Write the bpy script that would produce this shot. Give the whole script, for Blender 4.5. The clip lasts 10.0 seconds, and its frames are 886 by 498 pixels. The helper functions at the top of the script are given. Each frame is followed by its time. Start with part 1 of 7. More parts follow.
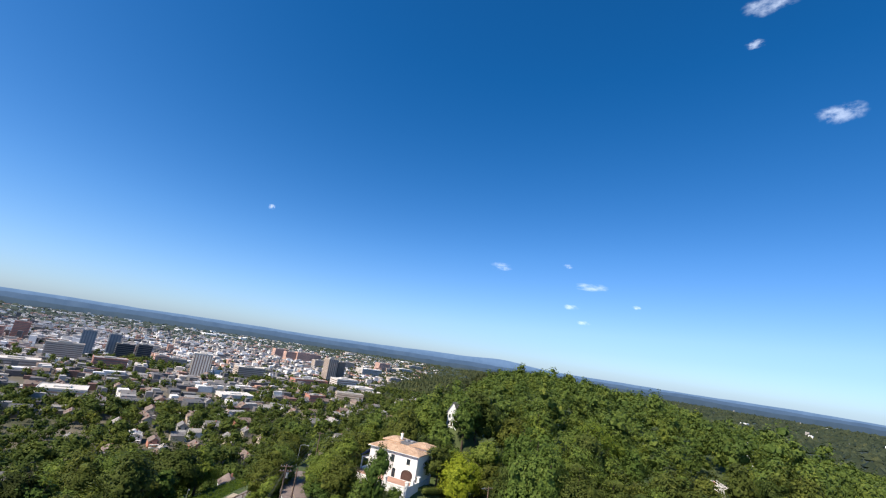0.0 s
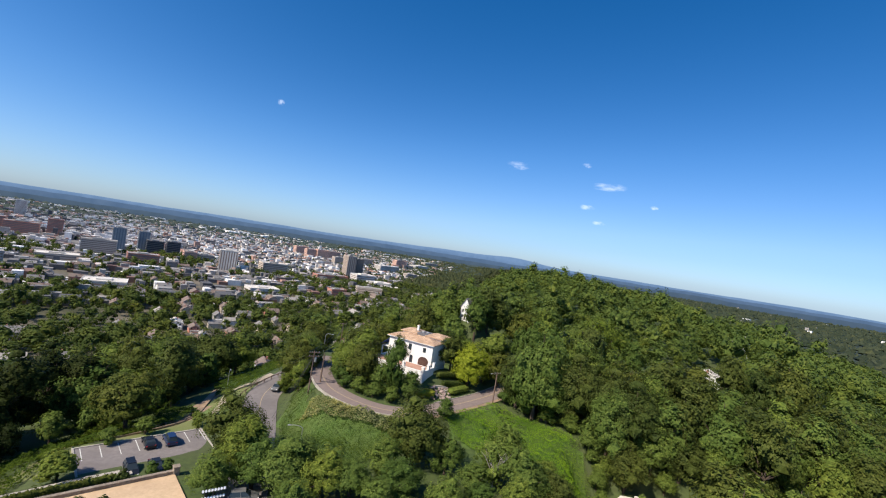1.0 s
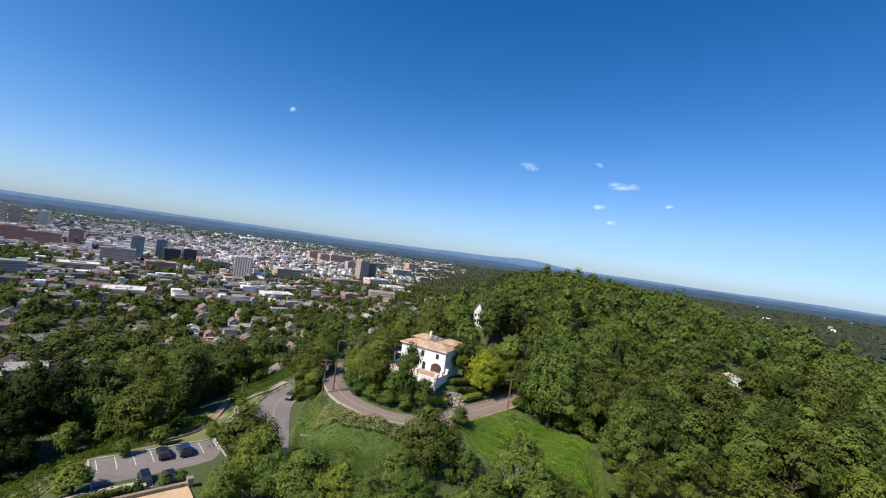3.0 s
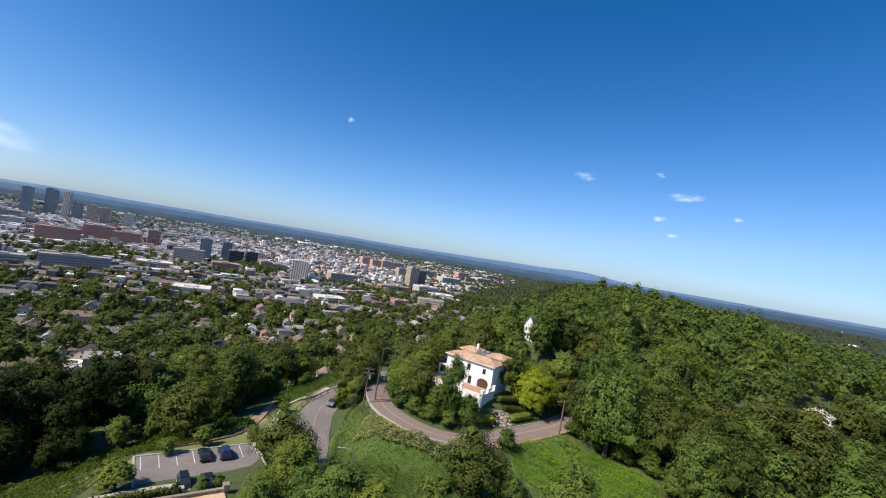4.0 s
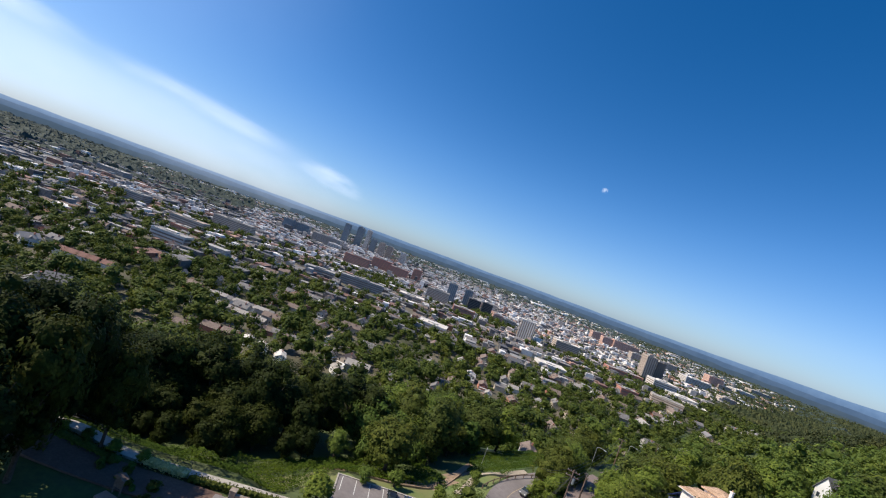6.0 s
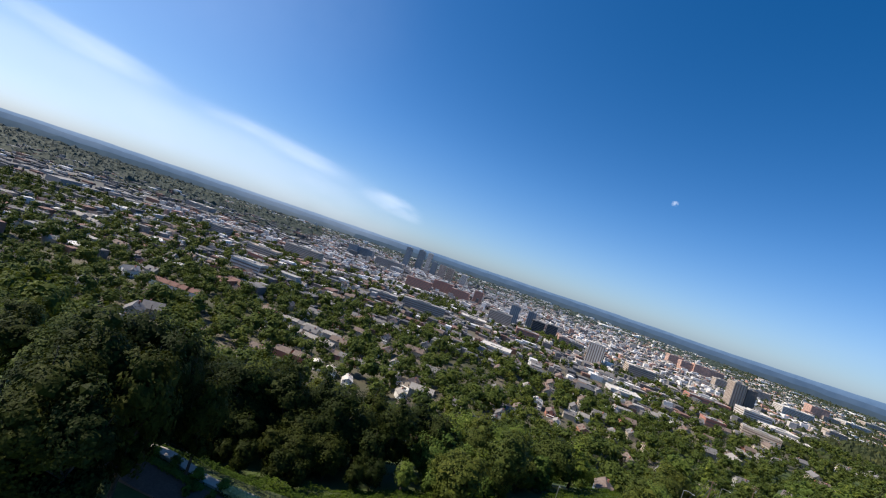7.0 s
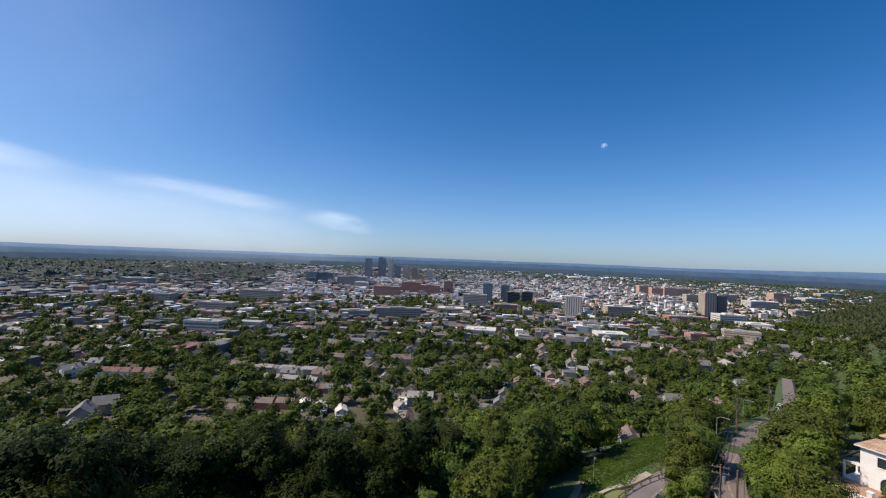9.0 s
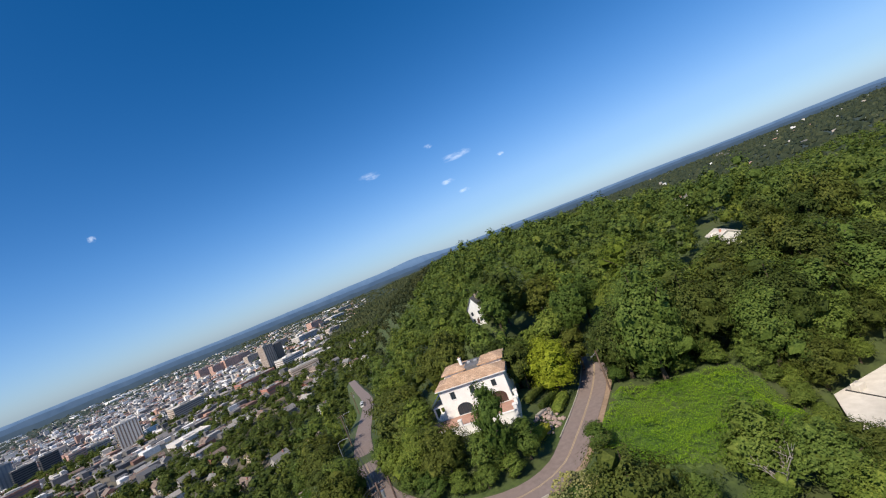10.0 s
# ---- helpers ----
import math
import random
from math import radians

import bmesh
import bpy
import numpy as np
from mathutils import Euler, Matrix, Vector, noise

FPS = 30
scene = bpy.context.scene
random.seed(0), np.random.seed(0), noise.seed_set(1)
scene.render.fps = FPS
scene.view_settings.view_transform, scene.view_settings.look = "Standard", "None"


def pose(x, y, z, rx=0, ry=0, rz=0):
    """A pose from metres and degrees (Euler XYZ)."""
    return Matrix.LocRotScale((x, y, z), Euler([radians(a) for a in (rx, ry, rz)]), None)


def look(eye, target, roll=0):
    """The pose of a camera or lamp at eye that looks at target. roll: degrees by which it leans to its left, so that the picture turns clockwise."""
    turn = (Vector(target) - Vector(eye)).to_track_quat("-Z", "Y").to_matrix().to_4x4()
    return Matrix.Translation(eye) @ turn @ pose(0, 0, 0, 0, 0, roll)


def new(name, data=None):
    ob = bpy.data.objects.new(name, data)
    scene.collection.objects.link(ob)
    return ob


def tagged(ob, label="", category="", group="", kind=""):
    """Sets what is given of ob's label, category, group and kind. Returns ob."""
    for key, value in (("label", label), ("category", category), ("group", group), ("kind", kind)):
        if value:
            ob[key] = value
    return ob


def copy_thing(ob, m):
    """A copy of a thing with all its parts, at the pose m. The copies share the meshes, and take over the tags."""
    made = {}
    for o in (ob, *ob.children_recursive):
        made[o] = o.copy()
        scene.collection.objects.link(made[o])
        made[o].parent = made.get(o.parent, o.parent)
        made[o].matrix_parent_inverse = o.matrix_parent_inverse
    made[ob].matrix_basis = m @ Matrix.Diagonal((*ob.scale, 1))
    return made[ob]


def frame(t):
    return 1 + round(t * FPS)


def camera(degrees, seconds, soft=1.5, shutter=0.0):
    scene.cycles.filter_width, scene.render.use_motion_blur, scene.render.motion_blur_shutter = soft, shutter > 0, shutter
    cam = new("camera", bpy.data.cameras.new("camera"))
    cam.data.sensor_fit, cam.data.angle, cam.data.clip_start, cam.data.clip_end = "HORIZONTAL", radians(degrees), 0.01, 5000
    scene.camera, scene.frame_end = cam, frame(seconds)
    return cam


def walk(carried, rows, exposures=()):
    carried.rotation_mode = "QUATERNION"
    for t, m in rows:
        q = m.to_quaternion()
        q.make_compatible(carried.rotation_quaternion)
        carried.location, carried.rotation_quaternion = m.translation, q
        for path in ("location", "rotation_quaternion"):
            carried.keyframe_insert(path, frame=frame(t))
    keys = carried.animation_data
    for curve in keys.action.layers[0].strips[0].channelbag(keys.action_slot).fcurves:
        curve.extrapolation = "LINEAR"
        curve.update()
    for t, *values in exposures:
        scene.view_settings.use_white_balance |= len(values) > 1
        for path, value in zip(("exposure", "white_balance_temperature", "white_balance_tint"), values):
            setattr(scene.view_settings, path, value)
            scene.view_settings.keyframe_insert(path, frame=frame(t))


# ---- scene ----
cam = camera(91.60, 10.0, 1.15)
PATH = [
    (0, (-0.13, -0.23, -0.21), (2.49, 96.99, 23.05), 8.9),
    (0.2, (0.01, -0.31, -0.37), (5.12, 99.06, 9.53), 9.39),
    (0.5, (0.26, -0.45, -0.43), (4.88, 99.43, 0.94), 11.13),
    (1, (-0.01, -0.80, 0.48), (2.84, 99.16, 0.49), 9.08),
    (1.5, (0.15, -0.89, 0.74), (2.15, 99.09, 0.93), 8.48),
    (2, (0.17, -0.71, 0.72), (0.78, 99.28, 0.96), 8.52),
    (3.5, (0.19, 2.38, 1.26), (-1.04, 102.37, 1.48), 7.43),
    (4, (0.25, 5.67, 0.87), (-11.59, 104.96, 1.32), 9.67),
    (4.2, (0.30, 7.03, 0.67), (-20.05, 104.93, 1.27), 13.15),
    (4.5, (0.18, 8.96, 0.32), (-33.57, 103.09, 1.22), 18.50),
    (5, (0.03, 11.40, 0.31), (-47.23, 99.52, 1.23), 21.33),
    (5.5, (-0.79, 12.72, 1.39), (-54.03, 97.37, 2.28), 19.41),
    (6, (-1.70, 13.48, 2.04), (-63.92, 91.76, 3.02), 20.15),
    (6.2, (-2.02, 13.65, 2.34), (-67.80, 88.97, 3.31), 20.56),
    (7.3, (-3.59, 13.61, 3.47), (-78.29, 80.09, 4.56), 17.35),
    (7.5, (-4.25, 14.26, 3.46), (-77.66, 82.14, 4.67), 14.36),
    (8, (-6.13, 16.66, 3.17), (-75.59, 88.59, 4.36), 5.58),
    (8.5, (-8.20, 19.76, 2.38), (-78.40, 90.96, 3.73), 3.47),
    (9, (-12.02, 23.73, 1.71), (-78.21, 98.67, 3.50), 2.20),
    (9.1, (-13.01, 24.56, 1.60), (-74.02, 103.77, 3.47), 0.70),
    (9.3, (-16.0, 24.9, 2.7), (-60.07, 114.45, 5.4), -7.45),
    (9.5, (-17.60, 27.65, 2.52), (-40.25, 125.04, 4.18), -14.58),
    (9.8, (-19.0, 32.2, 0.9), (-10.4, 131.85, 1.5), -19.65),
    (10, (-19.0, 34.2, 0.25), (7.9, 130.5, 0.35), -21.6),
]
walk(cam, [(t, look(eye, target, roll)) for t, eye, target, roll in PATH], [(0.0, 0.62, 5430, 9.5), (0.5, 0.60, 5430, 9.5), (1.0, 0.48, 5430, 9.5), (4.0, 0.46, 5430, 9.5), (6.0, 0.38, 5430, 9.5), (8.0, 0.24, 5430, 9.5), (9.5, 0.17, 5430, 9.5), (10.0, 0.3, 5430, 9.5)])

# world, sun and exposure
SUN_LEFT, SUN_HIGH = 131, 46  # degrees left of +y, degrees above the horizon
world = bpy.data.worlds.new("sky")
scene.world = world
world.use_nodes = True
wn = world.node_tree.nodes
sky = wn.new("ShaderNodeTexSky")
sky.sky_type, sky.sun_disc = "NISHITA", False
sky.sun_elevation, sky.sun_rotation = radians(SUN_HIGH), radians(-SUN_LEFT)
sky.altitude, sky.air_density, sky.dust_density, sky.ozone_density = 600, 0.72, 0.8, 3.0
deep = wn.new("ShaderNodeHueSaturation")
deep.inputs["Hue"].default_value = 0.495
bw, rich = wn.new("ShaderNodeRGBToBW"), wn.new("ShaderNodeMapRange")
for k, v in zip((1, 2, 3, 4), (1.0, 5.0, 1.3, 0.92)):
    rich.inputs[k].default_value = v
dim = wn.new("ShaderNodeMapRange")
for k, v in zip((1, 2, 3, 4), (2.4, 6.0, 1.0, 0.78)):
    dim.inputs[k].default_value = v
world.node_tree.links.new(bw.outputs[0], dim.inputs[0])
world.node_tree.links.new(dim.outputs[0], deep.inputs["Value"])
world.node_tree.links.new(sky.outputs[0], bw.inputs[0])
world.node_tree.links.new(bw.outputs[0], rich.inputs[0])
world.node_tree.links.new(rich.outputs[0], deep.inputs["Saturation"])
world.node_tree.links.new(sky.outputs[0], deep.inputs["Color"])
world.node_tree.links.new(deep.outputs[0], wn["Background"].inputs[0])
wn["Background"].inputs[1].default_value = 0.104
sun_way = Vector((-math.sin(radians(SUN_LEFT)) * math.cos(radians(SUN_HIGH)), math.cos(radians(SUN_LEFT)) * math.cos(radians(SUN_HIGH)), math.sin(radians(SUN_HIGH))))
sun = new("sun", bpy.data.lights.new("sun", "SUN"))
sun.data.energy, sun.data.angle, sun.data.color = 5.0, radians(0.53), (1.0, 0.79, 0.54)
sun.matrix_world = look(sun_way * 300, (0, 0, 0))

# ---- materials ----
def shader(name, rough=0.8, metal=0.0):
    m = bpy.data.materials.new(name)
    m.use_nodes = True
    n, l = m.node_tree.nodes, m.node_tree.links
    b = n["Principled BSDF"]
    b.inputs["Roughness"].default_value, b.inputs["Metallic"].default_value = rough, metal
    return m, n, l, b


def ramp(n, stops):
    r = n.new("ShaderNodeValToRGB")
    e = r.color_ramp.elements
    while len(e) < len(stops):
        e.new(0.5)
    for k, (at, c) in zip(e, stops):
        k.position, k.color = at, (*c, 1)
    return r


def place(n, l, world=True):
    """Coordinates in metres: of the world, or of the object."""
    if world:
        return n.new("ShaderNodeNewGeometry").outputs["Position"]
    return n.new("ShaderNodeTexCoord").outputs["Object"]


def grain(n, l, at, scale, detail=4.0, rough=0.6):
    t = n.new("ShaderNodeTexNoise")
    t.inputs["Scale"].default_value, t.inputs["Detail"].default_value, t.inputs["Roughness"].default_value = scale, detail, rough
    l.new(at, t.inputs["Vector"])
    return t.outputs["Fac"]


def mix(n, l, fac, a, b, kind="MIX"):
    m = n.new("ShaderNodeMix")
    m.data_type, m.blend_type = "RGBA", kind
    for k, v in ((0, fac), (6, a), (7, b)):
        if isinstance(v, (int, float)):
            m.inputs[k].default_value = v
        elif isinstance(v, tuple):
            m.inputs[k].default_value = (*v, 1)
        else:
            l.new(v, m.inputs[k])
    return m.outputs[2]


def bump(n, l, b, height, strength=0.3, depth=0.05):
    k = n.new("ShaderNodeBump")
    k.inputs["Strength"].default_value, k.inputs["Distance"].default_value = strength, depth
    l.new(height, k.inputs["Height"])
    l.new(k.outputs[0], b.inputs["Normal"])


def mottled(name, dark, light, fine=2.0, coarse=0.12, rough=0.85, relief=0.3, depth=0.05, world=True, third=None, metal=0.0):
    """A surface that varies at two scales between two colours, with stains of a third."""
    m, n, l, b = shader(name, rough, metal)
    at = place(n, l, world)
    f, c = grain(n, l, at, fine), grain(n, l, at, coarse, 3)
    r1 = ramp(n, [(0.3, dark), (0.7, light)])
    l.new(f, r1.inputs[0])
    r2 = ramp(n, [(0.35, (0, 0, 0)), (0.65, (1, 1, 1))])
    l.new(c, r2.inputs[0])
    deep = tuple(v * 0.75 for v in dark) if third is None else third
    half = n.new("ShaderNodeMath")
    half.operation = "MULTIPLY"
    half.inputs[1].default_value = 0.55
    l.new(r2.outputs[0], half.inputs[0])
    l.new(mix(n, l, half.outputs[0], r1.outputs[0], deep), b.inputs["Base Color"])
    bump(n, l, b, f, relief, depth)
    return m


def leafy(name, dark, light, accent, per_object=True, world_scale=0.09, through_light=0.22, fine=2.6):
    """Foliage: leaf by leaf variation, clump variation and variation from tree to tree, some light let through."""
    m, n, l, b = shader(name, 0.62)
    b.inputs["Specular IOR Level"].default_value = 0.08
    geo = n.new("ShaderNodeNewGeometry")
    dark, accent = [tuple(0.6 * a + 0.4 * b for a, b in zip(c, light)) for c in (dark, accent)]
    r1 = ramp(n, [(0.0, dark), (0.75, light), (1.0, accent)])
    l.new(geo.outputs["Random Per Island"], r1.inputs[0])
    if per_object:
        who = n.new("ShaderNodeObjectInfo").outputs["Random"]
    else:
        who = grain(n, l, geo.outputs["Position"], world_scale, 1.5)
    r2 = ramp(n, [(0.0, (0.62, 0.70, 0.62)), (0.35, (0.95, 0.95, 0.85)), (0.65, (1.08, 1.04, 0.85)), (1.0, (1.3, 1.16, 0.8))] if per_object
              else [(0.25, (0.6, 0.68, 0.66)), (0.5, (0.98, 0.98, 0.9)), (0.75, (1.35, 1.18, 0.8))])
    l.new(who, r2.inputs[0])
    r3 = ramp(n, [(0.34, (0.72, 0.75, 0.7)), (0.5, (1.0, 1.0, 0.97)), (0.68, (1.32, 1.28, 1.15))])
    twig = grain(n, l, geo.outputs["Position"], fine, 3.0, 0.65)
    l.new(twig, r3.inputs[0])
    col = mix(n, l, 1.0, mix(n, l, 1.0, r1.outputs[0], r2.outputs[0], "MULTIPLY"), r3.outputs[0], "MULTIPLY")
    l.new(col, b.inputs["Base Color"])
    bump(n, l, b, twig, 0.5, 0.2)
    t = n.new("ShaderNodeBsdfTranslucent")
    l.new(mix(n, l, 1.0, col, (1.3, 1.25, 0.6), "MULTIPLY"), t.inputs[0])
    s = n.new("ShaderNodeMixShader")
    s.inputs[0].default_value = through_light
    l.new(b.outputs[0], s.inputs[1])
    l.new(t.outputs[0], s.inputs[2])
    l.new(s.outputs[0], n["Material Output"].inputs[0])
    return m


def islands(name, stops, rough=0.8, fine=0.6):
    """Each loose piece takes one of the given colours, with a little grime."""
    m, n, l, b = shader(name, rough)
    r = ramp(n, stops)
    r.color_ramp.interpolation = "CONSTANT"
    geo = n.new("ShaderNodeNewGeometry")
    l.new(geo.outputs["Random Per Island"], r.inputs[0])
    g = ramp(n, [(0.3, (0.72, 0.72, 0.72)), (0.7, (1.05, 1.05, 1.05))])
    l.new(grain(n, l, geo.outputs["Position"], fine), g.inputs[0])
    l.new(mix(n, l, 1.0, r.outputs[0], g.outputs[0], "MULTIPLY"), b.inputs["Base Color"])
    return m


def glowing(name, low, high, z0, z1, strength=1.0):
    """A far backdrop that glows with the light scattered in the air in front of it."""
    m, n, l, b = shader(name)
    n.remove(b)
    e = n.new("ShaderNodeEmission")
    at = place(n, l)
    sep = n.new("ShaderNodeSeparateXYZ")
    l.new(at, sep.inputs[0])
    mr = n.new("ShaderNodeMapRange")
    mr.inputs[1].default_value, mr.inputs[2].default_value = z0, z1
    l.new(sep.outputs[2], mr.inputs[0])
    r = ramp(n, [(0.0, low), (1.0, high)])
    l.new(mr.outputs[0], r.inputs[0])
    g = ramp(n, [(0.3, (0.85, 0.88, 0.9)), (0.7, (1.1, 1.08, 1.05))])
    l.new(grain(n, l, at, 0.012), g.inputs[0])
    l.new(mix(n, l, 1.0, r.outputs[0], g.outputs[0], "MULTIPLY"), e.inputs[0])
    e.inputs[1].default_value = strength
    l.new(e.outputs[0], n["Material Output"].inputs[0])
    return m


def cloudy(name, strength, cover, soft, scale, most=0.6):
    """Thin cloud: white light through a ragged, torn edge."""
    m, n, l, b = shader(name)
    n.remove(b)
    at = n.new("ShaderNodeTexCoord").outputs["UV"]
    mp = n.new("ShaderNodeMapping")
    mp.inputs["Scale"].default_value = scale
    l.new(at, mp.inputs[0])
    who = n.new("ShaderNodeObjectInfo").outputs["Random"]
    mul = n.new("ShaderNodeMath")
    mul.operation = "MULTIPLY"
    mul.inputs[1].default_value = 37.0
    l.new(who, mul.inputs[0])
    comb = n.new("ShaderNodeCombineXYZ")
    l.new(mul.outputs[0], comb.inputs[0])
    l.new(mul.outputs[0], comb.inputs[2])
    l.new(comb.outputs[0], mp.inputs[1])
    f = grain(n, l, mp.outputs[0], 1.0, 6, 0.62)
    cen = n.new("ShaderNodeVectorMath")
    cen.operation = "DISTANCE"
    cen.inputs[1].default_value = (0.5, 0.5, 0)
    l.new(at, cen.inputs[0])
    edge = n.new("ShaderNodeMapRange")
    edge.interpolation_type = "SMOOTHSTEP"
    for k, v in zip((1, 2, 3, 4), (0.05, 0.48, 1.0, 0.0)):
        edge.inputs[k].default_value = v
    l.new(cen.outputs["Value"], edge.inputs[0])
    prod = n.new("ShaderNodeMath")
    prod.operation = "MULTIPLY"
    l.new(f, prod.inputs[0])
    l.new(edge.outputs[0], prod.inputs[1])
    al = n.new("ShaderNodeMapRange")
    al.interpolation_type = "SMOOTHSTEP"
    for k, v in zip((1, 2, 3, 4), (cover, cover + soft, 0.0, most)):
        al.inputs[k].default_value = v
    l.new(prod.outputs[0], al.inputs[0])
    e, t, s = n.new("ShaderNodeEmission"), n.new("ShaderNodeBsdfTransparent"), n.new("ShaderNodeMixShader")
    e.inputs[0].default_value, e.inputs[1].default_value = (1.0, 0.98, 0.97, 1), strength
    l.new(al.outputs[0], s.inputs[0])
    l.new(t.outputs[0], s.inputs[1])
    l.new(e.outputs[0], s.inputs[2])
    l.new(s.outputs[0], n["Material Output"].inputs[0])
    return m


def tiled_roof(name, dark, light, row=0.42):
    """Barrel tiles: wavy rows that run down the slope, tile by tile shades."""
    m, n, l, b = shader(name, 0.85)
    at = place(n, l, False)
    br = n.new("ShaderNodeTexBrick")
    br.inputs["Scale"].default_value = 1.0
    br.inputs["Brick Width"].default_value, br.inputs["Row Height"].default_value = 0.9, row
    br.inputs["Mortar Size"].default_value = 0.03
    br.inputs["Color1"].default_value, br.inputs["Color2"].default_value = (*dark, 1), (*light, 1)
    br.inputs["Mortar"].default_value = (*(v * 0.45 for v in dark), 1)
    l.new(at, br.inputs["Vector"])
    g = ramp(n, [(0.35, (0.8, 0.76, 0.72)), (0.7, (1.12, 1.1, 1.06))])
    l.new(grain(n, l, at, 0.7, 5), g.inputs[0])
    l.new(mix(n, l, 1.0, br.outputs[0], g.outputs[0], "MULTIPLY"), b.inputs["Base Color"])
    bump(n, l, b, br.outputs["Fac"], 0.5, 0.06)
    return m


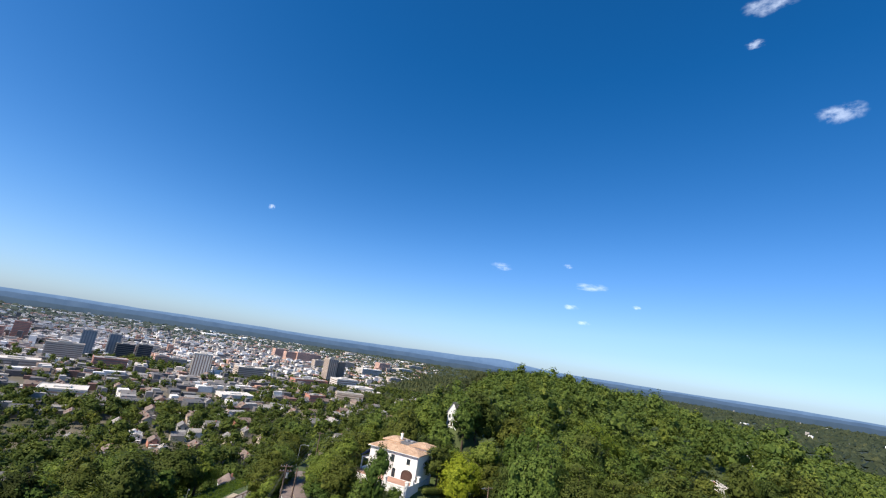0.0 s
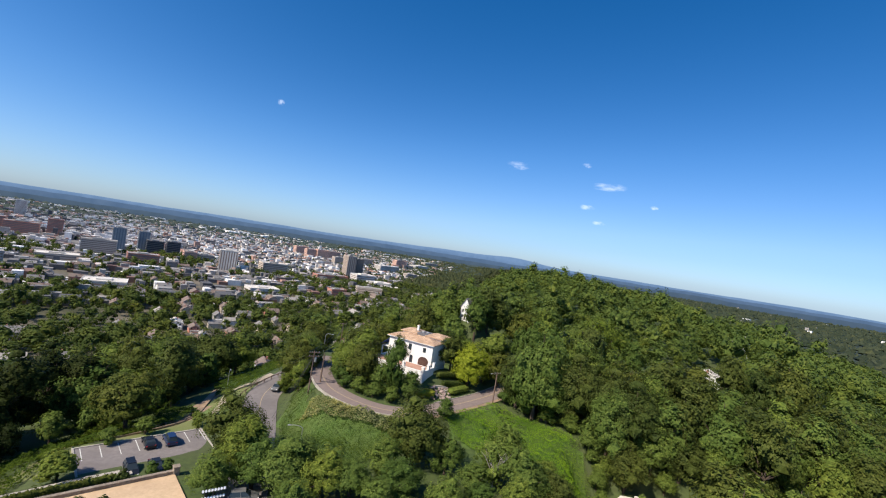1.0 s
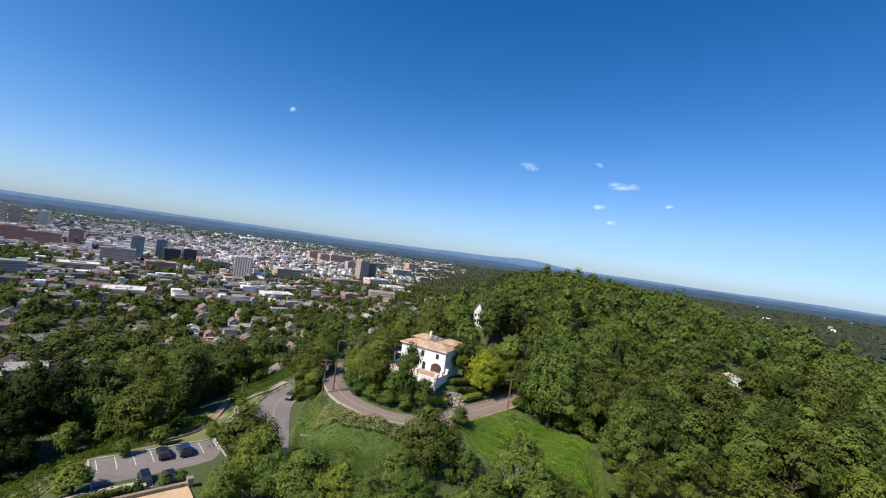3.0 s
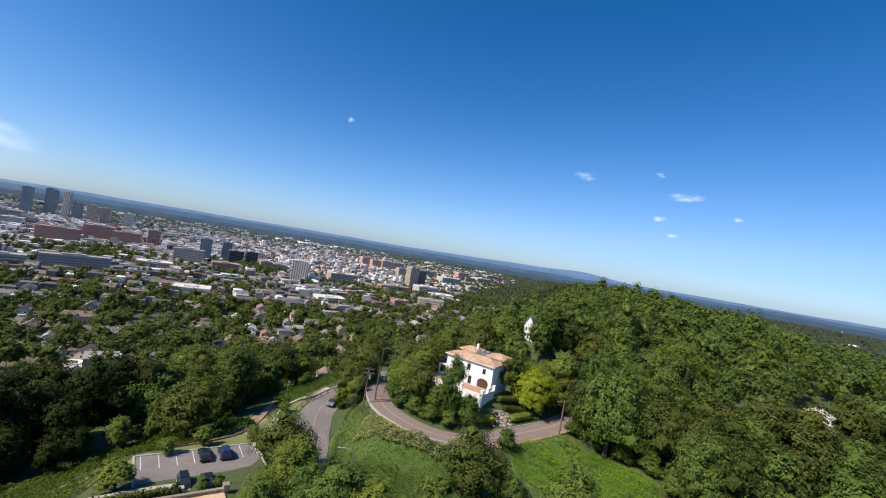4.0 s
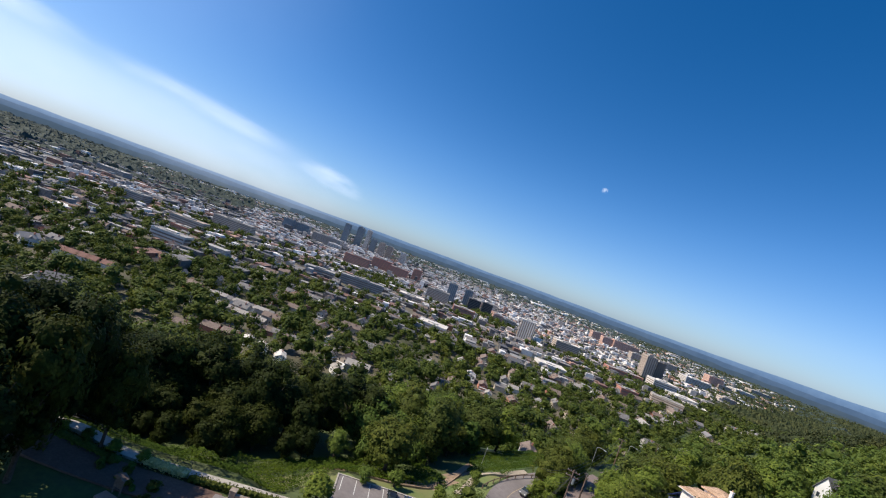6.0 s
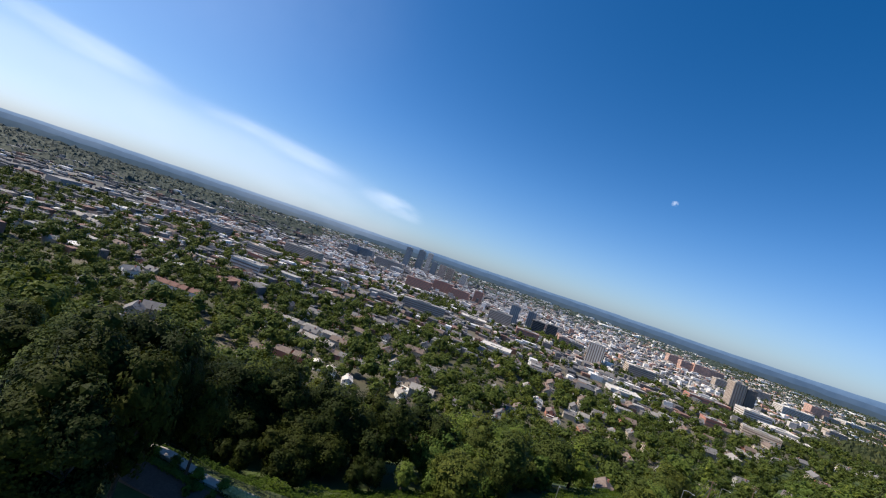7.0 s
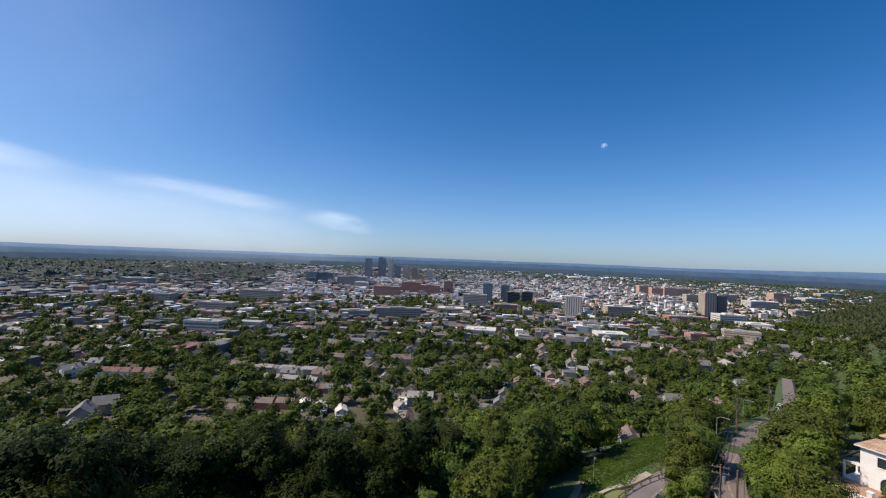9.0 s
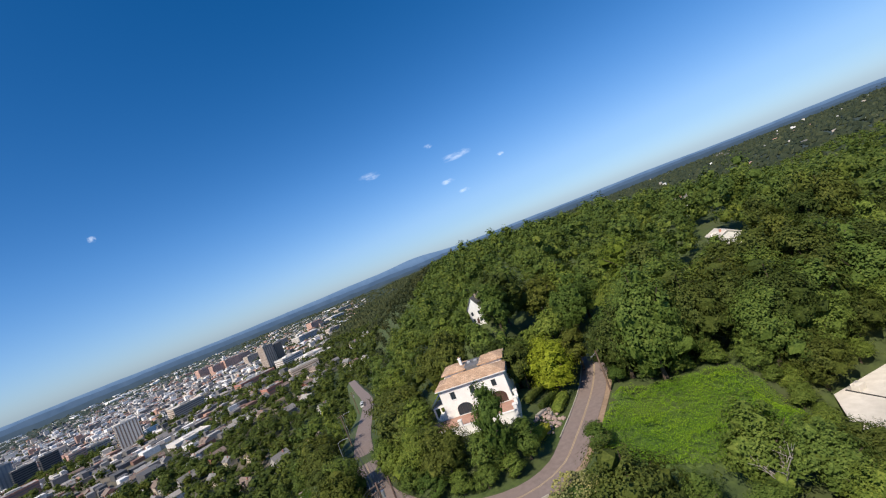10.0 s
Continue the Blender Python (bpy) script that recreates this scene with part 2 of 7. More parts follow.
M = dict(
    forest_floor=mottled("forest_floor", (0.035, 0.06, 0.012), (0.075, 0.11, 0.02), 1.2, 0.08, third=(0.07, 0.075, 0.03)),
    meadow=mottled("meadow", (0.042, 0.09, 0.008), (0.085, 0.155, 0.014), 1.6, 0.07, third=(0.14, 0.16, 0.05), relief=0.6, depth=0.3),
    lawn=mottled("lawn", (0.09, 0.14, 0.03), (0.14, 0.19, 0.045), 3.0, 0.12, third=(0.20, 0.17, 0.08)),
    valley=mottled("valley_ground", (0.034, 0.042, 0.016), (0.085, 0.08, 0.046), 0.05, 0.008, third=(0.24, 0.20, 0.165), relief=0.1),
    # Far woods: the haze of distance is put into this darker, bluer colour.
    hazed_far_wood=mottled("hazed_far_wood", (0.022, 0.036, 0.026), (0.042, 0.062, 0.042), 0.05, 0.006, third=(0.03, 0.045, 0.04), relief=0.8, depth=4),
    town=mottled("town_ground", (0.11, 0.10, 0.095), (0.26, 0.245, 0.23), 0.03, 0.004, third=(0.045, 0.058, 0.045), relief=0.1),
    asphalt=mottled("grey_asphalt", (0.165, 0.147, 0.142), (0.235, 0.212, 0.204), 1.2, 0.15, 0.9),
    road_brown=mottled("brown_asphalt", (0.17, 0.135, 0.122), (0.24, 0.195, 0.178), 1.2, 0.15, 0.9, third=(0.21, 0.16, 0.14)),
    street=mottled("street", (0.19, 0.18, 0.175), (0.26, 0.25, 0.24), 0.4, 0.05, 0.9),
    concrete=mottled("pale_concrete", (0.36, 0.33, 0.285), (0.49, 0.455, 0.39), 2.0, 0.3, 0.85),
    tan=mottled("tan_paving", (0.50, 0.36, 0.22), (0.62, 0.46, 0.29), 2.0, 0.2, 0.9),
    dead_wood=mottled("bleached_dead_wood", (0.30, 0.27, 0.23), (0.42, 0.39, 0.34), 6.0, 0.8, 0.9),
    path_tan=mottled("tan_path", (0.34, 0.29, 0.22), (0.46, 0.40, 0.31), 1.5, 0.2, 0.95),
    dirt=mottled("red_dirt", (0.25, 0.175, 0.11), (0.36, 0.265, 0.18), 1.5, 0.2, 0.95),
    mulch=mottled("mulch_bed", (0.10, 0.06, 0.045), (0.17, 0.11, 0.08), 3.0, 0.3, 0.95),
    stone=mottled("rubble_stone", (0.20, 0.16, 0.12), (0.40, 0.34, 0.27), 2.5, 0.4, 0.9, relief=0.8),
    rock=mottled("garden_rock", (0.27, 0.20, 0.17), (0.46, 0.37, 0.33), 2.5, 0.4, 0.9, relief=0.8),
    stucco=mottled("white_stucco", (0.74, 0.73, 0.70), (0.84, 0.83, 0.81), 3.0, 0.4, 0.85, 0.15, third=(0.66, 0.64, 0.60)),
    white=mottled("white_paint", (0.70, 0.70, 0.68), (0.80, 0.80, 0.79), 2.0, 0.3, 0.6, 0.1),
    line=mottled("road_paint", (0.55, 0.55, 0.52), (0.75, 0.75, 0.72), 4.0, 0.6, 0.8),
    yellow=mottled("yellow_road_paint", (0.36, 0.27, 0.16), (0.46, 0.37, 0.25), 4.0, 0.6, 0.8),
    terracotta=tiled_roof("terracotta_tiles", (0.44, 0.30, 0.195), (0.59, 0.43, 0.30)),
    slate=mottled("grey_slate", (0.10, 0.10, 0.105), (0.19, 0.19, 0.20), 2.5, 0.4, 0.8),
    membrane=mottled("white_membrane", (0.62, 0.58, 0.52), (0.76, 0.72, 0.66), 0.8, 0.12, 0.8, third=(0.42, 0.40, 0.36)),
    dark=mottled("dark_paint", (0.02, 0.02, 0.022), (0.05, 0.05, 0.05), 2.0, 0.3, 0.5, 0.1),
    garage=mottled("brown_wood_door", (0.06, 0.03, 0.022), (0.10, 0.055, 0.04), 2.5, 0.4, 0.6),
    blue_cloth=mottled("blue_canvas", (0.015, 0.03, 0.14), (0.03, 0.06, 0.22), 2.0, 0.4, 0.85),
    brick_pave=mottled("brick_paving", (0.36, 0.21, 0.15), (0.48, 0.30, 0.22), 3.0, 0.4, 0.9),
    bark=mottled("bark", (0.045, 0.032, 0.022), (0.12, 0.09, 0.065), 3.0, 0.4, 0.95, 0.8),
    pole_wood=mottled("weathered_pole_wood", (0.13, 0.085, 0.06), (0.24, 0.17, 0.13), 3.0, 0.4, 0.9),
    galvanised=mottled("galvanised_steel", (0.42, 0.43, 0.44), (0.56, 0.57, 0.58), 3.0, 0.5, 0.45, 0.1, metal=0.7),
    cable=mottled("black_cable", (0.02, 0.02, 0.02), (0.04, 0.04, 0.04), 3.0, 0.5, 0.6, 0.1),
    tyre=mottled("tyre_rubber", (0.012, 0.012, 0.012), (0.03, 0.03, 0.03), 4.0, 0.6, 0.85, 0.1),
    rim=mottled("alloy_rim", (0.45, 0.45, 0.46), (0.6, 0.6, 0.61), 4.0, 0.6, 0.35, 0.05, metal=0.9),
    leaf=leafy("broadleaf_foliage", (0.060, 0.095, 0.021), (0.121, 0.171, 0.038), (0.183, 0.222, 0.055)),
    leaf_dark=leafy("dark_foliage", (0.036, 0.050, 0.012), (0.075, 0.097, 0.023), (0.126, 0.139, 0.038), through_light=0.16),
    leaf_lime=leafy("lime_foliage", (0.106, 0.155, 0.014), (0.194, 0.250, 0.022), (0.264, 0.311, 0.036)),
    leaf_gold=leafy("yellowing_foliage", (0.115, 0.155, 0.021), (0.196, 0.230, 0.031), (0.265, 0.276, 0.052)),
    leaf_wood=leafy("woodland_foliage", (0.049, 0.076, 0.017), (0.105, 0.148, 0.034), (0.167, 0.194, 0.048), False, fine=1.8),
    # Backlit shade of the western wood is put into these two leaf colours.
    leaf_backlit=leafy("backlit_foliage", (0.014, 0.022, 0.005), (0.031, 0.043, 0.010), (0.054, 0.065, 0.018), through_light=0.14),
    leaf_shade=leafy("backlit_woodland_foliage", (0.018, 0.028, 0.007), (0.040, 0.056, 0.015), (0.071, 0.084, 0.024), False, fine=1.8, through_light=0.16),
    # Foliage toned bluish and dark for the haze over the suburb.
    leaf_suburb_hazed=leafy("hazed_suburb_foliage", (0.024, 0.034, 0.024), (0.048, 0.062, 0.04), (0.072, 0.086, 0.055), False, 0.02, fine=0.5),
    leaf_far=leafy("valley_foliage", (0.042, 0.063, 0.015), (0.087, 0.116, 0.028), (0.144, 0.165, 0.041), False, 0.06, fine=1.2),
    # Foliage toned darker and bluer for the haze towards the city.
    leaf_city_hazed=leafy("hazed_city_foliage", (0.029, 0.038, 0.021), (0.057, 0.070, 0.034), (0.088, 0.098, 0.048), False, 0.02, fine=0.5),
    vine=leafy("vine_leaves", (0.114, 0.200, 0.012), (0.162, 0.276, 0.015), (0.218, 0.324, 0.024), False, 0.12),
    grass=leafy("slope_grass", (0.034, 0.060, 0.006), (0.054, 0.087, 0.008), (0.080, 0.111, 0.014), False, 0.12),
    dry=leafy("dry_scrub_leaves", (0.17, 0.19, 0.08), (0.27, 0.28, 0.13), (0.38, 0.36, 0.19), False, 0.2),
    blossom=leafy("pale_blossom", (0.35, 0.33, 0.14), (0.55, 0.52, 0.28), (0.7, 0.68, 0.45), False, 0.2),
)


def paint(name, c, rough=0.35):
    return mottled(name, tuple(v * 0.92 for v in c), c, 3.0, 0.3, rough, 0.02)


def glass(name, tint=(0.03, 0.04, 0.05)):
    m, n, l, b = shader(name, 0.08)
    b.inputs["Base Color"].default_value = (*tint, 1)
    b.inputs["Specular IOR Level"].default_value = 0.4
    return m


M["pane"] = glass("window_pane")
M["pane_brown"] = glass("bronze_window_pane", (0.25, 0.20, 0.17))
M["pane_blue"] = glass("blue_window_pane", (0.15, 0.19, 0.23))
M["car_black"], M["car_blue"] = paint("black_car_paint", (0.015, 0.016, 0.02), 0.25), paint("navy_car_paint", (0.02, 0.04, 0.11), 0.25)
M["car_grey"], M["car_white"] = paint("grey_car_paint", (0.18, 0.18, 0.18), 0.3), paint("white_car_paint", (0.75, 0.75, 0.74), 0.3)
M["lamp_glass"] = paint("white_lamp_glass", (0.85, 0.85, 0.85), 0.2)
M["red_lens"] = paint("red_lens", (0.4, 0.02, 0.02), 0.2)
def smooth(a, b, v):
    u = np.clip((np.asarray(v, float) - a) / (b - a), 0, 1)
    return u * u * (3 - 2 * u)


def along(y, ys, zs):
    return np.interp(y, ys, zs)


def crest_x(y):
    return np.interp(y, (-300, 100, 350, 700, 2500), (-60, 20, 94, 165, 510))


def land(x, y):
    """Height of the wooded ridge and of the valleys on both sides of it, before roads and terraces are cut in."""
    x, y = np.asarray(x, float), np.asarray(y, float)
    d = x - crest_x(y)
    top = along(y, (-400, 0, 80, 170, 300, 400, 600, 900, 1600, 2600), (-44, -41, -38.5, -33, -25, -20, -21, -32, -72, -104))
    left = along(y, (-200, 20, 60, 118, 187, 230, 300, 420, 600, 900), (470, 450, 380, 325, 265, 215, 178, 150, 165, 250))
    city = -116 - 6 * smooth(700, 3000, np.hypot(x, y))
    suburb = -92 - 8 * smooth(300, 1200, d) + 40 * smooth(2600, 4600, d + 0.2 * y)
    z = np.where(d < 0, top + (city - top) * smooth(0, 1, -d / left), top + (suburb - top) * smooth(0, 1, d / 520) + 8 * np.exp(-((x - 145) / 75) ** 2 - ((y - 210) / 110) ** 2))
    return z


ROADS = {
    "hairpin": (2.7, [(-30, 420, -76), (-25, 330, -66), (-22, 275, -59), (-22.5, 235, -53.5), (-26, 180, -46), (-26, 145, -41), (-25, 125, -38), (-23.5, 114, -36.7),
                      (-21, 106.5, -36), (-18, 100.8, -35.9), (-13.5, 96.4, -35.9), (-7.6, 93.4, -36), (-2.2, 92.9, -36.1), (3.2, 94.8, -36.2),
                      (8.4, 99.2, -36.1), (14.5, 105, -36), (20.4, 111, -35.8), (26.5, 118.5, -35.4), (30.5, 125, -35)]),
    "park": (3.8, [(-20, 40, -42), (-22, 62, -42.5), (-28, 84, -43), (-33, 99, -43), (-35.6, 109, -42.8), (-34.5, 119, -42), (-31, 130, -41), (-28.5, 141, -40.6)]),
}
FLATS = [(-42.6, 75.8, 10, 7.4, 42, -43.4), (-41.3, 57.5, 16, 6.5, 42, -42.4), (0, 111, 12, 10, -26, -32.2), (53, 79, 13, 5, -6, -47.6), (17.5, 154, 3.5, 3.5, -30, -23.0), (-66.6, 34.8, 18, 10, 42, -42.6)]


def ground(x, y):
    """Height of the ground with the roads and terraces cut in."""
    x, y = np.asarray(x, float), np.asarray(y, float)
    z = land(x, y)
    for cx, cy, a, b, turn, level in FLATS:
        c, s = math.cos(math.radians(turn)), math.sin(math.radians(turn))
        u, v = (x - cx) * c + (y - cy) * s, -(x - cx) * s + (y - cy) * c
        off = np.hypot(np.maximum(np.abs(u) - a, 0), np.maximum(np.abs(v) - b, 0))
        z = z + (level - z) * (1 - smooth(0, 9, off))
    for half, line in ROADS.values():
        best, level = np.full(x.shape, 1e9), np.zeros(x.shape)
        for (ax, ay, az), (bx, by, bz) in zip(line, line[1:]):
            l2 = (bx - ax) ** 2 + (by - ay) ** 2
            u = np.clip(((x - ax) * (bx - ax) + (y - ay) * (by - ay)) / l2, 0, 1)
            off = np.hypot(x - ax - u * (bx - ax), y - ay - u * (by - ay))
            near = off < best
            best, level = np.where(near, off, best), np.where(near, az + u * (bz - az), level)
        z = z + (level - z) * (1 - smooth(half + 1.2, half + 9, best))
    return z


def flat_gap(x, y):
    """Distance from the levelled terraces."""
    best = np.full(np.shape(x), 1e9)
    for cx, cy, a, b, turn, _ in FLATS:
        c, s = math.cos(math.radians(turn)), math.sin(math.radians(turn))
        u, v = (x - cx) * c + (y - cy) * s, -(x - cx) * s + (y - cy) * c
        best = np.minimum(best, np.hypot(np.maximum(np.abs(u) - a, 0), np.maximum(np.abs(v) - b, 0)))
    return best

# ---- building blocks ----
def mesh_of(name, verts, faces, mat, smooth_faces=False):
    me = bpy.data.meshes.new(name)
    me.from_pydata([tuple(v) for v in verts], [], [tuple(f) for f in faces])
    me.materials.append(mat)
    if smooth_faces:
        me.polygons.foreach_set("use_smooth", [True] * len(me.polygons))
    me.update()
    return me


def quads_mesh(name, verts, mat, nper=4):
    """A mesh of loose faces of nper corners each, fast, from an (n * nper, 3) array."""
    me = bpy.data.meshes.new(name)
    nv = len(verts)
    me.vertices.add(nv)
    me.vertices.foreach_set("co", np.asarray(verts, np.float32).ravel())
    me.loops.add(nv)
    me.loops.foreach_set("vertex_index", np.arange(nv, dtype=np.int32))
    me.polygons.add(nv // nper)
    me.polygons.foreach_set("loop_start", np.arange(0, nv, nper, dtype=np.int32))
    me.materials.append(mat)
    me.update(calc_edges=True)
    return me


def indexed_mesh(name, verts, faces, mat):
    """A mesh from arrays of corners and of faces that all have the same number of corners."""
    faces = np.asarray(faces, np.int32)
    me = bpy.data.meshes.new(name)
    me.vertices.add(len(verts))
    me.vertices.foreach_set("co", np.asarray(verts, np.float32).ravel())
    me.loops.add(faces.size)
    me.loops.foreach_set("vertex_index", faces.ravel())
    me.polygons.add(len(faces))
    me.polygons.foreach_set("loop_start", np.arange(0, faces.size, faces.shape[1], dtype=np.int32))
    me.materials.append(mat)
    me.update(calc_edges=True)
    me.shade_flat()
    return me


def thing(name, label, category, at, turn=0.0, group="", kind=""):
    ob = new(name)
    ob.matrix_world = pose(*at, 0, 0, turn)
    return tagged(ob, label, category, group, kind)


def part(name, me, parent, label="", at=None, turn=0.0):
    ob = new(name, me)
    ob.parent = parent
    if at is not None:
        ob.matrix_basis = pose(*at, 0, 0, turn)
    if label:
        tagged(ob, label)
    return ob


class Shape:
    """Collects boxes, prisms and turned solids into one mesh."""

    def __init__(self):
        self.bm = bmesh.new()

    def box(self, x0, y0, z0, x1, y1, z1, bevel=0.0):
        v = [self.bm.verts.new(p) for p in ((x0, y0, z0), (x1, y0, z0), (x1, y1, z0), (x0, y1, z0), (x0, y0, z1), (x1, y0, z1), (x1, y1, z1), (x0, y1, z1))]
        fs = [self.bm.faces.new([v[i] for i in f]) for f in ((3, 2, 1, 0), (4, 5, 6, 7), (0, 1, 5, 4), (1, 2, 6, 5), (2, 3, 7, 6), (3, 0, 4, 7))]
        if bevel:
            es = list({e for f in fs for e in f.edges})
            bmesh.ops.bevel(self.bm, geom=es, offset=bevel, segments=1, affect="EDGES")
        return self

    def poly(self, pts, z0, z1):
        """An upright prism over a flat outline (counter-clockwise)."""
        low, top = [self.bm.verts.new((x, y, z0)) for x, y in pts], [self.bm.verts.new((x, y, z1)) for x, y in pts]
        n = len(pts)
        self.bm.faces.new(low[::-1])
        self.bm.faces.new(top)
        for i in range(n):
            self.bm.faces.new((low[i], low[(i + 1) % n], top[(i + 1) % n], top[i]))
        return self

    def prism(self, profile, y0, y1):
        """A profile in x and z (counter-clockwise seen from -y) drawn along y."""
        a, b = [self.bm.verts.new((x, y0, z)) for x, z in profile], [self.bm.verts.new((x, y1, z)) for x, z in profile]
        n = len(profile)
        self.bm.faces.new(a)
        self.bm.faces.new(b[::-1])
        for i in range(n):
            self.bm.faces.new((a[(i + 1) % n], a[i], b[i], b[(i + 1) % n]))
        return self

    def hull(self, pts, faces):
        v = [self.bm.verts.new(p) for p in pts]
        for f in faces:
            self.bm.faces.new([v[i] for i in f])
        return self

    def tube(self, a, b, ra, rb=None, sides=8):
        a, b, rb = Vector(a), Vector(b), ra if rb is None else rb
        w = (b - a).normalized()
        u = w.orthogonal().normalized()
        v = w.cross(u)
        r0, r1 = [], []
        for k in range(sides):
            c, s = math.cos(2 * math.pi * k / sides), math.sin(2 * math.pi * k / sides)
            r0.append(self.bm.verts.new(a + (u * c + v * s) * ra))
            r1.append(self.bm.verts.new(b + (u * c + v * s) * rb))
        for k in range(sides):
            self.bm.faces.new((r0[k], r0[(k + 1) % sides], r1[(k + 1) % sides], r1[k]))
        self.bm.faces.new(r0[::-1])
        self.bm.faces.new(r1)
        return self

    def mesh(self, name, mat):
        bmesh.ops.recalc_face_normals(self.bm, faces=self.bm.faces)
        me = bpy.data.meshes.new(name)
        self.bm.to_mesh(me)
        self.bm.free()
        me.materials.append(mat)
        return me


def G(x, y):
    return float(ground(x, y))


def inside(poly, x, y):
    x, y = np.asarray(x, float), np.asarray(y, float)
    hit = np.zeros(x.shape, bool)
    for (ax, ay), (bx, by) in zip(poly, poly[1:] + poly[:1]):
        cut = ((ay > y) != (by > y)) & (x < (bx - ax) * (y - ay) / (by - ay + 1e-9) + ax)
        hit ^= cut
    return hit


def road_gap(x, y):
    """Distance to the nearest road's edge."""
    best = np.full(np.shape(x), 1e9)
    for half, line in ROADS.values():
        for (ax, ay, _), (bx, by, _) in zip(line, line[1:]):
            u = np.clip(((x - ax) * (bx - ax) + (y - ay) * (by - ay)) / ((bx - ax) ** 2 + (by - ay) ** 2), 0, 1)
            best = np.minimum(best, np.hypot(x - ax - u * (bx - ax), y - ay - u * (by - ay)) - half)
    return best


# open grassy slopes between the woods
MEADOWS = [
    [(-29, 112), (-24, 104), (-20, 96), (-14, 91), (-4, 88), (6, 90), (2, 82), (-12, 70), (-22, 74), (-26, 90)],
    [(8, 92.5), (13, 98), (22, 104.5), (30, 101), (37, 97), (41, 89), (40, 80.5), (33, 73), (26, 73.5), (17, 81), (12, 87)],
    [(-48, 110), (-55, 124), (-58, 150), (-66, 190), (-48, 190), (-43, 165), (-39, 138), (-40, 112)],
]
LAWNS = [[(-57, 96), (-44, 108), (-41, 122), (-37.5, 100), (-30, 84), (-40, 88), (-52, 78)], [(-66, 62), (-56, 78), (-52, 76), (-60, 62)], [(14, 58), (40, 58), (40, 74), (26, 73)]]
DIRT = [[(-48.5, 89), (-46, 92), (-45, 98), (-46.5, 104), (-48.6, 112), (-50.8, 112), (-49, 104), (-47.6, 98), (-48, 94), (-50, 91)]]

# ---- the ground, one sheet out to the horizon ----
def spaced(low, high, fine, reach):
    inner = list(np.arange(low, high + 0.1, fine))
    step, right = fine, []
    at = high
    while at < reach:
        step *= 1.12
        at += step
        right.append(min(at, reach))
    step, left, at = fine, [], low
    while at > -reach:
        step *= 1.12
        at -= step
        left.append(max(at, -reach))
    return np.array(left[::-1] + inner + right)


gx, gy = spaced(-130, 130, 2.5, 4960), spaced(30, 330, 2.5, 4960)
X, Y = np.meshgrid(gx, gy)
Z = ground(X, Y)
rough = np.array([noise.noise(Vector((a * 0.11, b * 0.11, 3))) for a, b in zip(X.ravel(), Y.ravel())]).reshape(X.shape)
Z = Z + np.where((road_gap(X, Y) > 5) & (flat_gap(X, Y) > 5), 0.5, 0.0) * rough - np.where(flat_gap(X, Y) < 2, 0.12, 0)
idx = np.arange(X.size).reshape(X.shape)
faces = np.stack([idx[:-1, :-1], idx[:-1, 1:], idx[1:, 1:], idx[1:, :-1]], -1).reshape(-1, 4)
me = indexed_mesh("ground", np.stack([X, Y, Z], -1).reshape(-1, 3), faces, M["forest_floor"])
for k in ("meadow", "lawn", "valley", "town", "hazed_far_wood", "dirt"):
    me.materials.append(M[k])
cx, cy = X.ravel()[faces].mean(1), Y.ravel()[faces].mean(1)
slot = np.zeros(len(faces), np.int32)
far = np.hypot(cx, cy)
side = cx - crest_x(cy)
slot[(side < -230)] = 3
slot[(side < -330) & (far > 900)] = 4
slot[(side > 420)] = 5
slot[(far > 3600)] = 5
slot[(far > 2300) & (np.degrees(np.arctan2(-cx, cy)) > 74)] = 5
slot[(far > 1500) & (np.degrees(np.arctan2(-cx, cy)) < 8) & (cy > 0)] = 5
for p in MEADOWS:
    slot[inside(p, cx, cy)] = 1
for p in LAWNS:
    slot[inside(p, cx, cy)] = 2
for p in DIRT:
    slot[inside(p, cx, cy)] = 6
me.polygons.foreach_set("material_index", slot)
me.polygons.foreach_set("use_smooth", np.ones(len(faces), bool))
tagged(new("ground", me), "wooded ridge falling to a wide city valley", "ground", kind="structure")

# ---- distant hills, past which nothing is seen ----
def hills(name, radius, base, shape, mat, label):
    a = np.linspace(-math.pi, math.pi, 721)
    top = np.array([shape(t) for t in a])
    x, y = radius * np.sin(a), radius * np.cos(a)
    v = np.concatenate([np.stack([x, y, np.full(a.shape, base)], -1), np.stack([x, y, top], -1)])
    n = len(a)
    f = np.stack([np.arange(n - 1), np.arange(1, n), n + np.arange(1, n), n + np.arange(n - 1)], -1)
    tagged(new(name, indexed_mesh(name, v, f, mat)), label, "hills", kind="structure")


def far_top(t):
    n = noise.noise(Vector((math.sin(t) * 7, math.cos(t) * 7, 1))) + 0.5 * noise.noise(Vector((math.sin(t) * 26, math.cos(t) * 26, 4)))
    return -18 + 8 * n + 46 * math.exp(-((t - 0.2) / 0.07) ** 2) + 20 * math.exp(-((t - 0.05) / 0.12) ** 2)


def ridge_top(level, swing, seed, east):
    """The wavy upper edge of one of the wooded ridges that follow one another into the haze."""
    def top_at(t):
        n = noise.noise(Vector((math.sin(t) * 12, math.cos(t) * 12, seed))) + 0.6 * noise.noise(Vector((math.sin(t) * 45, math.cos(t) * 45, seed + 2))) + 0.25 * noise.noise(Vector((math.sin(t) * 160, math.cos(t) * 160, seed)))
        return level + swing * n + east * float(smooth(0.1, 0.6, t))
    return top_at


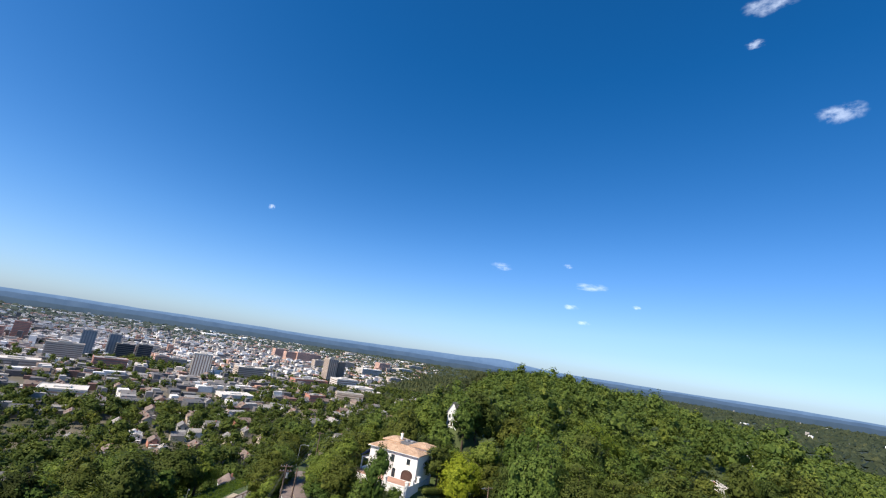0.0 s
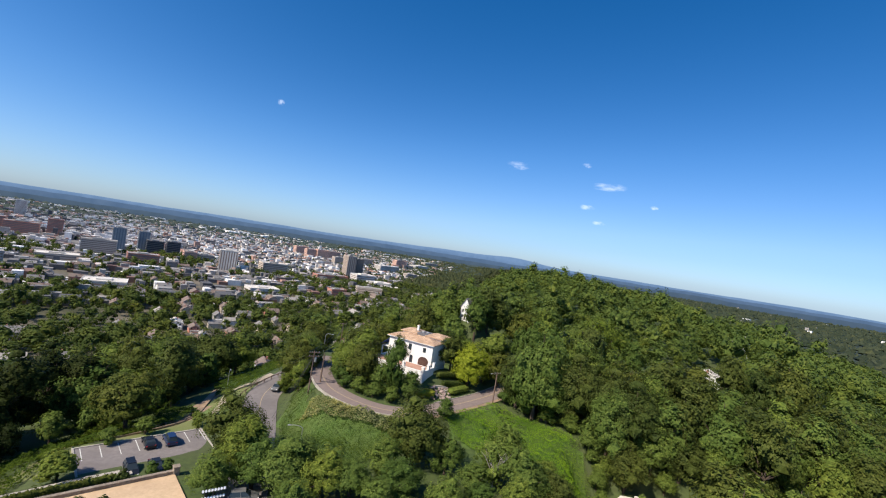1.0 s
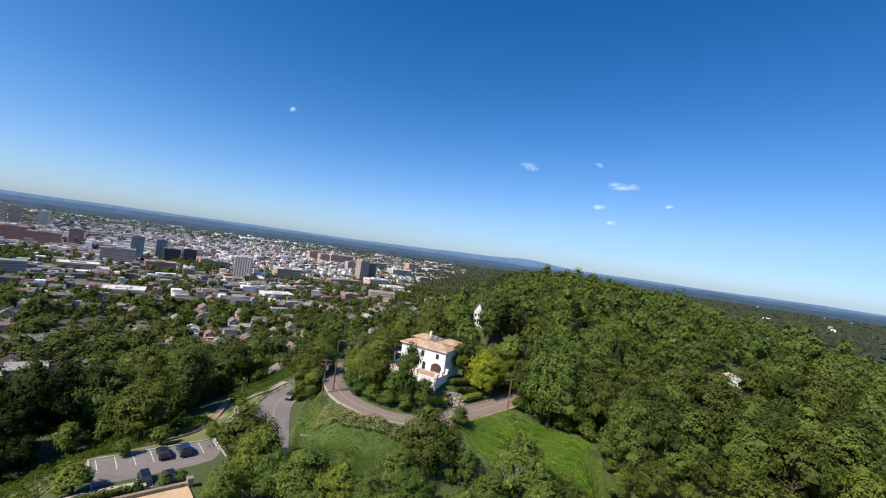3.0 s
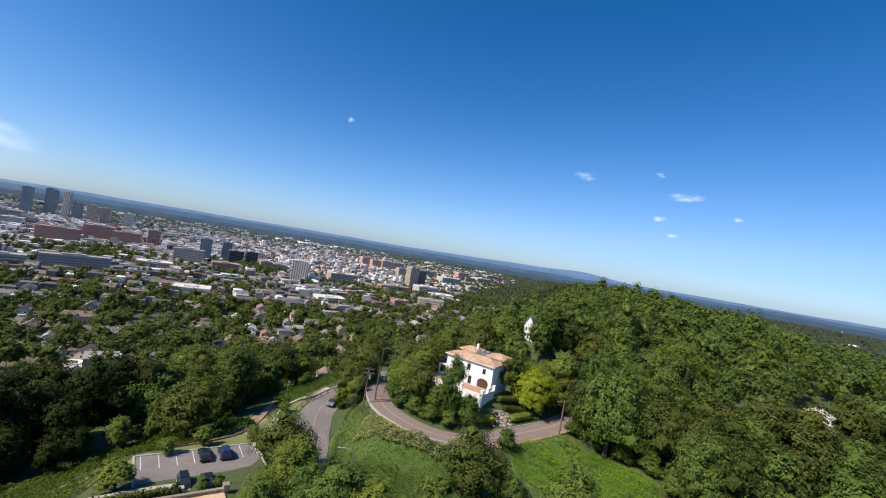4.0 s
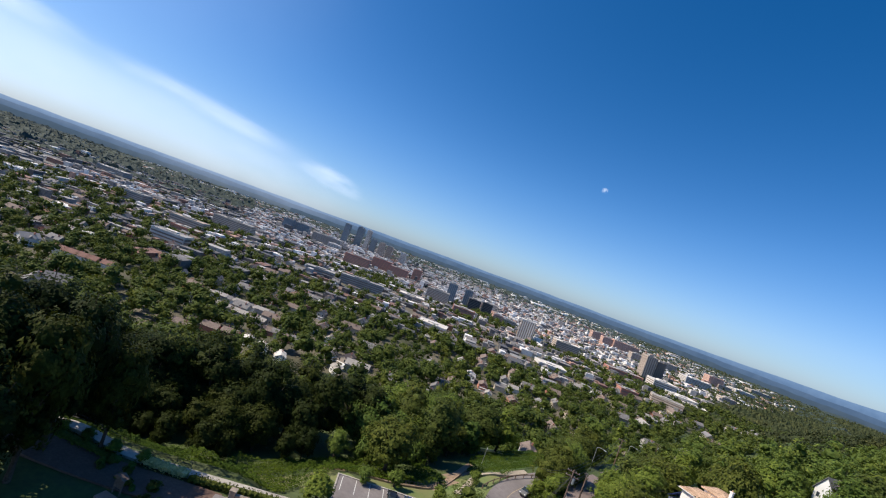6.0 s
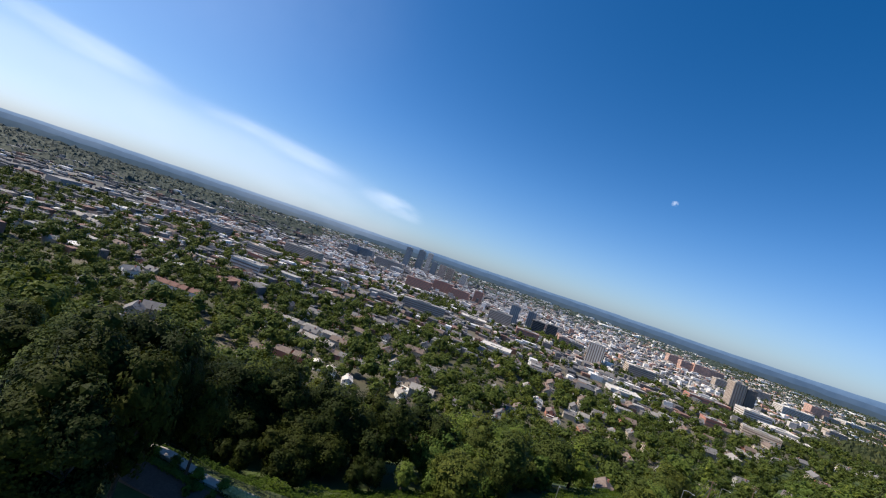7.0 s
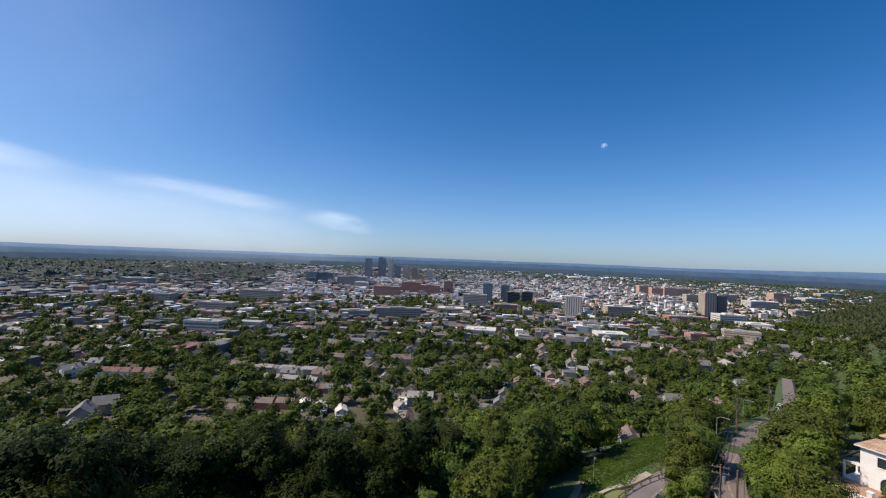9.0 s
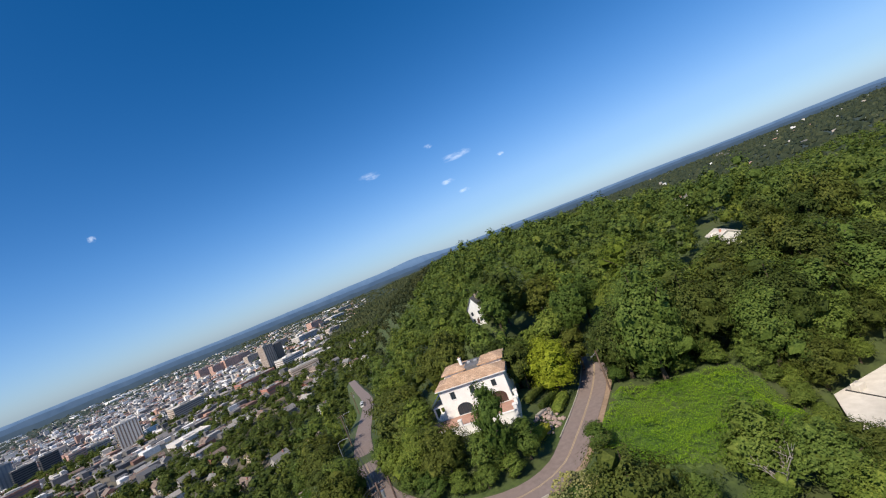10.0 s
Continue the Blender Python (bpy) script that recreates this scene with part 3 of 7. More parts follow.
# Blue haze is put into the ridges' emission, paler with distance.
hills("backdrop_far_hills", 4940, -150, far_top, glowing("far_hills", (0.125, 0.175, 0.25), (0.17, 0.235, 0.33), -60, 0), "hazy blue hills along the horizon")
hills("backdrop_ridge", 4550, -150, ridge_top(-44, 9, 9, 8), glowing("far_ridge", (0.082, 0.114, 0.16), (0.098, 0.135, 0.19), -110, -30), "wooded ridge far off with glowing blue haze in its colour")
hills("backdrop_ridge", 4150, -150, ridge_top(-76, 10, 17, 22), glowing("middle_ridge", (0.064, 0.083, 0.10), (0.072, 0.096, 0.122), -120, -60), "wooded ridge beyond the city with glowing slate-blue haze in its colour")


# ---- roads ----
def even(line, step=2.0):
    pts = np.array(line, float)
    out = [pts[0]]
    n = len(pts)
    for i in range(n - 1):
        p0, p1, p2, p3 = pts[max(i - 1, 0)], pts[i], pts[i + 1], pts[min(i + 2, n - 1)]
        k = max(2, int(np.linalg.norm(p2 - p1) / step))
        for u in np.linspace(0, 1, k + 1)[1:]:
            out.append(0.5 * (2 * p1 + (p2 - p0) * u + (2 * p0 - 5 * p1 + 4 * p2 - p3) * u**2 + (3 * p1 - p0 - 3 * p2 + p3) * u**3))
    return np.array(out)


def strip(line, left, right, lift, thick=0.0):
    """A band beside a line: corners and faces, between two offsets to its left."""
    p = even(line)
    t = np.gradient(p[:, :2], axis=0)
    t /= np.linalg.norm(t, axis=1, keepdims=True)
    nrm = np.stack([-t[:, 1], t[:, 0]], -1)
    a, b = np.c_[p[:, :2] + nrm * left, p[:, 2] + lift], np.c_[p[:, :2] + nrm * right, p[:, 2] + lift]
    n = len(p)
    i = np.arange(n - 1)
    if not thick:
        return np.r_[a, b], np.stack([i + n, i + n + 1, i + 1, i], -1)
    low = np.array([0, 0, thick])
    v = np.r_[a, b, a - low, b - low]
    f = np.r_[np.stack([i + n, i + n + 1, i + 1, i], -1), np.stack([i, i + 1, i + 1 + 2 * n, i + 2 * n], -1), np.stack([i + 3 * n, i + 1 + 3 * n, i + 1 + n, i + n], -1)]
    return v, f


def band(name, line, left, right, lift, mat, label, category, thick=0.0, kind="structure"):
    v, f = strip(line, left, right, lift, thick)
    return tagged(new(name, indexed_mesh(name, v, f, mat)), label, category, kind=kind)


HAIR, PARK = ROADS["hairpin"][1], ROADS["park"][1]
band("road_hairpin", HAIR, 2.7, -2.7, 0.14, M["road_brown"], "brownish worn asphalt road curving round a house", "road", 0.5)
band("trim_road_line", HAIR[5:], 0.16, 0.04, 0.146, M["yellow"], "faded double yellow centre line", "road marking")
band("trim_road_line", HAIR[5:], -0.04, -0.16, 0.146, M["yellow"], "faded double yellow centre line", "road marking")
band("kerb", HAIR[7:13], -2.7, -2.88, 0.30, M["concrete"], "pale concrete kerb along the outer bend", "kerb", 0.6)
band("kerb", HAIR[14:], 2.7, 2.88, 0.30, M["concrete"], "pale concrete kerb along the inner bend", "kerb", 0.6)
band("road_park", PARK, 3.8, -3.8, 0.14, M["asphalt"], "grey asphalt park road in a bend", "road", 0.5)
band("pavement_shoulder", HAIR[12:19], -2.72, -3.7, 0.12, M["dirt"], "reddish dirt shoulder along the road", "shoulder", 0.3)
band("trim_road_line", PARK, 0.07, -0.07, 0.146, M["yellow"], "faded yellow centre line", "road marking")

# ---- trees ----
def ball(rng, n):
    v = rng.normal(size=(n, 3))
    return v / np.linalg.norm(v, axis=1, keepdims=True)


ICO = bmesh.new()
bmesh.ops.create_icosphere(ICO, subdivisions=1, radius=1)
ICO_V, ICO_F = np.array([v.co[:] for v in ICO.verts]), np.array([[v.index for v in f.verts] for f in ICO.faces])
ICO.free()
OCT_V = np.array([(1, 0, 0), (-1, 0, 0), (0, 1, 0), (0, -1, 0), (0, 0, 1), (0, 0, -1)], float)
OCT_F = np.array([(0, 2, 4), (2, 1, 4), (1, 3, 4), (3, 0, 4), (2, 0, 5), (1, 2, 5), (3, 1, 5), (0, 3, 5)])


def leaves(rng, centre, normal, size):
    """Small bent leaf sprays: one four-cornered face at each centre."""
    n = len(centre)
    side = np.cross(normal, ball(rng, n))
    side /= np.linalg.norm(side, axis=1, keepdims=True) + 1e-9
    up = np.cross(normal, side)
    s = (size * rng.uniform(0.55, 1.35, n))[:, None]
    return np.stack([centre - side * s * 0.5, centre - up * s * 0.45 + normal * s * 0.12, centre + side * s * 0.5, centre + up * s * 0.55], 1).reshape(-1, 3)


def blades(rng, centre, normal, size):
    """Small leaf sprays: one three-cornered face at each centre."""
    n = len(centre)
    side = np.cross(normal, ball(rng, n))
    side /= np.linalg.norm(side, axis=1, keepdims=True) + 1e-9
    up = np.cross(normal, side)
    s = (size * rng.uniform(0.7, 1.5, n))[:, None]
    return np.stack([centre - side * s * 0.55, centre + up * s * 0.62 + normal * s * 0.1, centre + side * s * 0.5 - up * s * 0.35], 1).reshape(-1, 3)


def crown_lobes(rng, n, wide, tall, low, puff=1.0):
    """Centres and radii of the puffs that make up a crown, of half-width wide, from low to low + tall."""
    c = ball(rng, n) * rng.uniform(0.35, 0.85, n)[:, None] ** 0.6
    c[:, 2] = np.where(rng.uniform(0, 1, n) < 0.3, -0.45, 1.0) * np.abs(c[:, 2])
    c[:, :2] *= 1 + 0.16 * np.sin(2 * np.arctan2(c[:, 1], c[:, 0]) + rng.uniform(0, 6.3))[:, None]
    pos = c * np.array([wide * 0.68, wide * 0.68, tall * 0.64])
    pos[:, 2] += low + tall * 0.30
    r = wide * puff * rng.uniform(0.33, 0.5, n)
    pos, r = np.r_[pos, [[0, 0, low + tall * 0.48]]], np.r_[r, wide * 0.58]
    return pos, r


def crown(rng, wide, tall, low, n, sprays, size, fine=True, puff=1.0):
    """Leaf sprays gathered in tufts over each puff, with a dark core that closes the view through it."""
    pos, r = crown_lobes(rng, n, wide, tall, low, puff)
    tris, mid = [], np.array([0, 0, low + 0.35 * tall])
    tufts = 18 if fine else 6
    for p, q in zip(pos, r):
        k = max(6, int(sprays * (q / r.mean()) ** 2))
        tuft = ball(rng, tufts)
        tuft[:, 2] = np.where(tuft[:, 2] < -0.45, -tuft[:, 2], tuft[:, 2])
        out = tuft * (q * rng.uniform(0.74, 1.04, tufts))[:, None]
        which = rng.integers(tufts, size=k)
        d = ball(rng, k) * rng.uniform(0.25, 1.0, k)[:, None]
        at = p + (out[which] + d * q * 0.34) * np.array([1, 1, 0.9])
        way = (at - mid) / np.array([wide, wide, tall * 0.5])
        nrm = 1.1 * way + 0.45 * tuft[which] + 0.35 * d + 0.3 * ball(rng, k)
        nrm /= np.linalg.norm(nrm, axis=1, keepdims=True) + 1e-9
        tris.append(blades(rng, at, nrm, size))
    cv, cf = (ICO_V, ICO_F) if fine else (OCT_V, OCT_F)
    for p, q in zip(pos, np.r_[r[:-1] * 0.5, r[-1] * 0.42]):
        v = cv * (1 + 0.15 * rng.normal(size=(len(cv), 1))) * q * np.array([1, 1, 0.85])
        tris.append((v + p)[cf].reshape(-1, 3))
    return np.concatenate(tris)


def leaf_mesh(name, quads, tris, mat):
    me = bpy.data.meshes.new(name)
    nq, nt = len(quads) // 4, len(tris) // 3
    v = np.r_[quads, tris]
    me.vertices.add(len(v))
    me.vertices.foreach_set("co", v.astype(np.float32).ravel())
    me.loops.add(len(v))
    me.loops.foreach_set("vertex_index", np.arange(len(v), dtype=np.int32))
    me.polygons.add(nq + nt)
    me.polygons.foreach_set("loop_start", np.r_[np.arange(nq) * 4, nq * 4 + np.arange(nt) * 3].astype(np.int32))
    me.materials.append(mat)
    me.update(calc_edges=True)
    return me


def trunk_mesh(rng, low, tall, wide, thick):
    s = Shape()
    lean = rng.uniform(-0.03, 0.03, 2) * tall
    fork = (lean[0], lean[1], low + tall * 0.25)
    s.tube((0, 0, -1.2), (lean[0] * 0.5, lean[1] * 0.5, low * 0.6), thick * 1.25, thick * 0.85, 8)
    s.tube((lean[0] * 0.5, lean[1] * 0.5, low * 0.6), fork, thick * 0.85, thick * 0.6, 8)
    for k in range(5):
        a = 2 * math.pi * k / 5 + rng.uniform(-0.4, 0.4)
        end = (fork[0] + math.cos(a) * wide * 0.6, fork[1] + math.sin(a) * wide * 0.6, low + tall * rng.uniform(0.35, 0.7))
        s.tube(fork, end, thick * 0.42, thick * 0.1, 6)
    s.tube(fork, (fork[0], fork[1], low + tall * 0.85), thick * 0.5, thick * 0.1, 6)
    return s.mesh("trunk", M["bark"])


def make_tree(seed, wide, tall, low, mat, label, name="broadleaf_tree", n=24, sprays=210, size=0.4, group="trees of the hillside wood"):
    rng = np.random.default_rng(seed)
    t = thing(name, label, "tree", (0, 0, 0), 0, group)
    part("trunk", trunk_mesh(rng, low, tall, wide, 0.05 * wide + 0.1), t, "grey-brown bark trunk with limbs")
    part("crown", leaf_mesh("crown", np.zeros((0, 3)), crown(rng, wide, tall, low, n, sprays, size), mat), t)
    return t


KINDS = [
    make_tree(11, 6.0, 12.5, 2.2, M["leaf"], "full-crowned green oak on the wooded slope"),
    make_tree(12, 5.0, 13.5, 2.6, M["leaf"], "tall narrow-crowned green hickory in the wood"),
    make_tree(13, 6.8, 12.0, 2.0, M["leaf_dark"], "broad dark green oak in the wood", n=22),
    make_tree(14, 4.2, 9.0, 1.2, M["leaf"], "young round-crowned green tree on the slope", n=15),
    make_tree(15, 5.6, 14.5, 2.5, M["leaf_dark"], "tall dark green tree at the wood's edge"),
    make_tree(16, 5.2, 10.0, 1.5, M["leaf"], "uneven bright green tree on the slope", n=18),
    make_tree(17, 6.2, 12.0, 1.6, M["leaf"], "full-crowned green oak near the road", n=24, sprays=330, size=0.3),
    make_tree(18, 6.6, 12.5, 1.6, M["leaf_dark"], "broad dark green oak near the road", n=26, sprays=330, size=0.3),
    make_tree(19, 4.4, 9.0, 0.8, M["leaf"], "round young green tree near the road", n=18, sprays=320, size=0.27),
    make_tree(20, 5.2, 10.0, 0.9, M["leaf"], "uneven bright green tree near the road", n=20, sprays=320, size=0.28),
    # Four kinds for the western wood, leaf colour darkened to stand for shade.
    make_tree(21, 7.4, 23.0, 2.0, M["leaf_backlit"], "towering green tree, darkened as if backlit, at the edge of the wood", n=34, sprays=230, size=0.42),
    make_tree(22, 6.4, 24.0, 2.4, M["leaf_backlit"], "tall slender green tree, darkened as if backlit, at the edge of the wood", n=32, sprays=230, size=0.42),
    make_tree(23, 6.8, 12.0, 2.0, M["leaf_backlit"], "broad oak with shade in its leaf colour in the western wood", n=22),
    make_tree(24, 5.6, 14.5, 2.5, M["leaf_backlit"], "tall tree with shade in its leaf colour in the western wood"),
]
used_kinds = set()


def plant(kind, x, y, size=1.0, turn=None, sink=0.0, tall=1.0):
    """Sets a tree of a kind on the ground."""
    turn = random.uniform(0, 360) if turn is None else turn
    m = pose(x, y, G(x, y) - sink, 0, 0, turn)
    if kind in used_kinds:
        ob = copy_thing(KINDS[kind], m)
    else:
        ob, _ = KINDS[kind], used_kinds.add(kind)
        ob.matrix_basis = m
    ob.scale = (size, size, size * tall)
    return ob


# single trees that stand out in the foreground and round the house
for kind, x, y, size, tall in (
    (7, -30.5, 79, 0.98, 0.88), (6, -26, 74, 0.85, 0.85), (9, -22.5, 69, 1.0, 0.8), (6, -16, 67.5, 1.0, 0.75), (9, -11, 65, 0.95, 0.75), (8, -19, 73, 0.8, 0.8),
    (7, 2.6, 76.5, 1.02, 0.95), (8, -2.2, 71.5, 0.9, 0.8), (9, 8.5, 75, 0.75, 0.8), (9, 17.8, 73.6, 1.05, 0.95), (9, 21.5, 69.5, 0.95, 0.85), (8, 25.5, 72.5, 0.8, 0.8), (8, 13, 70, 0.8, 0.7), (8, 23, 70, 0.85, 0.8), (6, 1, 66, 0.7, 0.7), (9, -6.5, 66, 0.8, 0.7),
    (6, -15.5, 109.5, 0.85, 0.82), (7, -11.5, 104.5, 0.85, 0.85), (8, -6, 100.5, 0.9, 0.8), (1, -3.8, 98.8, 0.66, 1.68), (8, 0.2, 99.6, 0.78, 0.95), (6, -18.5, 115, 0.62, 0.8), (1, -13, 115.5, 0.8, 0.9),
    (8, -15.2, 102.8, 0.7, 0.8), (8, -11.5, 100.4, 0.6, 0.7), (8, -18, 109, 0.7, 0.8), (9, -8, 98.6, 0.55, 0.7), (8, -3.5, 97.6, 0.55, 0.75), (8, -20.3, 122, 0.9, 0.85), (9, -19.5, 129, 0.9, 0.8),
    (8, 8.8, 92.6, 0.6, 0.8), (4, 10.2, 117, 0.72, 0.85), (4, 7.5, 124, 0.9, 0.9), (1, 15, 128, 0.9, 0.9),
    (7, -30.6, 116.5, 0.95, 1.05), (6, -29.4, 122, 0.85, 1.1), (1, -27.6, 109, 0.62, 1.0), (8, -28.0, 113, 0.8, 1.0), (8, -31.5, 111.5, 0.6, 0.9), (7, 27.5, 110.5, 0.85, 0.95), (4, 31, 106, 0.9, 0.9), (7, 33, 114, 0.9, 0.95), (4, 24.2, 119, 0.7, 0.9),
    (10, -80, 30, 1.05, 1.05), (11, -71, 24, 1.05, 1.05), (10, -97, 42, 1.05, 1.0), (10, -97, 55, 1.0, 0.97), (11, -91, 65, 1.0, 0.98), (10, -84, 75, 0.98, 0.95), (11, -76, 86, 0.92, 0.95), (10, -70, 96, 0.86, 0.92),
    (7, -68, 106, 1.15, 1.1), (6, -65, 113, 1.1, 1.1), (6, -68, 126, 1.15, 1.1), (10, -102, 46, 1.0, 1.0), (10, -98, 62, 1.0, 0.95), (11, -92, 74, 1.0, 0.95), (10, -86, 86, 0.95, 0.95), (11, -78, 96, 0.95, 0.92),
    (6, -78, 116, 1.2, 1.1), (11, -97, 26, 1.1, 1.0), (10, -108, 32, 1.05, 1.0),
    (7, 27, 70.0, 0.6, 0.72), (6, 45, 92, 1.1, 1.0), (7, 50, 93, 1.2, 1.05), (3, 12.5, 146.5, 1.0, 1.1), (5, 19.2, 145.2, 1.05, 1.25), (3, 21.5, 148.5, 1.1, 1.2), (3, 23, 153, 0.9, 0.9), (5, 10.5, 151, 0.85, 0.9), (7, 27.5, 107.5, 1.05, 1.1), (6, 33, 103, 1.15, 1.15), (7, 40, 102, 1.2, 1.15), (6, 36, 111, 1.2, 1.15), (7, 47, 100, 1.15, 1.1), (6, 44, 110, 1.2, 1.2), (6, 56, 98, 1.1, 1.1),
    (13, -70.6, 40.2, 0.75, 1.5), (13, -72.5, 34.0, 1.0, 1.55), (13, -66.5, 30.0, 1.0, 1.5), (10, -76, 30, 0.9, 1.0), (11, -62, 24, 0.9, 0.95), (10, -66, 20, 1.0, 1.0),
    (2, 60, 93, 1.1, 1.0), (4, 66, 97, 1.15, 1.0), (2, 72, 92, 1.1, 1.0), (4, 62, 103, 1.1, 1.1), (2, 54, 105, 1.1, 1.1), (4, 71, 105, 1.1, 1.1), (2, 80, 98, 1.1, 1.0), (4, 56, 95, 0.9, 0.9),
    (8, -2, 60.5, 0.85, 0.75), (9, 7.5, 62, 0.85, 0.75), (8, 13.5, 63, 0.8, 0.75), (9, 20, 64, 0.85, 0.75), (9, -12, 58, 0.85, 0.75), (8, 2.5, 57, 0.8, 0.75), (9, 14, 56.5, 0.8, 0.75),
    (7, 48, 88.5, 0.9, 0.9), (6, 54, 90, 1.0, 0.9), (7, 60, 89.5, 0.9, 0.9), (6, 66, 88, 0.9, 0.9),
    (9, -28, 66, 0.8, 0.8), (8, -29.5, 73.5, 0.6, 0.75),
    (9, 24.5, 108, 0.5, 0.7), (8, 29.5, 104.8, 0.6, 0.75), (9, 34, 101.8, 0.6, 0.75), (8, 38.6, 98.4, 0.65, 0.75), (9, 41.5, 93, 0.7, 0.8),
    (8, 41.5, 91.4, 0.45, 0.65), (9, 42.2, 88.6, 0.55, 0.75), (8, 42.6, 86.0, 0.55, 0.8), (9, 56.5, 88.2, 0.6, 0.7), (9, 43.8, 89.6, 0.6, 0.7), (9, 44.8, 94, 0.6, 0.75), (8, 36.5, 71.8, 0.35, 0.6), (9, 31, 68.8, 0.4, 0.6),
    (1, -29, 127, 0.8, 0.9), (4, -33.5, 124, 0.75, 0.95), (2, 92, 95, 1.1, 1.1), (4, 97, 97, 1.1, 1.0), (0, 88, 99, 1.1, 1.1), (5, 58, 118, 0.95, 1.0),
):
    plant(kind, x, y, size, None, 0.0, tall)
# the wood's edge above the bank: a thicket that rises towards the tall trees
rng = np.random.default_rng(90)
rim = [(-104, 37), (-92, 44), (-80, 50.5), (-71, 57), (-68, 66), (-66.5, 74), (-64, 85), (-57.5, 94), (-54.5, 102), (-55.5, 113), (-58.5, 128), (-60, 142)]
for off, size in ((2.5, 0.5), (8.5, 0.75), (15.5, 0.95)):
    for (ax, ay), (bx, by) in zip(rim, rim[1:]):
        far = math.hypot(bx - ax, by - ay)
        nx, ny = -(by - ay) / far, (bx - ax) / far
        for k in range(max(1, round(far / (4.2 + 5 * size)))):
            u = (k + rng.uniform(0.2, 0.8)) / max(1, round(far / (4.2 + 5 * size)))
            x, y = ax + u * (bx - ax) + nx * off, ay + u * (by - ay) + ny * off
            # Below y = 84 the kinds with shade in their leaf colour.
            plant((12, 13)[int(rng.integers(2))] if y < 84 else (3, 5, 4)[int(rng.integers(3))], x, y, size * float(rng.uniform(0.85, 1.2)) * (1.0 if y < 84 else 1.25), None, 0.5)
lime_tree = make_tree(31, 5.6, 9.2, 1.2, M["leaf_lime"], "bright lime-green tree beside the white house", n=26, sprays=240, size=0.27, group="garden trees")
lime_tree.matrix_basis = pose(15.2, 115.0, G(15.2, 115.0), 0, 0, 40)
lime_tree.scale = (1.15, 1.15, 1.12)
second_lime = copy_thing(lime_tree, pose(20.5, 122.5, G(20.5, 122.5), 0, 0, 150))
second_lime.scale = (0.8, 0.8, 0.85)
gold = make_tree(32, 10.5, 17, 4.0, M["leaf_gold"], "yellowing broad tree high in the wood", n=26, sprays=170, size=0.42, group="")
gold.matrix_basis = pose(61, 141, G(61, 141) + 0.5, 0, 0, 0)


# a half-bare tree on the open slope: grey limbs and twigs that fork twice
def bare_tree(x, y, tall, label):
    rng = np.random.default_rng(95)
    t = thing("dead_tree", label, "tree", (x, y, G(x, y) - 0.2))
    part("trunk", Shape().tube((0, 0, 0), (0.2, 0.1, tall * 0.5), 0.16, 0.1, 7).mesh("trunk", M["dead_wood"]), t)
    for k in range(9):
        a, z = k * 2.4 + rng.uniform(-0.4, 0.4), tall * rng.uniform(0.3, 0.5)
        root = Vector((0.4 * z / tall, 0.2 * z / tall, z))
        tip = root + Vector((math.cos(a) * tall * 0.24, math.sin(a) * tall * 0.24, tall * rng.uniform(0.25, 0.45)))
        limb = Shape().tube(root, tip, 0.07, 0.035, 5)
        for j in range(5):
            start = root.lerp(tip, 0.35 + 0.15 * j)
            limb.tube(start, start + Vector(tuple(rng.normal(0, 0.07 * tall, 2))).to_3d() + Vector((0, 0, tall * rng.uniform(0.06, 0.16))), 0.03, 0.014, 4)
        part("limb", limb.mesh("limb", M["dead_wood"]), t)


bare_tree(16.4, 71.2, 8.2, "half-bare grey tree among the green bushes of the slope")


def bush_mesh(seed, wide, tall, mat, sprays=60, size=0.3):
    rng = np.random.default_rng(seed)
    return leaf_mesh("shrub", np.zeros((0, 3)), crown(rng, wide, tall, 0.0, 8, sprays, size), mat)


BUSH = [bush_mesh(51, 1.4, 2.0, M["leaf_dark"]), bush_mesh(52, 1.1, 1.5, M["leaf"]), bush_mesh(53, 1.8, 2.4, M["leaf_gold"]), bush_mesh(54, 1.3, 1.6, M["blossom"])]


def shrub(kind, x, y, size, label, group="", z=None):
    ob = new("shrub", BUSH[kind])
    ob.matrix_world = pose(x, y, (G(x, y) if z is None else z) - 0.1, 0, 0, random.uniform(0, 360))
    ob.scale = (size, size, size)
    return tagged(ob, label, "shrub", group)


def hedge(line, wide, tall, label, mat=None, seed=7):
    """A clipped hedge along a line."""
    rng = np.random.default_rng(seed)
    p = even([(x, y, 0) for x, y in line], 0.4)
    quads, tris = [], []
    for x, y, _ in p:
        z = G(x, y)
        c = np.array([x, y, z + tall * 0.5])
        d = ball(rng, 26)
        at = c + np.clip(d * 1.35, -1, 1) * np.array([wide, wide, tall * 0.55])
        quads.append(leaves(rng, at, d, 0.3))
        tris.append((ICO_V * np.array([wide, wide, tall * 0.55]) * 0.95 + c)[ICO_F].reshape(-1, 3))
    return tagged(new("hedge", leaf_mesh("hedge", np.concatenate(quads), np.concatenate(tris), mat or M["leaf_dark"])), label, "hedge")

# ---- the white house on the bend ----
# Its own axes: x along the lit front from its western to its eastern corner, y into the house.
HT, HS = -26.2, 0.92  # turn and size
HX, HY, HZ = -7.2, 117.9, -30.92
white_house = thing("white_house", "white stucco villa with a hipped terracotta tile roof and arched doors", "house", (HX, HY, HZ), HT)
white_house.scale = (HS, HS, HS)
W, D, H = 14.5, 9.0, 6.3


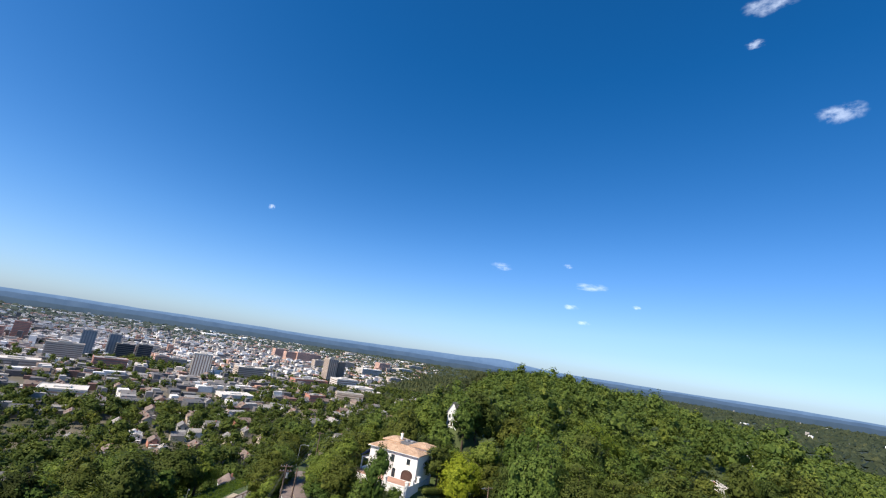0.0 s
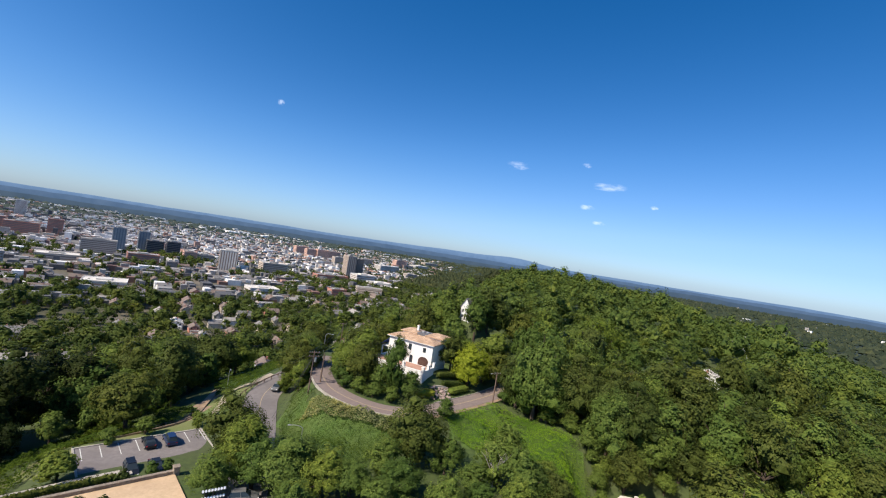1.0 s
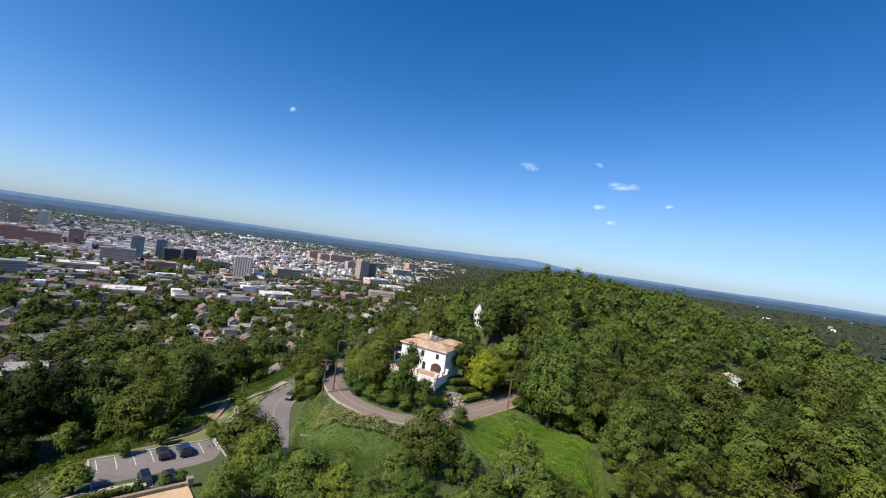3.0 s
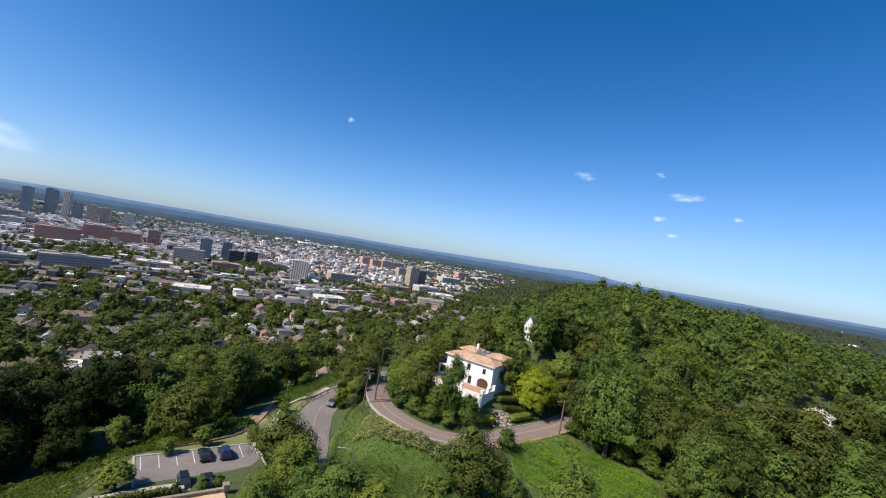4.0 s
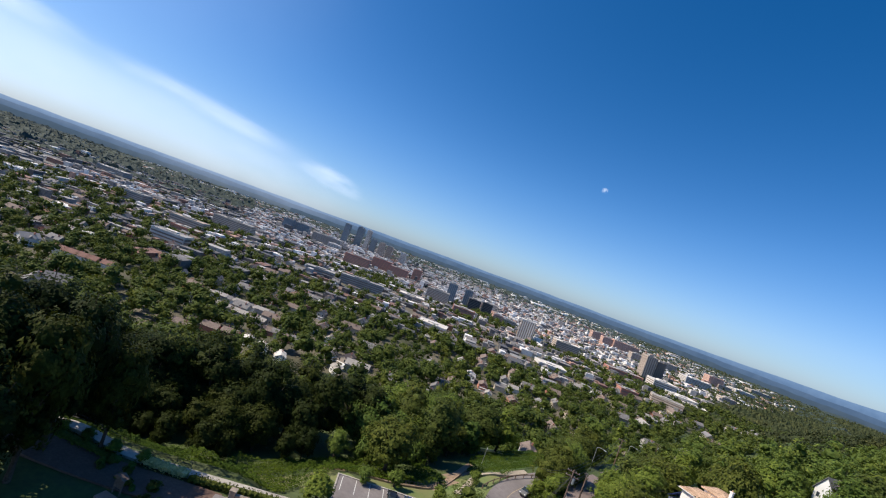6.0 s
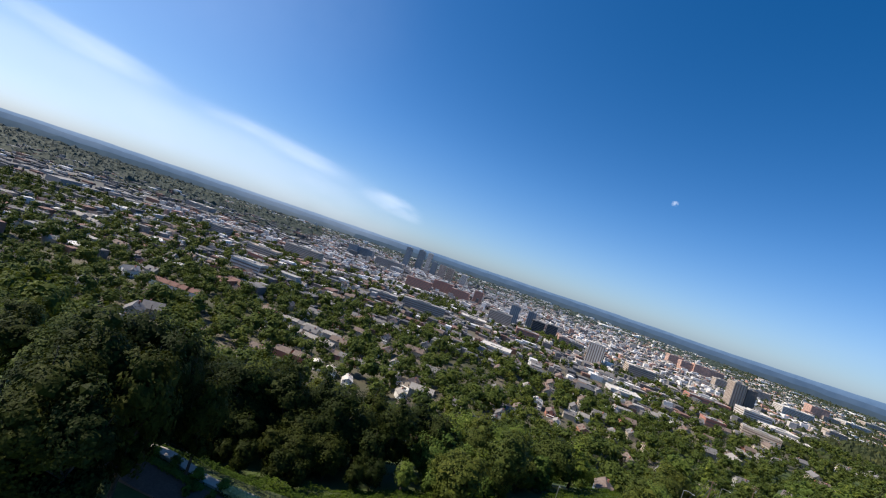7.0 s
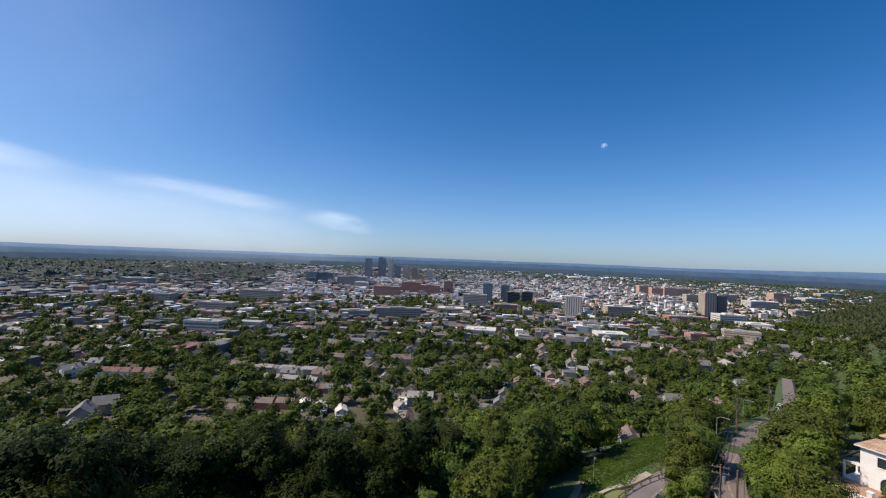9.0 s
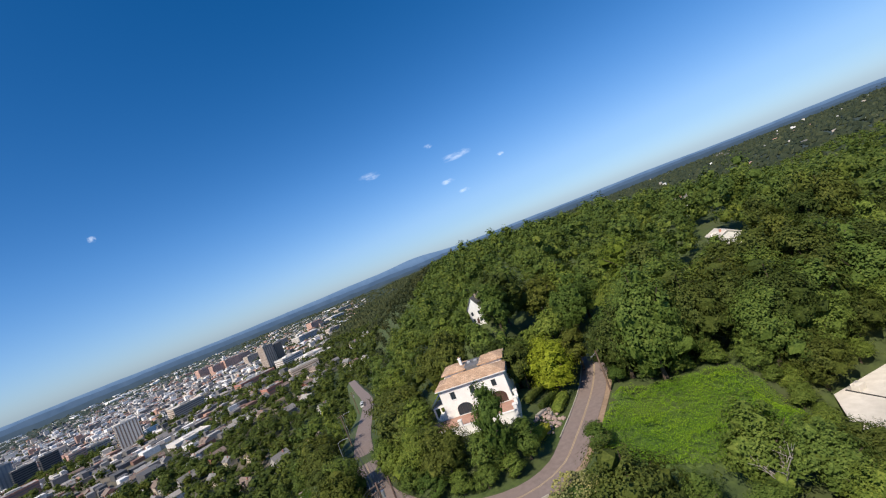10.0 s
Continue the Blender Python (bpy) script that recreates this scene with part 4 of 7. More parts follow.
def arch(x0, x1, z0, z1, n=8):
    """The outline of an arched opening, from its lower left corner round to its lower right one."""
    c, r = (x0 + x1) / 2, (x1 - x0) / 2
    rise = min(r * 0.7, z1 - z0 - 0.4)
    return [(x0, z0)] + [(c - r * math.cos(math.pi * k / n), z1 - rise + rise * math.sin(math.pi * k / n)) for k in range(n + 1)] + [(x1, z0)]


def wall_with_holes(name, length, height, holes, thick, mat):
    """A wall in the x-z plane with openings that go right through it."""
    bm = bmesh.new()
    def ring(pts):
        v = [bm.verts.new((x, 0, z)) for x, z in pts]
        return [bm.edges.new((v[i], v[(i + 1) % len(v)])) for i in range(len(v))]
    es = ring([(0, 0), (length, 0), (length, height), (0, height)])
    for h in holes:
        es += ring(h)
    bmesh.ops.triangle_fill(bm, use_beauty=True, use_dissolve=False, edges=es)
    for f in list(bm.faces):
        c = f.calc_center_median()
        if any(inside(h, np.array([c.x]), np.array([c.z]))[0] for h in holes):
            bm.faces.remove(f)
    bmesh.ops.recalc_face_normals(bm, faces=bm.faces)
    r = bmesh.ops.extrude_face_region(bm, geom=list(bm.faces))
    bmesh.ops.translate(bm, verts=[v for v in r["geom"] if isinstance(v, bmesh.types.BMVert)], vec=(0, thick, 0))
    bmesh.ops.recalc_face_normals(bm, faces=bm.faces)
    me = bpy.data.meshes.new(name)
    bm.to_mesh(me)
    bm.free()
    me.materials.append(mat)
    return me


def rect(x0, x1, z0, z1):
    return [(x0, z0), (x1, z0), (x1, z1), (x0, z1)]


WIN = [(2.2, 3.3, 3.7, 5.3), (6.6, 7.7, 3.6, 5.4), (11.4, 12.4, 3.8, 5.2)]
ARCHES = [(2.6, 6.0, 0.05, 2.5), (7.4, 8.5, 0.05, 2.3), (10.3, 13.6, 0.05, 2.6)]
part("wall", wall_with_holes("wall", W, H, [rect(*w) for w in WIN] + [arch(*a) for a in ARCHES], 0.35, M["stucco"]), white_house, "white stucco front with arches and tall windows")
for name, box in (("wall", (0, D - 0.35, 0, W, D, H)), ("wall", (0.003, 0.352, 0, 0.35, D - 0.352, H)), ("wall", (W - 0.35, 0.352, 0, W - 0.003, D - 0.352, H)), ("floor_slab", (0.36, 0.36, -0.6, W - 0.36, D - 0.36, 0.0))):
    part(name, Shape().box(*box).mesh(name, M["stucco"]), white_house)
part("foundation", Shape().box(-0.05, -0.05, -3.5, W + 0.05, D + 0.05, -0.62).mesh("foundation", M["stucco"]), white_house)


def hip_roof(x0, y0, x1, y1, z, rise, over, mat, thick=0.25):
    """A hipped roof with eaves; the ridge runs along the longer side."""
    x0, y0, x1, y1 = x0 - over, y0 - over, x1 + over, y1 + over
    h = min(x1 - x0, y1 - y0) / 2
    if x1 - x0 >= y1 - y0:
        a, b = (x0 + h, (y0 + y1) / 2), (x1 - h, (y0 + y1) / 2)
    else:
        a, b = ((x0 + x1) / 2, y0 + h), ((x0 + x1) / 2, y1 - h)
    pts = [(x0, y0, z), (x1, y0, z), (x1, y1, z), (x0, y1, z), (*a, z + rise), (*b, z + rise)]
    low = [(x, y, q - thick) for x, y, q in pts[:4]]
    f = [(0, 1, 5, 4), (1, 2, 5), (2, 3, 4, 5), (3, 0, 4)] if x1 - x0 >= y1 - y0 else [(0, 1, 4), (1, 2, 5, 4), (2, 3, 5), (3, 0, 4, 5)]
    f += [(6, 7, 1, 0), (7, 8, 2, 1), (8, 9, 3, 2), (9, 6, 0, 3), (9, 8, 7, 6)]
    return Shape().hull(pts + low, f).mesh("roof", mat)


roof = part("roof", hip_roof(0, 0, W, D * 0.62, H + 0.26, 1.1, 0.55, M["terracotta"]), white_house, "tan terracotta barrel-tile roof")
for x0, x1 in ((0.5, 5.5), (9.1, W - 0.2)):
    part("rear_wall", Shape().box(x0 + 0.2, D + 0.003, -3.0, x1 - 0.2, D + 2.4, H + 0.95).mesh("rear_wall", M["stucco"]), white_house)
    part("upper_wall", Shape().box(x0 + 0.2, D * 0.62 + 0.6, H + 0.3, x1 - 0.2, D, H + 0.95).mesh("upper_wall", M["stucco"]), white_house)
    part("rear_roof", hip_roof(x0, D * 0.62 + 0.5, x1, D + 2.6, H + 1.2, 0.9, 0.4, M["terracotta"]), white_house, "tan terracotta roof of the rear wing")
part("roof_deck", Shape().box(5.35, D * 0.62 + 0.5, H - 0.05, 9.25, D + 2.2, H + 1.3).mesh("roof_deck", M["slate"]), white_house, "flat dark roof deck between the wings")
for k in range(2):
    part("condenser", Shape().box(6.2 + k * 1.6, 8.2, H + 1.303, 7.0 + k * 1.6, 9.0, H + 1.75, 0.06).mesh("condenser", M["galvanised"]), white_house, "grey air-conditioning unit")
ridge = Shape()
for k in range(24):
    x = 3.3 + k * (W - 6.6) / 23
    ridge.tube((x - 0.17, D * 0.31, H + 1.38), (x + 0.17, D * 0.31, H + 1.38), 0.13, 0.15, 6)
part("ridge_tiles", ridge.mesh("ridge_tiles", M["terracotta"]), roof)
chimney = part("chimney", Shape().box(4.5, D - 0.9, H, 5.1, D - 0.3, H + 2.9, 0.04).box(4.42, D - 0.98, H + 2.9, 5.18, D - 0.22, H + 3.1, 0.04).mesh("chimney", M["stucco"]), white_house, "white stuccoed chimney")
part("chimney_pot", Shape().tube((4.8, D - 0.6, H + 3.1), (4.8, D - 0.6, H + 3.45), 0.16, 0.13).mesh("chimney_pot", M["terracotta"]), chimney)
gutter = Shape().box(-0.6, -0.68, H - 0.02, W + 0.6, -0.56, H + 0.12)
part("gutter", gutter.mesh("gutter", M["white"]), white_house)
for x0, x1, z0, z1 in WIN:
    win = part("window", Shape().box(x0, 0.12, z0, x1, 0.2, z0 + 0.08).box(x0, 0.12, z1 - 0.08, x1, 0.2, z1).box(x0, 0.12, z0 + 0.08, x0 + 0.08, 0.2, z1 - 0.08).box(x1 - 0.08, 0.12, z0 + 0.08, x1, 0.2, z1 - 0.08).box((x0 + x1) / 2 - 0.04, 0.12, z0 + 0.08, (x0 + x1) / 2 + 0.04, 0.2, z1 - 0.08).mesh("window", M["dark"]), white_house, "tall dark-framed window")
    part("pane", Shape().box(x0 + 0.08, 0.15, z0 + 0.08, x1 - 0.08, 0.17, z1 - 0.08).mesh("pane", M["pane"]), win)
    part("sill", Shape().box(x0 - 0.1, -0.12, z0 - 0.12, x1 + 0.1, 0.05, z0 - 0.003, 0.02).mesh("sill", M["stucco"]), win)
for k, (x0, x1, z0, z1) in enumerate(ARCHES):
    pts = arch(x0 + 0.01, x1 - 0.01, z0, z1 - 0.01)
    s = Shape().prism(pts[::-1], 0.2, 0.28)
    door = part("garage_door" if k == 2 else "arched_door", s.mesh("door", M["garage"] if k == 2 else M["pane"]), white_house, "dark brown arched garage door" if k == 2 else "dark glazed arched opening")
    if k == 2:
        for j in range(1, 4):
            part("door_panel", Shape().box(x0 + 0.25, 0.17, 0.1 + 0.55 * (j - 1), x1 - 0.25, 0.199, 0.5 + 0.55 * (j - 1), 0.01).mesh("door_panel", M["garage"]), door)
    else:
        for j in range(1, 3):
            x = x0 + (x1 - x0) * j / 3
            part("mullion", Shape().box(x - 0.04, 0.15, z0, x + 0.04, 0.199, z1 - 0.75).mesh("mullion", M["dark"]), door)
# western porch with a blue awning
part("porch", Shape().box(-2.6, 0.6, -0.4, -0.05, 5.0, 0.0).box(-2.6, 0.6, 0.0, -2.3, 0.9, 2.6).box(-2.6, 4.7, 0.0, -2.3, 5.0, 2.6).box(-2.6, 0.6, 2.6, -0.05, 5.0, 2.85).mesh("porch", M["stucco"]), white_house, "white side porch")
part("awning", Shape().hull([(-2.9, 0.3, 3.1), (-0.05, 0.3, 5.6), (-0.05, 5.2, 5.6), (-2.9, 5.2, 3.1), (-2.9, 0.3, 3.0), (-0.05, 0.3, 5.5), (-0.05, 5.2, 5.5), (-2.9, 5.2, 3.0)],
     [(0, 1, 2, 3), (7, 6, 5, 4), (0, 4, 5, 1), (1, 5, 6, 2), (2, 6, 7, 3), (3, 7, 4, 0)]).mesh("awning", M["blue_cloth"]), white_house, "dark blue canvas awning")

# forecourt, retaining wall and garden
fore = thing("forecourt", "brick-paved forecourt before the garage held by a white wall", "forecourt", (HX, HY, HZ), HT, kind="structure")
fore.scale = (HS, HS, HS)
part("paving", Shape().box(-3.0, -6.0, -0.5, W + 0.6, -0.06, -0.02).mesh("paving", M["brick_pave"]), fore)
wallp = Shape().box(-3.4, -6.45, -3.6, W + 1.0, -6.02, 0.35)
part("retaining_wall", wallp.mesh("retaining_wall", M["stucco"]), fore, "white stuccoed retaining wall")
part("retaining_wall", Shape().box(W + 0.62, -6.0, -3.6, W + 1.0, 0.6, 0.45).mesh("retaining_wall", M["stucco"]), fore, "white stuccoed retaining wall")
part("coping", Shape().box(-3.5, -6.55, 0.353, W + 1.1, -5.95, 0.5, 0.03).mesh("coping", M["stucco"]), fore)
for x, y in ((W + 0.8, -6.2), (W + 0.8, -3.0), (W + 0.8, 0.5), (9.2, -6.2), (4.0, -6.2), (-3.2, -6.2)):
    part("pillar", Shape().box(x - 0.35, y - 0.35, 0.3, x + 0.35, y + 0.35, 1.5, 0.03).box(x - 0.45, y - 0.45, 1.5, x + 0.45, y + 0.45, 1.68, 0.03).mesh("pillar", M["stucco"]), fore, "white stuccoed pillar")
hedge([(7.4, 111.6), (10.0, 113.6), (12.8, 115.8)], 0.8, 1.5, "clipped dark green hedge on the garden terrace")
hedge([(8.8, 110.0), (11.4, 111.9), (14.2, 114.0)], 0.75, 1.3, "clipped dark green hedge on the garden terrace", None, 8)
hedge([(11.0, 108.8), (12.6, 110.4), (14.6, 112.4)], 1.3, 1.6, "clipped green hedge along the road", M["leaf"])
hedge([(3.2, 102.6), (4.2, 103.6), (5.4, 104.2)], 1.5, 1.8, "rounded light green hedge below the retaining wall", M["leaf_gold"])
hedge([(-12.0, 122.5), (-11.0, 127.0), (-9.6, 131.0)], 0.8, 2.6, "tall clipped green hedge beside the house", M["leaf"])
for k, at in enumerate((((6.6, 108.2), (9.4, 110.0)), ((9.0, 108.4), (12.0, 110.8)))):
    band("pavement_garden_path", [(x, y, G(x, y)) for x, y in at], 0.35, -0.35, 0.25, M["concrete"], "pale gravel strip between the garden hedges", "path", 0.5)
rocks = np.random.default_rng(9)
for k in range(44):
    x, y = 8.0 + rocks.uniform(-2.6, 2.6), 106.8 + rocks.uniform(-2.4, 2.2)
    y += 0.6 * (x - 8.0)
    size = rocks.uniform(0.45, 1.15)
    s = Shape().hull([tuple(v * np.array([0.6, 0.45, 0.34]) * size * rocks.uniform(0.8, 1.2)) for v in ICO_V], ICO_F)
    ob = new("garden_rock", s.mesh("garden_rock", M["rock"]))
    ob.matrix_world = pose(x, y, G(x, y) + 0.1, 0, 0, rocks.uniform(0, 360))
    tagged(ob, "weathered pinkish grey rock in the garden bank", "rock", "rocks of the garden bank")


# ---- houses with gables ----
def gable_house(label, wall_mat, roof_mat, w, d, h, rise, name="house", group="", cross=True, chimneys=1):
    """A house with its gables at -y and +y: walls, roof slopes with eaves, a cross gable, windows, door and chimney."""
    t = thing(name, label, "house", (0, 0, 0), 0, group)
    s = Shape().prism([(-w / 2, -2.0), (w / 2, -2.0), (w / 2, h), (0, h + rise), (-w / 2, h)], 0, d)
    wall = part("wall", s.mesh("wall", wall_mat), t)
    o = 0.5
    k = rise / (w / 2)
    prof = [(-w / 2 - o, h - o * k + 0.02), (0, h + rise + 0.02), (w / 2 + o, h - o * k + 0.02), (w / 2 + o, h - o * k + 0.3), (0, h + rise + 0.32), (-w / 2 - o, h - o * k + 0.3)]
    part("roof", Shape().prism(prof, -o, d + o).mesh("roof", roof_mat), t)
    if cross:
        c = d * 0.45
        q = w * 0.26
        part("cross_gable", Shape().hull([(0, c - q, h - 0.3), (w / 2 + 0.8, c - q, h - 0.3), (w / 2 + 0.8, c + q, h - 0.3), (0, c + q, h - 0.3), (w / 2 + 0.8, c, h + q * 0.9), (0, c, h + q * 0.9)],
             [(1, 2, 4), (0, 1, 4, 5), (2, 3, 5, 4), (3, 0, 5), (3, 2, 1, 0)]).mesh("cross_gable", roof_mat), t)
        part("gable_wall", Shape().hull([(w / 2 + 0.803, c - q + 0.25, h - 0.25), (w / 2 + 0.803, c + q - 0.25, h - 0.25), (w / 2 + 0.803, c, h + q * 0.9 - 0.3), (w / 2 + 0.9, c - q + 0.25, h - 0.25), (w / 2 + 0.9, c + q - 0.25, h - 0.25), (w / 2 + 0.9, c, h + q * 0.9 - 0.3)],
             [(0, 2, 1), (3, 4, 5), (0, 1, 4, 3), (1, 2, 5, 4), (2, 0, 3, 5)]).mesh("gable_wall", wall_mat), t)
    floors = max(1, int(h // 2.7))
    def opening(x, y, z, ww, hh, face, nm="window"):
        a = 0.06
        if face in "-+":
            y0 = -a if face == "-" else d
            win = Shape().box(x - ww / 2, y0, z, x + ww / 2, y0 + a, z + hh)
            fr = Shape().box(x - ww / 2 - 0.12, y0 - 0.02 if face == "-" else y0 + 0.003, z - 0.14, x + ww / 2 + 0.12, y0 + a - 0.01 if face == "-" else y0 + a + 0.02, z - 0.005)
        else:
            x0 = -w / 2 - a if face == "l" else w / 2
            win = Shape().box(x0, y - ww / 2, z, x0 + a, y + ww / 2, z + hh)
            fr = Shape().box(x0 - 0.02 if face == "l" else x0 + 0.003, y - ww / 2 - 0.12, z - 0.14, x0 + a - 0.01 if face == "l" else x0 + a + 0.02, y + ww / 2 + 0.12, z - 0.005)
        ob = part(nm, win.mesh(nm, M["pane"] if nm == "window" else M["garage"]), t)
        if nm == "window":
            part("sill", fr.mesh("sill", M["white"]), ob)
    for f in range(floors):
        z = 0.9 + f * 2.8
        for x in (-w * 0.26, w * 0.26):
            opening(x, 0, z, 1.0, 1.5, "-")
            opening(x, 0, z, 1.0, 1.5, "+")
        for u in (0.2, 0.5, 0.8):
            opening(0, d * u, z, 1.0, 1.5, "l")
            opening(0, d * u, z, 1.0, 1.5, "r")
    opening(0, 0, 0.05, 1.0, 2.05, "-", "door")
    for c in range(chimneys):
        y = d * (0.3 + 0.4 * c)
        part("chimney", Shape().box(w * 0.12, y, h, w * 0.12 + 0.8, y + 0.6, h + rise + 0.9, 0.03).mesh("chimney", M["stone"]), t)
    return t


upper_house = gable_house("white house with a steep grey slate roof among the trees", M["white"], M["slate"], 6.4, 9.5, 6.4, 4.4, "gabled_house", chimneys=2)
upper_house.matrix_basis = pose(15.6, 150.9, -23.0, 0, 0, -44)
upper_house.scale = (0.66, 0.66, 0.7)

# ---- car park, terrace and poles ----
LOT_Z = -43.4
lot = thing("car_park", "grey asphalt car park with white stall lines", "car park", (-42.6, 75.8, LOT_Z), 42, kind="structure")
part("paving", Shape().box(-10.0, -7.2, -0.6, 9.6, 7.2, 0.10).mesh("paving", M["asphalt"]), lot)
part("kerb", Shape().box(-10.3, 7.203, -0.4, 9.9, 7.5, 0.25, 0.02).mesh("kerb", M["concrete"]), lot)
part("kerb", Shape().box(9.603, -5.0, -0.4, 9.9, 7.2, 0.25, 0.02).mesh("kerb", M["concrete"]), lot)
part("kerb", Shape().box(-10.3, -7.2, -0.4, -10.003, 7.2, 0.25, 0.02).mesh("kerb", M["concrete"]), lot)
stall = Shape().box(-0.06, 0, 0, 0.06, 4.6, 0.012).mesh("stall_line", M["line"])
for k in range(8):
    part("stall_line", stall, lot, at=(-9.2 + k * 2.65, 2.5, 0.102))
    if k < 6:
        part("stall_line", stall, lot, at=(-9.2 + k * 2.65, -7.1, 0.102))


def car(name, label, paint_mat, x, y, z, turn, kind="saloon", group="parked cars"):
    """A car facing +x: body with bonnet and boot, cabin with panes, four wheels with rims, lamps, mirrors."""
    t = thing(name, label, "car", (x, y, z), turn, group)
    tall = {"saloon": 1.42, "suv": 1.72, "van": 1.95}[kind]
    waist = {"saloon": 0.88, "suv": 1.05, "van": 1.05}[kind]
    def loft(secs, ys):
        pts, faces = [], []
        for (x0, z0), yy in zip(secs, ys):
            pts += [(x0, -yy, z0), (x0, yy, z0)]
        n = len(secs)
        for i in range(n):
            j = (i + 1) % n
            faces.append((2 * i, 2 * j, 2 * j + 1, 2 * i + 1))
        faces += [tuple(2 * i for i in range(n))[::-1], tuple(2 * i + 1 for i in range(n))]
        return Shape().hull(pts, faces)
    nose = 2.25
    low = [(-nose, 0.35), (-nose + 0.1, 0.24), (nose - 0.1, 0.24), (nose, 0.36), (nose - 0.02, 0.62), (nose - 0.25, 0.76), (1.0, waist), (-nose + 0.5, waist + 0.02), (-nose + 0.05, waist - 0.08)]
    body = loft(low, [0.84, 0.82, 0.82, 0.84, 0.88, 0.86, 0.88, 0.88, 0.86])
    part("body", body.mesh("body", paint_mat), t)
    back = -1.75 if kind == "saloon" else -2.1
    cab = [(back, waist - 0.01), (1.05, waist - 0.01), (0.25, tall - 0.06), (-0.1, tall), (-1.0 if kind == "saloon" else -1.8, tall - 0.02), (back + 0.2, tall - 0.22)]
    part("cabin_glass", loft(cab, [0.82, 0.82, 0.62, 0.60, 0.60, 0.64]).mesh("cabin_glass", M["pane"]), t, "dark tinted glass")
    rx0, rx1 = (-1.05 if kind == "saloon" else -1.85), 0.28
    part("roof_panel", Shape().box(rx0, -0.61, tall - 0.03, rx1, 0.61, tall + 0.03, 0.02).mesh("roof_panel", paint_mat), t)
    for s in (-1, 1):
        for wx in (-1.38, 1.42):
            tyre = part("wheel", Shape().tube((wx, s * 0.68, 0.33), (wx, s * 0.90, 0.33), 0.33, 0.33, 14).mesh("tyre", M["tyre"]), t, "black tyre")
            part("rim", Shape().tube((wx, s * 0.895, 0.33), (wx, s * 0.915, 0.33), 0.21, 0.20, 10).mesh("rim", M["rim"]), tyre)
        part("headlight", Shape().box(nose - 0.2, s * 0.62 - 0.15, 0.58, nose - 0.005, s * 0.62 + 0.15, 0.70, 0.02).mesh("headlight", M["lamp_glass"]), t)
        part("tail_light", Shape().box(-nose - 0.01, s * 0.66 - 0.14, 0.68, -nose + 0.12, s * 0.66 + 0.14, 0.82, 0.02).mesh("tail_light", M["red_lens"]), t)
        part("wing_mirror", Shape().box(0.72, s * 0.96 - 0.09, waist, 0.86, s * 0.96 + 0.09, waist + 0.13, 0.02).mesh("wing_mirror", paint_mat), t)
        part("pillar", Shape().tube((-0.35, s * 0.83, waist), (-0.45, s * 0.615, tall - 0.02), 0.05, 0.05, 6).mesh("pillar", paint_mat), t)
    part("bumper", Shape().box(nose - 0.06, -0.8, 0.3, nose + 0.04, 0.8, 0.48, 0.03).mesh("bumper", M["dark"]), t)
    return t


top = LOT_Z + 0.1
car("parked_car", "black saloon car parked in the car park", M["car_black"], -45.2, 79.2, top, 132)
car("parked_car", "dark blue hatchback parked in the car park", M["car_blue"], -42.6, 81.2, top, 132, "suv")
car("parked_car", "black sport utility car parked in the car park", M["car_black"], -42.3, 70.2, top, -48, "suv")
car("parked_car", "dark saloon car parked beside a shrub", M["car_black"], -39.5, 72.2, top, -48)
car("car", "dark grey car on the bend of the park road", M["car_grey"], -33.9, 112.5, G(-33.9, 112.5) + 0.14, -88, "saloon", "")
car("parked_car", "white car by the kerb of the downhill road", M["car_white"], -24.4, 258, G(-24.4, 258) + 0.14, 88, "saloon", "cars on the downhill road")
car("parked_car", "white van by the kerb of the downhill road", M["car_white"], -24.6, 250, G(-24.6, 250) + 0.14, 88, "suv", "cars on the downhill road")
car("parked_car", "silver-grey sport utility car near the terrace", M["car_grey"], -22.4, 66.0, G(-22.4, 66) + 0.05, 20, "suv", "")

# terrace with its low stone wall
ter = thing("terrace", "tan paved terrace behind a low stone wall", "terrace", (-44.8, 61.7, -42.4), 41.8, kind="structure")
part("paving", Shape().box(-12.7, -9.0, -0.6, 12.7, -0.35, 0.10).mesh("paving", M["tan"]), ter, "tan sandy paving")
part("pavement_edge", Shape().box(-15.2, -6.5, -0.6, -12.703, -0.35, 0.08).mesh("pavement_edge", M["asphalt"]), ter, "grey asphalt walk")
band("pavement_park_walk", [(x, y, G(x, y)) for x, y in ((-53.8, 50.2), (-58, 46.6), (-64, 41.2), (-71, 35.6), (-79, 29.9), (-88, 23.5))], 2.7, -2.7, 0.16, M["mulch"], "brown mulched walk in the shade of tall trees", "walk", 0.6)
band("pavement_bark_path", [(x, y, G(x, y)) for x, y in ((-46.5, 47.2), (-50, 45.4), (-53.4, 43.6), (-56, 40.8), (-61, 38.4))], 0.8, -0.8, 0.1, M["brick_pave"], "reddish bark path through the planting bed", "path", 0.4)
stone_wall = thing("stone_wall", "low rubble stone wall with a flat coping along the terrace", "wall", (-44.8, 61.7, -42.4), 41.8)
rng = np.random.default_rng(5)
u = -12.7
blocks = [Shape().hull([tuple(v) for v in np.array([(0, 0, 0), (1, 0, 0), (1, 1, 0), (0, 1, 0), (0, 0, 1), (1, 0, 1), (1, 1, 1), (0, 1, 1)]) + rng.uniform(-0.06, 0.06, (8, 3))],
          [(3, 2, 1, 0), (4, 5, 6, 7), (0, 1, 5, 4), (1, 2, 6, 5), (2, 3, 7, 6), (3, 0, 4, 7)]).mesh("stone", M["stone"]) for _ in range(4)]
